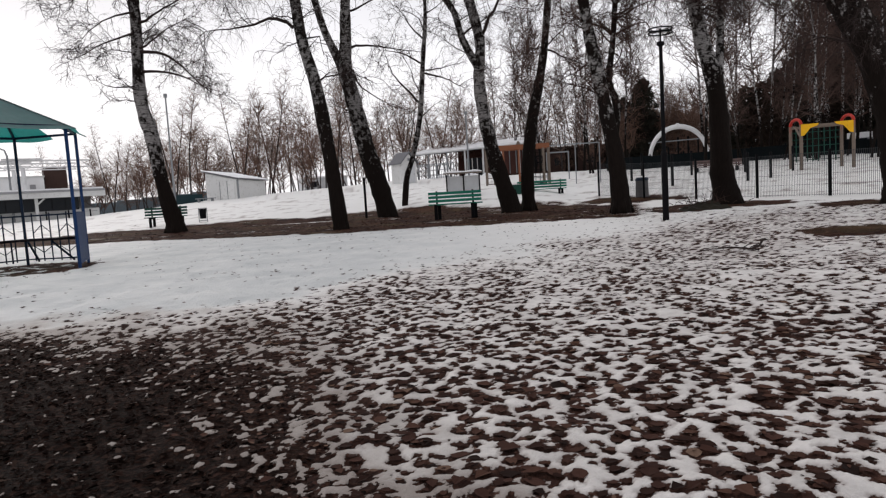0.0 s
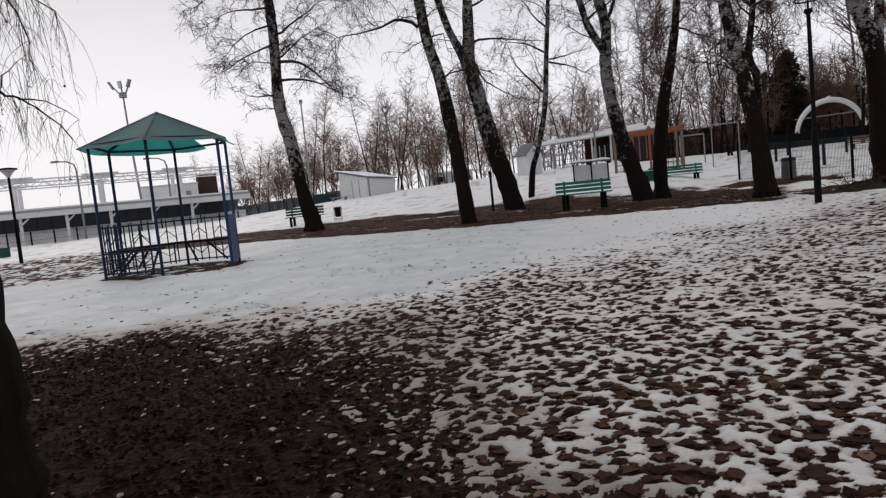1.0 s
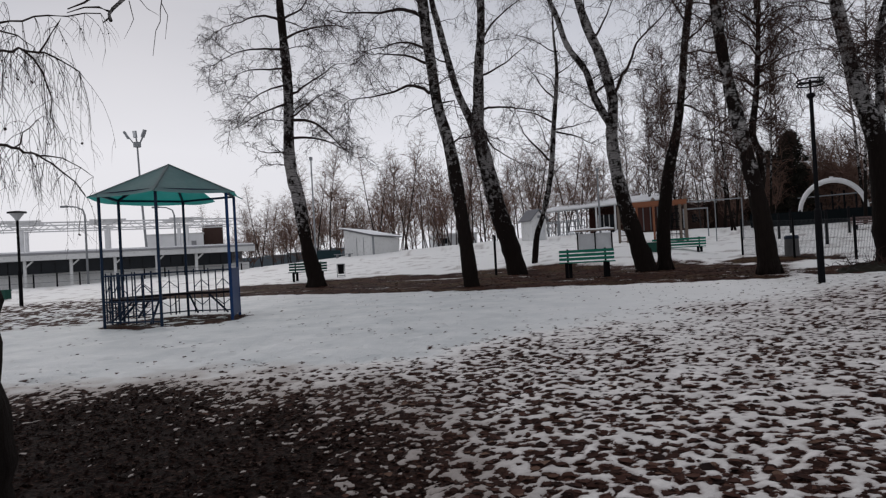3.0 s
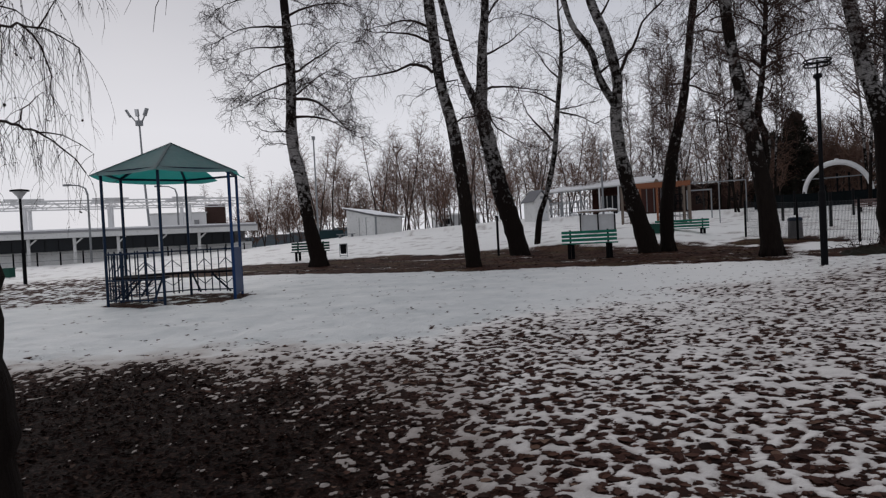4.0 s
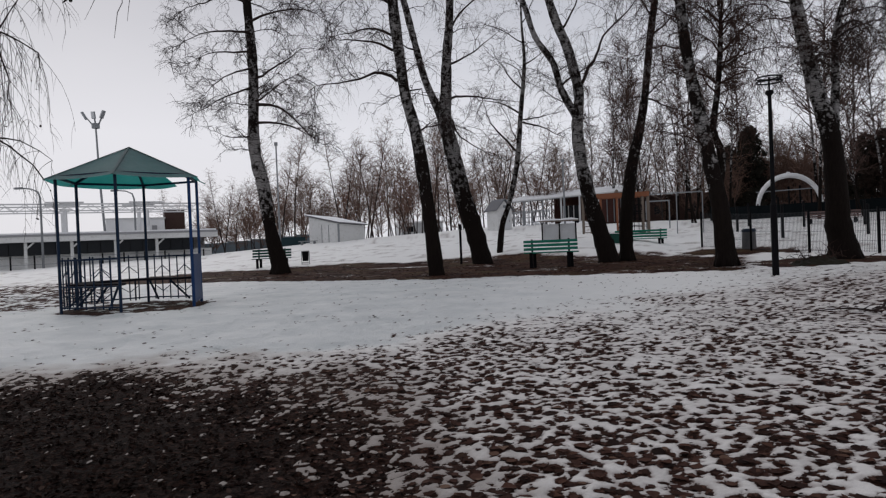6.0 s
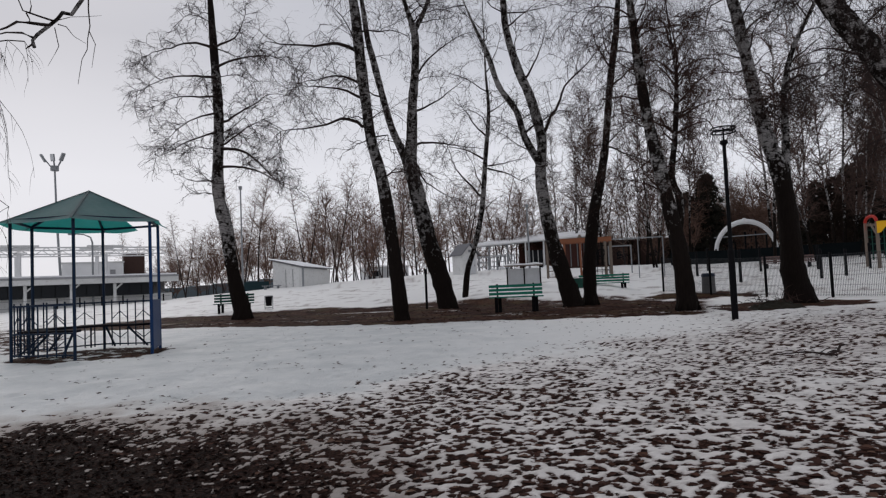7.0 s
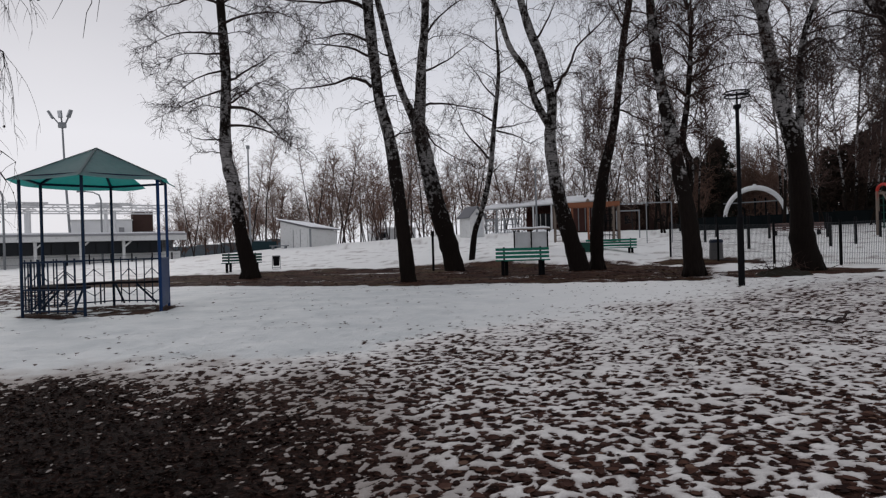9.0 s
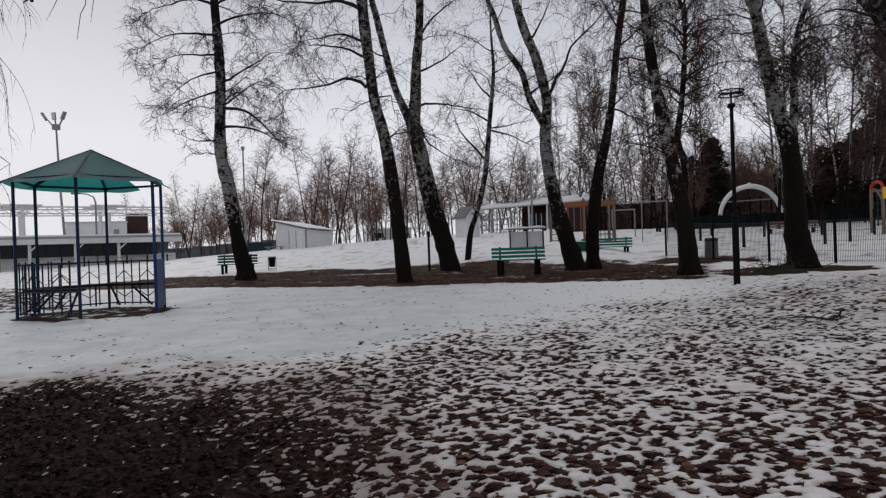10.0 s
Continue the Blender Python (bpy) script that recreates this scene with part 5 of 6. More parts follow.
    m = Matrix(((e.x, -e.y, 0), (e.y, e.x, 0), (0, 0, 1)))
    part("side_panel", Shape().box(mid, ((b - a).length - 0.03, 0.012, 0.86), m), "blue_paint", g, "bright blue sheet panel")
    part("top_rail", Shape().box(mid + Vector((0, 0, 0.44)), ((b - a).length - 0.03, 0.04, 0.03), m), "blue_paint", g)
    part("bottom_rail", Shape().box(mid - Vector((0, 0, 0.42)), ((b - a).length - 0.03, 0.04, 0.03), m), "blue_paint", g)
    return g


gazebo()


# ---- lamps ----
def ring_lamp(place, height, head, label):
    lamp = thing("street_lamp", place, label, "street lamp", "park lamps")
    s = Shape().tube([(0, 0, -0.2), (0, 0, 1.45), (0, 0, 1.5)], [0.066, 0.066, 0.045], 12).tube([(0, 0, 1.45), (0, 0, height - 0.32)], [0.042, 0.036], 12)
    part("pole", s, "black_metal", lamp, smooth=False)
    part("door", Shape().box((0.0, -0.066, 0.6), (0.06, 0.012, 0.3)), "black_metal", lamp)
    part("neck", Shape().tube([(0, 0, height - 0.34), (0, 0, height - 0.30), (0, 0, height - 0.24)], [0.04, 0.085, 0.075], 12), "black_metal", lamp)
    part("spindle", Shape().tube([(0, 0, height - 0.3), (0, 0, height + 0.04)], [0.02, 0.02], 8), "black_metal", lamp)
    for z in (height - 0.06, height + 0.02):
        pts = [(head * math.cos(a * math.pi / 14), head * math.sin(a * math.pi / 14), z) for a in range(29)]
        part("ring", Shape().tube(pts, 0.016, 6), "black_metal", lamp)
    for a in range(4):
        th = a * math.pi / 2 + 0.4
        part("spoke", Shape().bar((0, 0, height - 0.02), (head * math.cos(th), head * math.sin(th), height - 0.02), 0.02, 0.012), "black_metal", lamp)
        part("stay", Shape().bar((head * math.cos(th), head * math.sin(th), height - 0.06), (head * math.cos(th), head * math.sin(th), height + 0.02), 0.014), "black_metal", lamp)
    return lamp


ring_lamp((4.90, 14.52, 0), 4.02, 0.245, "tall black park lamp post with ring head, standing in snow")


def cup_lamp(place, height):
    lamp = thing("street_lamp", place, "black park lamp post with flared glass head beyond the gazebo", "street lamp", "park lamps")
    part("pole", Shape().tube([(0, 0, -0.2), (0, 0, 1.2), (0, 0, 1.25), (0, 0, height - 0.3)], [0.062, 0.062, 0.045, 0.04], 10), "black_metal", lamp)
    part("shade", Shape().tube([(0, 0, height - 0.3), (0, 0, height - 0.22), (0, 0, height - 0.05)], [0.06, 0.10, 0.24], 12), "lamp_glass", lamp)
    part("cap", Shape().tube([(0, 0, height - 0.05), (0, 0, height), (0, 0, height + 0.03)], [0.30, 0.30, 0.1], 12), "black_metal", lamp)
    return lamp


cup_lamp((-18.70, 20.24, 0), 3.27)


def flood_mast():
    x, y = -39.75, 57.70
    z = ground_z(x, y)
    mast = thing("floodlight_mast", (x, y, z), "tall grey floodlight mast with three lamp heads", "floodlight")
    h = 13.1 - z
    part("pole", Shape().tube([(0.6, 0, -0.3), (0.15, 0, h * 0.6), (0, 0, h)], [0.13, 0.10, 0.08], 10), "grey_metal", mast)
    part("collar", Shape().tube([(0, 0, h - 0.35), (0, 0, h + 0.1)], [0.36, 0.36], 10), "grey_metal", mast)
    for dx in (-1.25, 0.0, 1.25):
        top = Vector((dx * 0.8, -0.2, h + 0.95))
        part("arm", Shape().bar((dx * 0.25, 0, h), top, 0.10), "grey_metal", mast)
        lamp = part("lamp_head", Shape().bar(top - Vector((dx * 0.2, 0, 0.45)), top + Vector((dx * 0.08, -0.1, 0.2)), 0.36, 0.2, 0.05), "grey_metal", mast)
        part("lens", Shape().bar(top - Vector((dx * 0.2, 0.12, 0.42)), top + Vector((dx * 0.08, -0.22, 0.17)), 0.3, 0.03), "lamp_glass", lamp)


flood_mast()


def arm_lamp(place, height, side):
    lamp = thing("street_lamp", place, "thin grey street lamp with curved arm", "street lamp", "far street lamps")
    part("pole", Shape().tube([(0, 0, -0.2), (0, 0, height - 0.7), (0.15 * side, 0, height - 0.25), (0.7 * side, 0, height), (1.5 * side, 0, height + 0.1)], [0.09, 0.07, 0.06, 0.05, 0.05], 8), "grey_metal", lamp, smooth=True)
    part("lamp_head", Shape().box((1.75 * side, 0, height + 0.1), (0.6, 0.25, 0.14), None, 0.04), "grey_metal", lamp)


for x, y, h in ((-36.0, 45.4, 5.9), (-33.0, 52.5, 5.85)):
    arm_lamp((x, y, ground_z(x, y)), h, -1)


def plain_pole(x, y, height, label, r=0.07):
    pole = thing("pole", (x, y, ground_z(x, y)), label, "pole", "far poles")
    part("shaft", Shape().tube([(0, 0, -0.3), (0, 0, height)], [r, r * 0.7], 8), "grey_metal", pole)
    part("cap", Shape().box((0, 0, height), (r * 3, r * 3, 0.25), None, 0.03), "grey_metal", pole)


plain_pole(-18.1, 46.56, 7.6, "thin grey pole in front of the far trees")
plain_pole(2.62, 55.9, 5.1, "pale thin pole in front of the canopy", 0.09)


# ---- benches and bins ----
def bench(place, turn, length, label, mat="green_slat", sink=0.0, legs="black_metal", back=True):
    b = thing("park_bench", place, label, "bench", "park benches", turn=turn)
    L = length
    for k in range(3):
        part("back_slat", Shape().box((0, 0.19 + 0.025 * k, 0.54 + 0.125 * k - sink), (L, 0.035, 0.085), Matrix.Rotation(-0.2, 3, "X"), 0.006), mat, b)
    for k in range(4):
        part("seat_slat", Shape().box((0, -0.22 + 0.11 * k, 0.43 - sink), (L, 0.09, 0.035), None, 0.006), mat, b)
    for x in (-L / 2 + 0.28, L / 2 - 0.28):
        part("leg", Shape().box((x - 0.05, -0.20, 0.16 - sink), (0.11, 0.08, 0.56), Matrix.Rotation(0.14, 3, "X"), 0.012), legs, b)
        part("leg", Shape().box((x + 0.07, 0.17, 0.16 - sink), (0.11, 0.08, 0.56), Matrix.Rotation(-0.16, 3, "X"), 0.012), legs, b)
        part("cross_beam", Shape().box((x, 0, 0.39 - sink), (0.10, 0.50, 0.05), None, 0.008), legs, b)
        part("back_support", Shape().bar((x, 0.17, 0.40 - sink), (x, 0.285, 0.86 - sink), 0.06, 0.05), legs, b)
    return b


def facing(x, y, extra=0.0):
    return -math.degrees(math.atan2(x, y)) + extra


bench((0.56, 22.2, 0.05), facing(0.5, 22.2, 2), 1.76, "green slatted park bench on bare soil under birches")
bench((-11.6, 28.75, 0.10), facing(-11.6, 28.75, -4), 1.70, "dark green slatted park bench beside a birch", "dark_green_slat")
bench((4.85, 31.6, 0.62), facing(4.85, 31.6, -3), 2.3, "green slatted bench half sunk in deep snow", sink=0.34)
x, y = 16.0, 38.7
bench((x, y, ground_z(x, y)), facing(x, y, 6), 2.7, "faded red bench inside the playground fence", "faded_red", sink=0.16)


def framed_bin(x, y):
    b = thing("litter_bin", (x, y, ground_z(x, y) - 0.03), "black litter bin in a white frame", "litter bin", turn=facing(x, y))
    for s in (-0.17, 0.17):
        part("frame_post", Shape().box((s, 0, 0.30), (0.03, 0.03, 0.66), None, 0.006), "grey_metal", b)
    part("frame_bar", Shape().box((0, 0, 0.10), (0.36, 0.03, 0.05)), "white_metal", b)
    part("frame_bar", Shape().box((0, 0, 0.64), (0.36, 0.03, 0.03)), "white_metal", b)
    part("bucket", Shape().tube([(0, 0, 0.18), (0, 0, 0.60), (0, 0, 0.62)], [0.13, 0.155, 0.16], 12), "black_metal", b)
    part("foot", Shape().box((0, 0, 0.0), (0.30, 0.30, 0.05)), "black_metal", b)


framed_bin(-10.30, 29.5)


def round_bin(x, y):
    z = ground_z(x, y)
    b = thing("litter_bin", (x, y, z), "grey concrete litter bin with blue rim", "litter bin")
    part("body", Shape().tube([(0, 0, -0.05), (0, 0, 0.05), (0, 0, 0.66)], [0.30, 0.27, 0.255], 16), "bin_grey", b)
    part("rim", Shape().tube([(0, 0, 0.66), (0, 0, 0.74), (0, 0, 0.80)], [0.27, 0.27, 0.22], 16), "dark_blue_paint", b)


round_bin(8.67, 28.68)


def low_box(x, y, z, sx, sz, mat, label):
    b = thing("litter_bin", (x, y, z), label, "litter bin")
    part("body", Shape().box((0, 0, sz / 2), (sx, sx * 0.8, sz), None, 0.03), mat, b)
    part("lid", Shape().box((0, 0, sz), (sx * 1.08, sx * 0.88, 0.05), None, 0.02), mat, b)


low_box(-24.9, 26.05, 0.05, 0.42, 0.40, "dark_green_slat", "small dark green bin standing in snow")
low_box(3.62, 31.0, 0.55, 0.42, 0.42, "dark_green_slat", "dark green bin in snow behind birches")


def info_board():
    x, y = 1.25, 33.0
    z = ground_z(x, y)
    b = thing("notice_board", (x, y, z), "pale notice board with snow on its small roof", "notice board", turn=facing(x, y))
    for s in (-0.80, 0.02, 0.80):
        part("post", Shape().box((s, -0.03, 0.38), (0.07, 0.07, 1.05), None, 0.008), "black_metal", b)
    for s in (-0.39, 0.41):
        part("panel", Shape().box((s, 0.0, 0.42), (0.74, 0.03, 0.80)), "white_board", b)
    part("roof", Shape().box((0, 0, 0.96), (1.86, 0.5, 0.05), None, 0.01), "raw_timber", b)
    part("snow", Shape().tube([(-0.93, 0, 0.99), (-0.5, 0, 1.01), (0.1, 0, 1.0), (0.6, 0, 1.03), (0.93, 0, 1.0)], [0.05, 0.07, 0.055, 0.075, 0.04], 8), "snow_cap", b, smooth=True)


info_board()

x, y = -2.94, 27.3
post = thing("post", (x, y, ground_z(x, y)), "thin dark post beside a leaning birch", "post")
part("shaft", Shape().box((0, 0, 0.75), (0.09, 0.09, 1.7), None, 0.01), "black_metal", post)
part("cap", Shape().box((0, 0, 1.6), (0.12, 0.12, 0.04), None, 0.01), "black_metal", post)


# ---- playground ----
def mesh_fence(points, height):
    f = thing("mesh_fence", (0, 0, 0), "dark welded mesh fence round the playground", "fence")
    for k, (x, y) in enumerate(points):
        z = ground_z(x, y)
        post = part("post", Shape().box((x, y, z + height / 2 - 0.1), (0.075, 0.075, height + 0.3), None, 0.008), "black_metal", f)
        part("cap", Shape().box((x, y, z + height + 0.06), (0.085, 0.085, 0.02)), "black_metal", post)
    for (xa, ya), (xb, yb) in zip(points, points[1:]):
        s = Shape()
        n = int(math.hypot(xb - xa, yb - ya) / 0.055)
        for i in range(1, n):
            x, y = xa + (xb - xa) * i / n, ya + (yb - ya) * i / n
            z = ground_z(x, y)
            s.bar((x, y, z + 0.03), (x, y, z + height), 0.009)
        za, zb = ground_z(xa, ya), ground_z(xb, yb)
        for k in range(5):
            h = 0.06 + (height - 0.08) * k / 4
            s.bar((xa, ya, za + h), (xb, yb, zb + h), 0.008)
        tagged(part("panel", s, "wire_grey", f, "thin welded wire panel"), kind="stuff")


pts = [(7.15, 30.0)]
for k in range(1, 5):
    pts.append((7.15 + (12.62 - 7.15) * k / 4, 30.0 + (21.7 - 30.0) * k / 4))
pts += [(14.0, 19.6), (15.4, 17.5)]
mesh_fence(pts, 1.45)

for x, y, h in ((10.62, 37.0, 1.3), (10.98, 31.6, 1.45), (14.1, 37.5, 1.3), (14.1, 30.7, 1.25), (15.4, 31.2, 1.15), (17.9, 34.0, 1.2), (12.4, 41.0, 1.3), (16.4, 36.0, 1.2)):
    post = thing("post", (x, y, ground_z(x, y)), "dark painted playground post in snow", "post", "playground posts")
    part("shaft", Shape().tube([(0, 0, -0.2), (0, 0, h)], [0.065, 0.06], 10), "black_metal", post)
    part("cap", Shape().tube([(0, 0, h), (0, 0, h + 0.05)], [0.07, 0.03], 10), "black_metal", post)


def swing_frame():
    z = ground_z(19.2, 34.0)
    f = thing("climbing_frame", (0, 0, 0), "yellow and red climbing frame with net on timber posts", "playground frame")
    fl, fr, bl, br = (Vector((x, y, z)) for x, y in ((18.25, 33.85), (20.18, 32.72), (18.40, 35.15), (20.36, 34.0)))
    top = Vector((0, 0, 2.20))
    for p in (fl, fr, bl, br):
        post = part("post", Shape().tube([p - Vector((0, 0, 0.2)), p + top * 0.6, p + top], [0.085, 0.08, 0.075], 10), "raw_timber", f)
        part("cap", Shape().tube([p + top, p + top + Vector((0, 0, 0.03))], [0.08, 0.05], 10), "black_metal", post)
    for p, q in ((fl, fr), (bl, br)):
        part("beam", Shape().bar(p + top - Vector((0, 0, 0.10)), q + top - Vector((0, 0, 0.10)), 0.10, 0.12, 0.02), "raw_timber", f)
    # yellow corner boards on the front beam
    for p, q in ((fl, fr), (fr, fl)):
        u = (q - p).normalized()
        n = Vector((u.y, -u.x, 0)) * 0.03
        if n.y > 0:
            n = -n
        o = p + n * 2.6
        pts = [o + top, o + u * 0.80 + top, o + u * 0.70 + top - Vector((0, 0, 0.12)), o + u * 0.42 + top - Vector((0, 0, 0.20)), o + u * 0.16 + top - Vector((0, 0, 0.54)), o + top - Vector((0, 0, 0.58))]
        g = Shape()
        g.v = [tuple(v) for v in pts] + [tuple(v + n) for v in pts]
        g.f = [tuple(range(5, -1, -1)), tuple(range(6, 12))] + [(k, (k + 1) % 6, 6 + (k + 1) % 6, 6 + k) for k in range(6)]
        part("corner_board", g, "yellow_paint", f, "bright yellow corner board")
    # red hoops over both ends
    for p, q in ((fl, bl), (fr, br)):
        mid, half = (p + q) / 2 + top, (q - p) / 2
        hoop = [mid - half - Vector((0, 0, 0.55))] + [mid - half * math.cos(t * math.pi / 12) + Vector((0, 0, 0.30 * math.sin(t * math.pi / 12))) for t in range(13)] + [mid + half - Vector((0, 0, 0.55))]
        part("hoop", Shape().tube(hoop, 0.075, 8), "red_paint", f, "bright red hoop", smooth=True)
        part("end_brace", Shape().bar(mid - half * 0.9 - Vector((0, 0, 0.62)), mid + half * 0.1 - Vector((0, 0, 0.06)), 0.07), "raw_timber", f)
    for i in range(1, 9):
        p = bl.lerp(br, i / 9)
        part("rope", Shape().bar(p + Vector((0, 0, 0.35)), p + top, 0.035), "dark_green_slat", f)
    for h in (0.45, 0.8, 1.15, 1.5, 1.85):
        part("rope", Shape().bar(bl + Vector((0, 0, h)), br + Vector((0, 0, h)), 0.035), "dark_green_slat", f)


swing_frame()


def play_tower():
    x, y = 4.45, 39.4
    z = 0.62
    f = thing("play_tower", (x, y, z), "orange and grey timber play tower with ladder", "playground tower", turn=facing(x, y))
    H = 2.6
    for px in (-1.55, -1.1, -0.55, 0.35, 0.85, 1.75, 2.05):
        for py in (-0.5, 0.6):
            part("post", Shape().box((px, py, H / 2 - 0.2), (0.11, 0.11, H + 0.2), None, 0.01), "raw_timber" if px in (-1.55, 2.05) else ("orange_paint" if px in (-0.55, 0.35) else "raw_timber"), f)
    for py in (-0.56, 0.66):
        part("beam", Shape().box((0.6, py, H - 0.08), (3.0, 0.07, 0.26), None, 0.01), "orange_paint", f)
    for px in (-0.8, 2.0):
        part("beam", Shape().box((px, 0.05, H - 0.08), (0.07, 1.2, 0.22), None, 0.01), "orange_paint", f)
    for k in range(5):
        part("rung", Shape().box((-1.32, -0.5, 0.15 + 0.34 * k), (0.40, 0.05, 0.05)), "raw_timber", f)
        part("rung", Shape().box((1.45, -0.5, 0.4 + 0.38 * k), (0.85, 0.04, 0.04)), "black_metal", f)
    for px in (-1.52, -1.12):
        part("ladder_rail", Shape().bar((px, -0.62, -0.3), (px, -0.5, H - 0.1), 0.06, 0.07), "raw_timber", f)
    for k in range(6):
        part("net_rung", Shape().bar((1.05, -0.52, 0.35 + 0.36 * k), (1.9, -0.52, 0.35 + 0.36 * k), 0.03), "black_metal", f)
    for px in (1.25, 1.5, 1.75):
        part("net_rope", Shape().bar((px, -0.52, 0.2), (px, -0.52, H - 0.2), 0.03), "black_metal", f)
    for px in (0.35, 2.05):
        part("finial", Shape().tube([(px, 0.05, H), (px, 0.05, H + 0.12), (px, 0.05, H + 0.28)], [0.10, 0.14, 0.05], 8), "raw_timber", f)
    part("deck", Shape().box((0.6, 0.05, 1.0), (2.7, 1.1, 0.08)), "dark_wood", f)
    part("ring", Shape().tube([(1.5 + 0.2 * math.cos(a * 0.5236), -0.52, 1.75 + 0.2 * math.sin(a * 0.5236)) for a in range(13)], 0.03, 6), "black_metal", f)
    # long horizontal bar with end frames
    part("bar", Shape().bar((2.0, -0.4, H - 0.12), (4.9, -0.2, H - 0.10), 0.06), "grey_metal", f)
    for px in (3.55, 4.9):
        part("bar_post", Shape().bar((px, -0.3, -0.4), (px, -0.3, H - 0.1), 0.05), "grey_metal", f)
    return f


play_tower()


def small_goal(x, y):
    f = thing("sports_frame", (x, y, ground_z(x, y)), "small pale metal sports frame in snow", "playground frame", turn=facing(x, y))
    for px in (-0.7, 0.7):
        part("post", Shape().tube([(px, 0, -0.2), (px, 0, 1.75)], [0.04, 0.04], 8), "grey_metal", f)
    part("crossbar", Shape().bar((-0.74, 0, 1.75), (0.74, 0, 1.75), 0.08), "grey_metal", f)


small_goal(7.9, 44.2)


def white_arch():
    xa, ya, xb, yb = 15.65, 49.6, 19.3, 48.25
    z = 1.45
    f = thing("stage_arch", (0, 0, 0), "white half-round arch of an open-air stage", "arch")
    mid, half = Vector(((xa + xb) / 2, (ya + yb) / 2, z)), Vector(((xb - xa) / 2, (yb - ya) / 2, 0))
    pts = [mid + half * (-math.cos(t * math.pi / 24)) + Vector((0, 0, 0.9 + 2.12 * math.sin(t * math.pi / 24))) for t in range(25)]
    pts = [mid - half + Vector((0, 0, -0.3))] + pts + [mid + half + Vector((0, 0, -0.3))]
    part("arch", Shape().tube(pts, [0.13] + [0.13 + 0.045 * math.sin(k * math.pi / 24) for k in range(25)] + [0.13], 10), "white_arch", f, smooth=True)
    part("ornament", Shape().tube([mid + Vector((0, 0, 3.05)), mid + Vector((0, 0, 3.26))], [0.20, 0.10], 8), "white_arch", f)
    part("crossbar", Shape().bar(mid - half * 1.05 + Vector((0, 0, 2.0)), mid + half * 0.75 + Vector((0, 0, 2.05)), 0.07), "grey_metal", f)
    for t in (-0.3, 0.05, 0.4, 0.75):
        part("mast", Shape().bar(mid + half * t + Vector((0, 0.3, 0)), mid + half * t + Vector((0, 0.3, 2.3 if t > 0 else 1.6)), 0.09), "black_metal", f)


white_arch()


def band(points, z0, height, mat, name, label):
    f = thing(name, (0, 0, 0), label, "fence")
    for (xa, ya), (xb, yb) in zip(points, points[1:]):
        n = max(1, round(math.hypot(xb - xa, yb - ya) / 2.4))
        for i in range(n):
            p = Vector((xa + (xb - xa) * i / n, ya + (yb - ya) * i / n, 0))
            q = Vector((xa + (xb - xa) * (i + 1) / n, ya + (yb - ya) * (i + 1) / n, 0))
            up = Vector((0, 0, ground_z(p.x, p.y) - 0.2 + z0))
            e = (q - p).normalized()
            mid = (p + q) / 2 + up + Vector((0, 0, height / 2))
            m = Matrix(((e.x, -e.y, 0), (e.y, e.x, 0), (0, 0, 1)))
            part("panel", Shape().box(mid, ((q - p).length - 0.05, 0.05, height), m), mat, f)
            part("post", Shape().box(p + up + Vector((0, 0, height / 2 + 0.05)), (0.1, 0.12, height + 0.12), m, 0.01), mat, f)


band([(12.6, 50.0), (15.2, 48.2), (19.4, 46.6), (25.0, 44.0), (31.0, 39.5), (36.0, 33.0)], 0.1, 0.98, "band_green", "panel_fence", "dark green solid fence behind the playground")
band([(-21.0, 53.5), (-18.9, 54.4)], 0.0, 0.95, "teal_hoarding", "hoarding", "dull teal sheet hoarding near the shed")
band([(-34.5, 67.0), (-28.0, 70.5), (-21.5, 73.0)], 0.0, 1.35, "blue_hoarding", "sheet_fence", "weathered blue-grey sheet fence before the far trees")


def dark_pavilion():
    """Low dark hut behind the stage."""
    x, y = 27.7, 44.3
    z = ground_z(x, y)
    f = thing("hut", (x, y, z), "low dark hut behind the playground", "hut", turn=facing(x, y))
    part("wall", Shape().box((0, 0, 0.35), (1.3, 1.4, 0.9)), "band_green", f)
    part("roof", Shape().box((0, 0, 0.84), (1.5, 1.6, 0.10)), "roof_grey", f)
    part("snow", Shape().box((0, 0.0, 1.08), (1.4, 1.5, 0.36), None, 0.12), "snow_cap", f)


dark_pavilion()


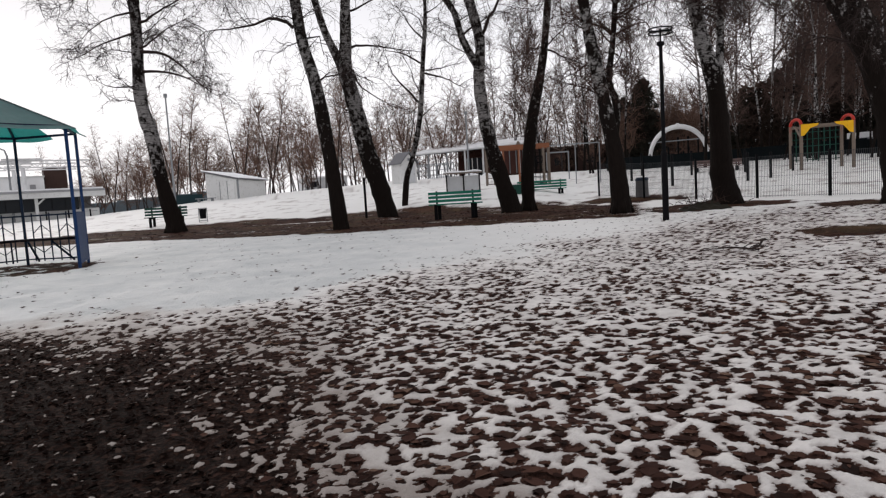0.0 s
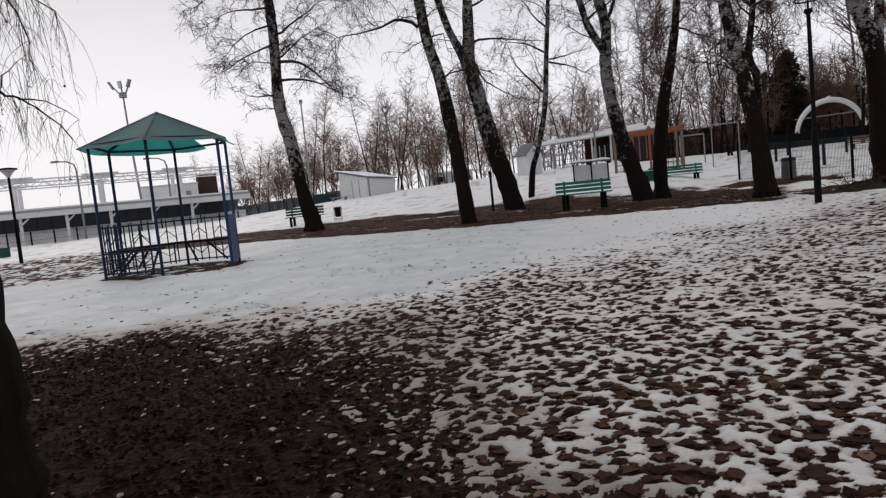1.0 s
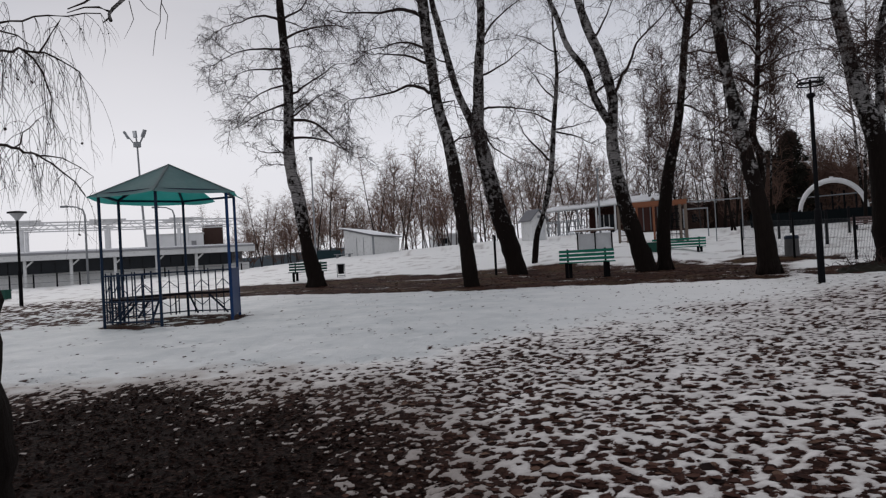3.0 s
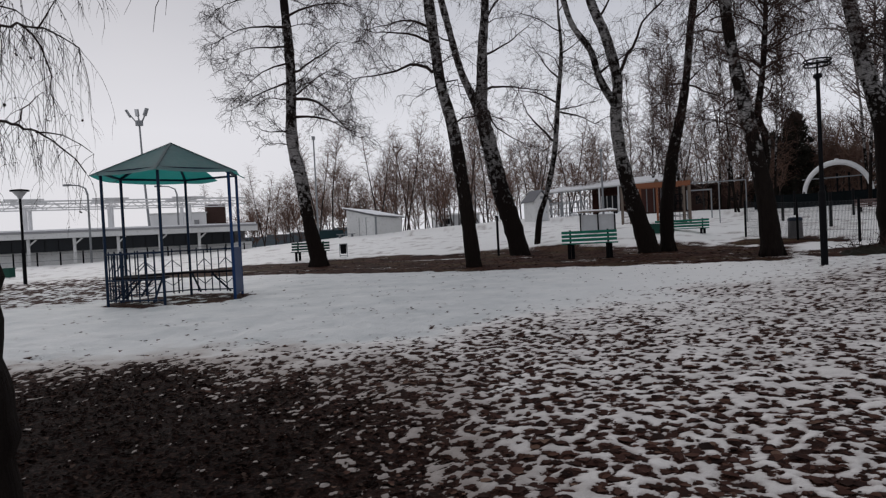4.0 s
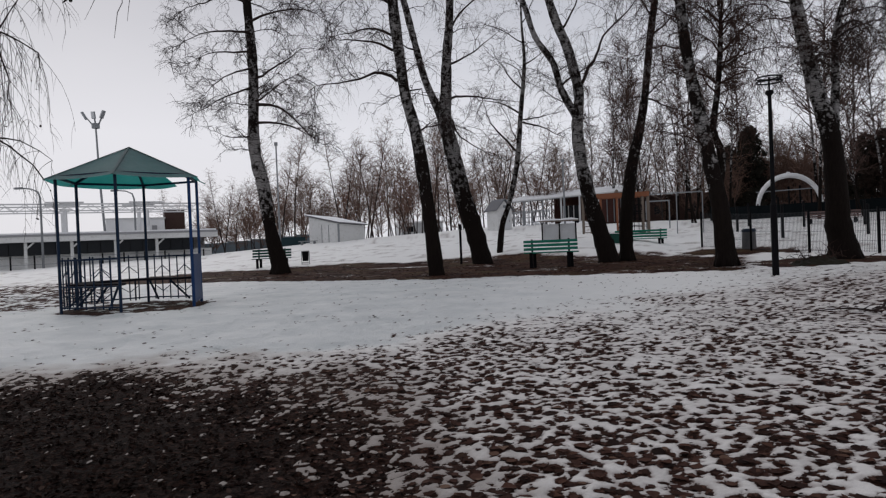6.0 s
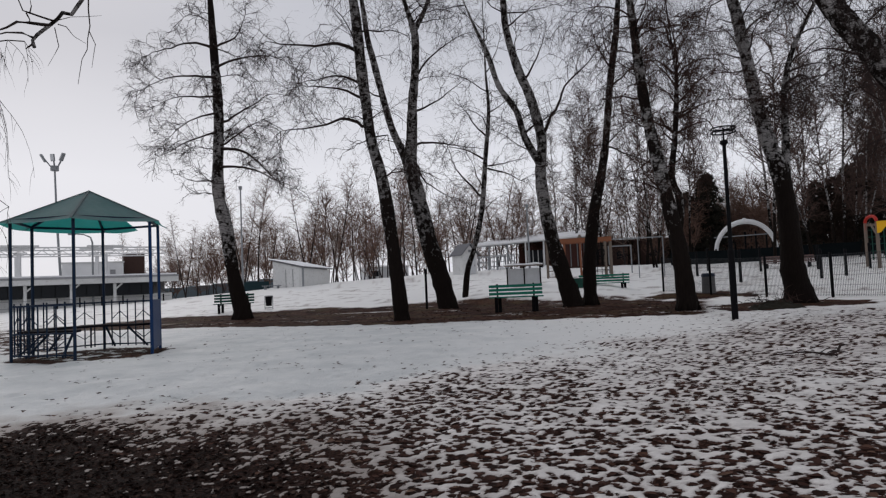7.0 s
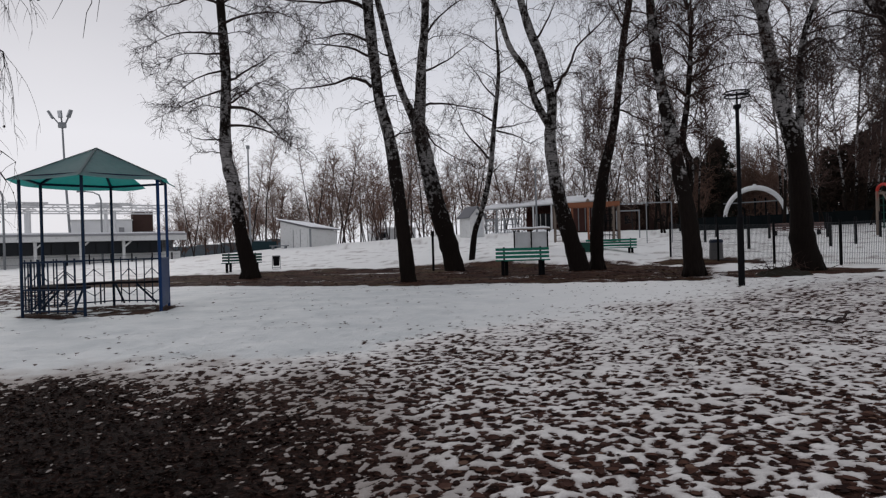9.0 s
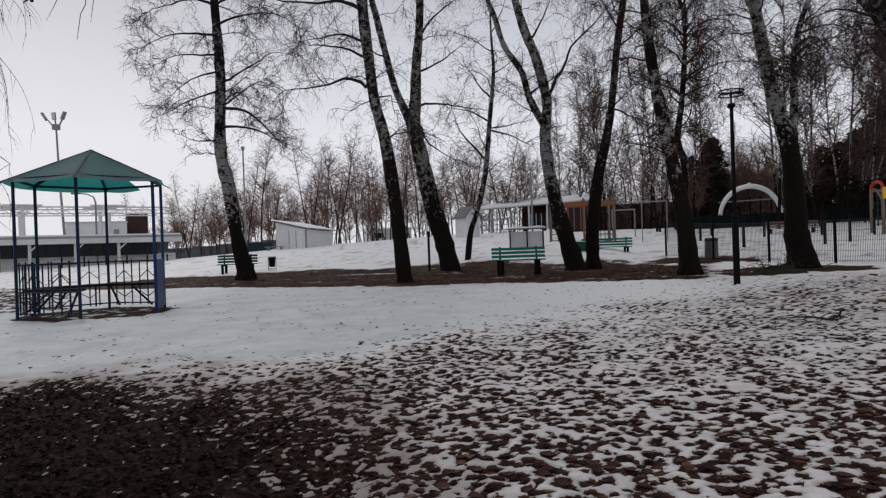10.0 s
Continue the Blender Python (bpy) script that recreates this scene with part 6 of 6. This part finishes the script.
# ---- buildings ----
def shed():
    # corner coordinates in plan
    L, C, R = Vector((-17.6, 51.7, 0)), Vector((-15.0, 50.9, 0)), Vector((-13.75, 53.9, 0))
    B = L + (R - C)
    f = thing("shed", (0, 0, 0), "white metal shed with sloping roof and double door", "shed")
    z0 = 0.9
    top = {"L": 3.30, "C": 2.68, "R": 2.50, "B": 3.13}

    def wall(name, p, q, ta, tb):
        e = (q - p).normalized()
        n = Vector((e.y, -e.x, 0)) * 0.06
        s = Shape()
        i = 0
        pts = [(p, z0), (q, z0), (q, tb), (p, ta)]
        s.v = [(a.x + n.x, a.y + n.y, z) for a, z in pts] + [(a.x - n.x, a.y - n.y, z) for a, z in pts]
        s.f = [(0, 1, 2, 3), (7, 6, 5, 4), (0, 4, 5, 1), (1, 5, 6, 2), (2, 6, 7, 3), (3, 7, 4, 0)]
        return part(name, s, "pale_wall", f)

    wall("wall", L, C, top["L"], top["C"])
    wall("wall", C, R, top["C"], top["R"])
    wall("wall", R, B, top["R"], top["B"])
    wall("wall", B, L, top["B"], top["L"])
    e, g = (C - L).normalized(), (R - C).normalized()
    nrm = Vector((e.y, -e.x, 0))
    s = Shape()
    o = 0.22
    cs = [(L - e * o - g * o, top["L"] + 0.10), (C + e * o - g * o, top["C"] + 0.02), (R + e * o + g * o, top["R"] + 0.03), (B - e * o + g * o, top["B"] + 0.10)]
    s.v = [(a.x, a.y, z) for a, z in cs] + [(a.x, a.y, z + 0.09) for a, z in cs]
    s.f = [(3, 2, 1, 0), (4, 5, 6, 7)] + [(j, (j + 1) % 4, 4 + (j + 1) % 4, 4 + j) for j in range(4)]
    part("roof", s, "roof_grey", f)
    s2 = Shape()
    s2.v = [(a.x, a.y, z + 0.094) for a, z in cs] + [(a.x, a.y, z + 0.14) for a, z in cs]
    s2.f = s.f
    part("snow", s2, "snow_cap", f)
    m = Matrix(((e.x, nrm.x, 0), (e.y, nrm.y, 0), (0, 0, 1)))
    for k in range(2):
        c = L.lerp(C, 0.56 + 0.24 * k) + nrm * 0.075 + Vector((0, 0, 1.83))
        d = part("door", Shape().box(c, (0.60, 0.05, 1.5), m), "pale_wall", f)
        part("door_edge", Shape().box(c - e * 0.31 + nrm * 0.02, (0.035, 0.05, 1.55), m), "grey_metal", d)
    part("corner_post", Shape().box(C + Vector((0, 0, 1.78)), (0.14, 0.14, 1.75)), "grey_metal", f)
    b = thing("low_table", (-17.4, 50.6, 0.95), "small grey low table beside the shed", "table")
    part("tabletop", Shape().box((0, 0, 0.45), (1.4, 0.5, 0.06), None, 0.01), "grey_metal", b)
    for s in (-0.5, 0.5):
        part("leg", Shape().box((s, 0, 0.2), (0.08, 0.4, 0.5)), "grey_metal", b)


shed()


def kiosk():
    x, y = -2.45, 50.4
    z = ground_z(x, y)
    f = thing("kiosk", (x, y, z), "small white kiosk with grey gabled roof", "hut", turn=facing(x, y, 32))
    part("wall", Shape().box((0, 0, 0.70), (1.25, 1.5, 1.55)), "pale_wall", f)
    for side in (-1, 1):
        s = Shape()
        s.v = [(side * 0.80, -0.90, 1.38), (side * 0.80, 0.90, 1.38), (0, 0.90, 2.22), (0, -0.90, 2.22), (side * 0.80, -0.90, 1.45), (side * 0.80, 0.90, 1.45), (0, 0.90, 2.29), (0, -0.90, 2.29)]
        s.f = [(0, 1, 2, 3), (4, 7, 6, 5), (0, 3, 7, 4), (1, 5, 6, 2), (0, 4, 5, 1), (3, 2, 6, 7)]
        part("roof_slope", s, "roof_grey", f)
    for y0 in (-0.74, 0.74):
        part("gable", Shape().face((-0.62, y0, 1.47), (0.62, y0, 1.47), (0, y0, 2.13)), "pale_wall", f)
    part("gable_vent", Shape().box((0, -0.765, 1.70), (0.22, 0.03, 0.2)), "grey_metal", f)
    door = part("door", Shape().box((0.1, -0.77, 0.62), (0.7, 0.04, 1.25)), "white_board", f)
    part("door_handle", Shape().box((0.36, -0.80, 0.62), (0.03, 0.04, 0.14)), "grey_metal", door)


kiosk()


def canopy_hall():
    """Open-sided hall with a snowy lean-to roof."""
    f = thing("canopy_building", (0, 0, 0), "open hall with snow-covered white roof and dark interior", "building")
    z0 = 1.75
    A, B, C, D = Vector((-1.9, 59.9, 4.12)), Vector((8.2, 60.2, 4.62)), Vector((8.6, 66.5, 5.36)), Vector((0.2, 66.5, 4.95))
    s = Shape()
    pts = (A, B, C, D)
    s.v = [tuple(p) for p in pts] + [(p.x, p.y, p.z + 0.10) for p in pts]
    s.f = [(3, 2, 1, 0), (4, 5, 6, 7)] + [(j, (j + 1) % 4, 4 + (j + 1) % 4, 4 + j) for j in range(4)]
    part("roof", s, "white_metal", f)
    s2 = Shape()
    s2.v = [(p.x, p.y, p.z + 0.104) for p in pts] + [(p.x, p.y, p.z + 0.26) for p in pts]
    s2.f = s.f
    part("snow", s2, "snow_cap", f)
    for k in range(6):
        t = 0.12 + 0.16 * k
        p = A.lerp(B, t)
        part("post", Shape().box((p.x, p.y + 0.3, (z0 + p.z) / 2), (0.14, 0.14, p.z - z0), None, 0.01), "white_metal" if k > 1 else "grey_metal", f)
    part("back_wall", Shape().box((5.3, 65.6, 3.1), (6.4, 0.2, 3.2)), "red_boards", f)
    part("side_wall", Shape().box((8.0, 63.0, 3.2), (0.2, 5.0, 2.6)), "red_boards", f)
    part("front_wall", Shape().box((6.6, 61.4, 3.0), (2.7, 0.2, 2.4)), "red_boards", f)
    panel = part("front_panel", Shape().box((3.5, 62.4, 2.75), (1.5, 0.2, 1.9)), "dark_glass", f)
    for k in range(4):
        part("mullion", Shape().box((2.8 + 0.47 * k, 62.26, 2.75), (0.07, 0.06, 1.9)), "white_metal", panel)
    for k in range(5):
        part("cladding_strip", Shape().box((5.4 + 0.6 * k, 61.26, 3.0), (0.08, 0.06, 2.4)), "grey_metal", f)
    for k in range(5):
        part("purlin", Shape().bar(A.lerp(D, 0.1 + 0.2 * k) - Vector((0, 0, 0.06)), B.lerp(C, 0.1 + 0.2 * k) - Vector((0, 0, 0.06)), 0.08, 0.10), "grey_metal", f)
    h = thing("snow_heap", (2.2, 57.6, 1.75), "heaped dirty snow before the open hall", "snow heap")
    r = random.Random(5)
    s = Shape()
    for k in range(22):
        c = Vector((r.uniform(-3.2, 2.4), r.uniform(-0.6, 0.6), 0))
        w = r.uniform(0.25, 0.6)
        s.tube([c + Vector((0, 0, -0.3)), c, c + Vector((r.uniform(-0.1, 0.1), 0, w * 0.5)), c + Vector((0, 0, w * 0.8))], [w * 1.2, w, w * 0.75, w * 0.2], 7)
    part("snow", s, "snow_cap", h, smooth=True)
    t = thing("lattice_fence", (0, 0, 0), "low pale lattice fence beside the hall", "fence")
    for k in range(6):
        p = Vector((-2.2 + 0.72 * k, 56.0, 1.85))
        part("post", Shape().box(p + Vector((0, 0, 0.6)), (0.09, 0.09, 1.4)), "grey_metal", t)
    for h in (0.35, 0.75, 1.15, 1.25):
        part("rail", Shape().bar((-2.2, 56.0, 1.85 + h), (1.4, 56.0, 1.9 + h), 0.06), "grey_metal", t)
    for k in range(24):
        part("slat", Shape().bar((-2.2 + 0.15 * k, 56.0, 1.9), (-2.2 + 0.15 * k, 56.0, 3.05), 0.035), "grey_metal", t)


canopy_hall()


def long_building():
    """Low long hall with a strip of dark windows and open steel trusses over its roof."""
    a, b = Vector((-52.0, 36.5, 0)), Vector((-27.8, 55.9, 0))
    e = (b - a).normalized()
    n = Vector((e.y, -e.x, 0))
    if n.dot(-a) < 0:
        n = -n
    length = (b - a).length
    m = Matrix(((e.x, -n.x, 0), (e.y, -n.y, 0), (0, 0, 1)))
    f = thing("long_building", (0, 0, 0), "long low pale building with dark window strip and roof trusses", "building")

    def at(u, v, z):
        return a + e * u - n * v + Vector((0, 0, z))

    part("plinth", Shape().box(at(length / 2, 1.2, 0.6), (length, 0.3, 1.3), m), "pale_wall", f)
    part("wall", Shape().box(at(length / 2, 4.0, 1.4), (length, 0.3, 2.8), m), "grey_wall", f)
    part("fascia", Shape().box(at(length / 2, 0.0, 2.42), (length + 0.6, 0.5, 0.42), m), "pale_wall", f)
    part("roof", Shape().box(at(length / 2, 5.5, 2.72), (length + 0.6, 11.6, 0.16), m), "grey_wall", f)
    part("snow", Shape().box(at(length / 2, 5.6, 2.87), (length + 0.4, 11.4, 0.12), m), "snow_cap", f)
    k, u = 0, 1.2
    while u < length - 2.0:
        w = part("window", Shape().box(at(u + 1.55, 0.32, 1.68), (2.85, 0.10, 1.0), m), "dark_glass", f)
        for i in range(1, 3):
            part("glazing_bar", Shape().box(at(u + 0.12 + 0.95 * i, 0.26, 1.68), (0.05, 0.04, 1.0), m), "black_metal", w)
        part("column", Shape().box(at(u - 0.02, 0.2, 1.2), (0.22, 0.22, 2.3), m), "pale_wall", f)
        part("bracket", Shape().bar(at(u + 0.02, 0.15, 1.7), at(u + 0.55, 0.15, 2.18), 0.12), "pale_wall", f)
        u += 3.15
        k += 1
    # trusses and their legs on the roof
    for row, v in enumerate((3.0, 8.5)):
        u = 0.5
        zt = 5.35 + 0.12 * row
        while u < length:
            w = min(6.2, length - u)
            t = part("truss", Shape().bar(at(u, v, zt), at(u + w, v, zt), 0.12).bar(at(u, v, zt - 0.55), at(u + w, v, zt - 0.55), 0.10), "white_metal", f)
            for i in range(8):
                p, q = u + w * i / 8, u + w * (i + 1) / 8
                za, zb = (zt, zt - 0.55) if i % 2 else (zt - 0.55, zt)
                part("lattice_bar", Shape().bar(at(p, v, za), at(q, v, zb), 0.06), "white_metal", t)
            part("leg", Shape().bar(at(u + 0.4, v, 2.9), at(u + 0.4, v, zt - 0.5), 0.26, 0.20), "white_metal", f)
            cap = part("cap_plate", Shape().box(at(u + 0.4, v, zt + 0.14), (2.8, 0.5, 0.10), m), "white_metal", f)
            for i in range(3):
                part("stack_plate", Shape().box(at(u + 0.4, v, zt - 0.02 - 0.2 * i), (1.5 - 0.2 * i, 0.4, 0.06), m), "white_metal", cap)
            u += 6.3
    # fence in front
    g = thing("low_fence", (0, 0, 0), "thin dark posts of a fence before the long building", "fence")
    for i in range(20):
        p = a + n * 3.0 + e * (1.5 * i + 1.0)
        part("post", Shape().box((p.x, p.y, 0.5), (0.09, 0.09, 1.3), None, 0.01), "black_metal", g)
    for h in (0.5, 1.0):
        p, q = a + n * 3.0, a + n * 3.0 + e * 30
        part("rail", Shape().bar((p.x, p.y, h), (q.x, q.y, h), 0.03), "grey_metal", g)
    w = thing("white_block", (-42.7, 68.0, 0), "white flat-roofed building behind the long hall", "building", turn=facing(-42.7, 68))
    part("wall", Shape().box((0, 0, 2.2), (5.6, 6, 4.9)), "white_arch", w)
    part("roof", Shape().box((0, 0, 4.68), (5.8, 6.2, 0.12)), "pale_wall", w)
    part("door", Shape().box((1.8, -3.02, 3.4), (0.5, 0.06, 1.0)), "grey_wall", w)
    # added block stands for the dark bushy trees beside the building
    part("tree_block", Shape().box((3.9, 0.5, 2.7), (2.0, 4.5, 5.8)), "brown_boards", w, "dark brown block in place of bushy trees")


long_building()


def far_house(x, y, w, h, mat, roof, label):
    z = ground_z(x, y)
    f = thing("far_building", (x, y, z), label, "building", "distant buildings", turn=facing(x, y, 12))
    part("wall", Shape().box((0, 0, h / 2 - 0.3), (w, 5, h + 0.6)), mat, f)
    part("roof", Shape().box((0, 0, h + 0.1), (w + 0.5, 5.5, 0.2)), roof, f)
    for k in range(max(1, int(w / 2.5))):
        part("window", Shape().box((-w / 2 + 1.2 + 2.4 * k, -2.52, h * 0.55), (0.9, 0.06, 0.8)), "dark_glass", f)


def brown_hall():
    """Long low brown boarded building behind the playground."""
    x, y = 13.5, 74.0
    z = ground_z(x, y)
    f = thing("boarded_hall", (x, y, z), "long low brown boarded building behind the playground", "building", turn=facing(x, y))
    part("wall", Shape().box((0, 0, 1.0), (15, 5, 3.4)), "brown_boards", f)
    part("roof", Shape().box((0, 0, 2.78), (15.6, 5.6, 0.14)), "brown_boards", f)
    for k in range(5):
        part("window", Shape().box((-6 + 3 * k, -2.52, 1.3), (1.2, 0.06, 0.8)), "dark_glass", f)


brown_hall()
far_house(-16.5, 97, 6, 2.0, "white_board", "snow_cap", "low pale building far behind bare trees")


# ---- small things on the snow ----
def fallen_branch():
    r = random.Random(77)
    b = thing("fallen_branch", (3.72, 8.02, 0.0), "dark crooked fallen branch lying on snow", "branch")
    p = spline([(-0.56, 0.12, 0.018), (-0.34, 0.16, 0.03), (-0.14, 0.18, 0.03), (0.0, -0.06, 0.03), (0.09, -0.04, 0.06), (0.15, 0.02, 0.11), (0.20, 0.05, 0.12)], 0.05)
    n = len(p)
    part("stick", Shape().tube([(q[0], q[1], q[2] + r.uniform(0, 0.008)) for q in p], [0.006 + 0.010 * i / n for i in range(n)], 7), "twig", b)
    for k in range(n // 4, n, 3):
        way = (r.gauss(0.2, 0.8), r.gauss(0, 0.8), r.uniform(0.0, 0.5))
        part("twig", Shape().tube(shoot(r, p[k][:3], way, r.uniform(0.08, 0.24), 0.15, 4, 0.2), [0.008, 0.007, 0.005, 0.004, 0.003], 4), "twig", b)
    for k in range(5):
        way = (r.gauss(0.3, 0.7), r.gauss(0, 0.7), r.uniform(-0.4, 0.3))
        part("twig", Shape().tube(shoot(r, p[-3 - k % 3][:3], way, r.uniform(0.07, 0.16), 0.2, 3, 0.2), [0.013, 0.011, 0.008, 0.005], 4), "twig", b)


fallen_branch()


def brush_pile(x, y):
    """Low heap of dark soil, leaves and broken twigs."""
    r = random.Random(78)
    b = thing("brush_pile", (x, y, ground_z(x, y)), "low heap of dark soil and broken twigs beside a birch", "brush pile")
    heap = Shape()
    rings = 7
    heap.v.append((0, 0, 0.19))
    for k in range(1, rings + 1):
        t = k / rings
        for a in range(20):
            th = a * math.pi / 10
            q = 1 + 0.25 * float(wave(math.cos(th) * 2, math.sin(th) * 2, 1.0, 50))
            heap.v.append((0.75 * t * q * math.cos(th), 0.45 * t * q * math.sin(th), 0.19 * (1 - t * t) - 0.05 * t + r.uniform(-0.05, 0.05) * (k < rings)))
    heap.f += [(0, 1 + a, 1 + (a + 1) % 20) for a in range(20)]
    for k in range(rings - 1):
        heap.f += [(1 + k * 20 + a, 21 + k * 20 + a, 21 + k * 20 + (a + 1) % 20, 1 + k * 20 + (a + 1) % 20) for a in range(20)]
    part("mound", heap, "needles", b)
    for _ in range(34):
        p = Vector((r.gauss(0, 0.38), r.gauss(0, 0.2), 0.16))
        pts = shoot(r, p, (r.gauss(0, 1), r.gauss(0, 0.5), r.uniform(0.1, 0.8)), r.uniform(0.2, 0.6), 0.2, 4, 0.25)
        part("twig", Shape().tube(pts, [0.009, 0.008, 0.006, 0.005, 0.003], 4), "brown_twig", b)
    for _ in range(9):
        p = Vector((r.gauss(-0.1, 0.3), r.gauss(0.1, 0.2), 0.02))
        pts = shoot(r, p, (r.gauss(0, 0.2), r.gauss(0, 0.2), 1), r.uniform(0.35, 0.6), 0.0, 4, 0.12)
        part("weed", Shape().tube(pts, [0.005, 0.004, 0.004, 0.003, 0.002], 4), "brown_twig", b)


brush_pile(7.35, 18.55)
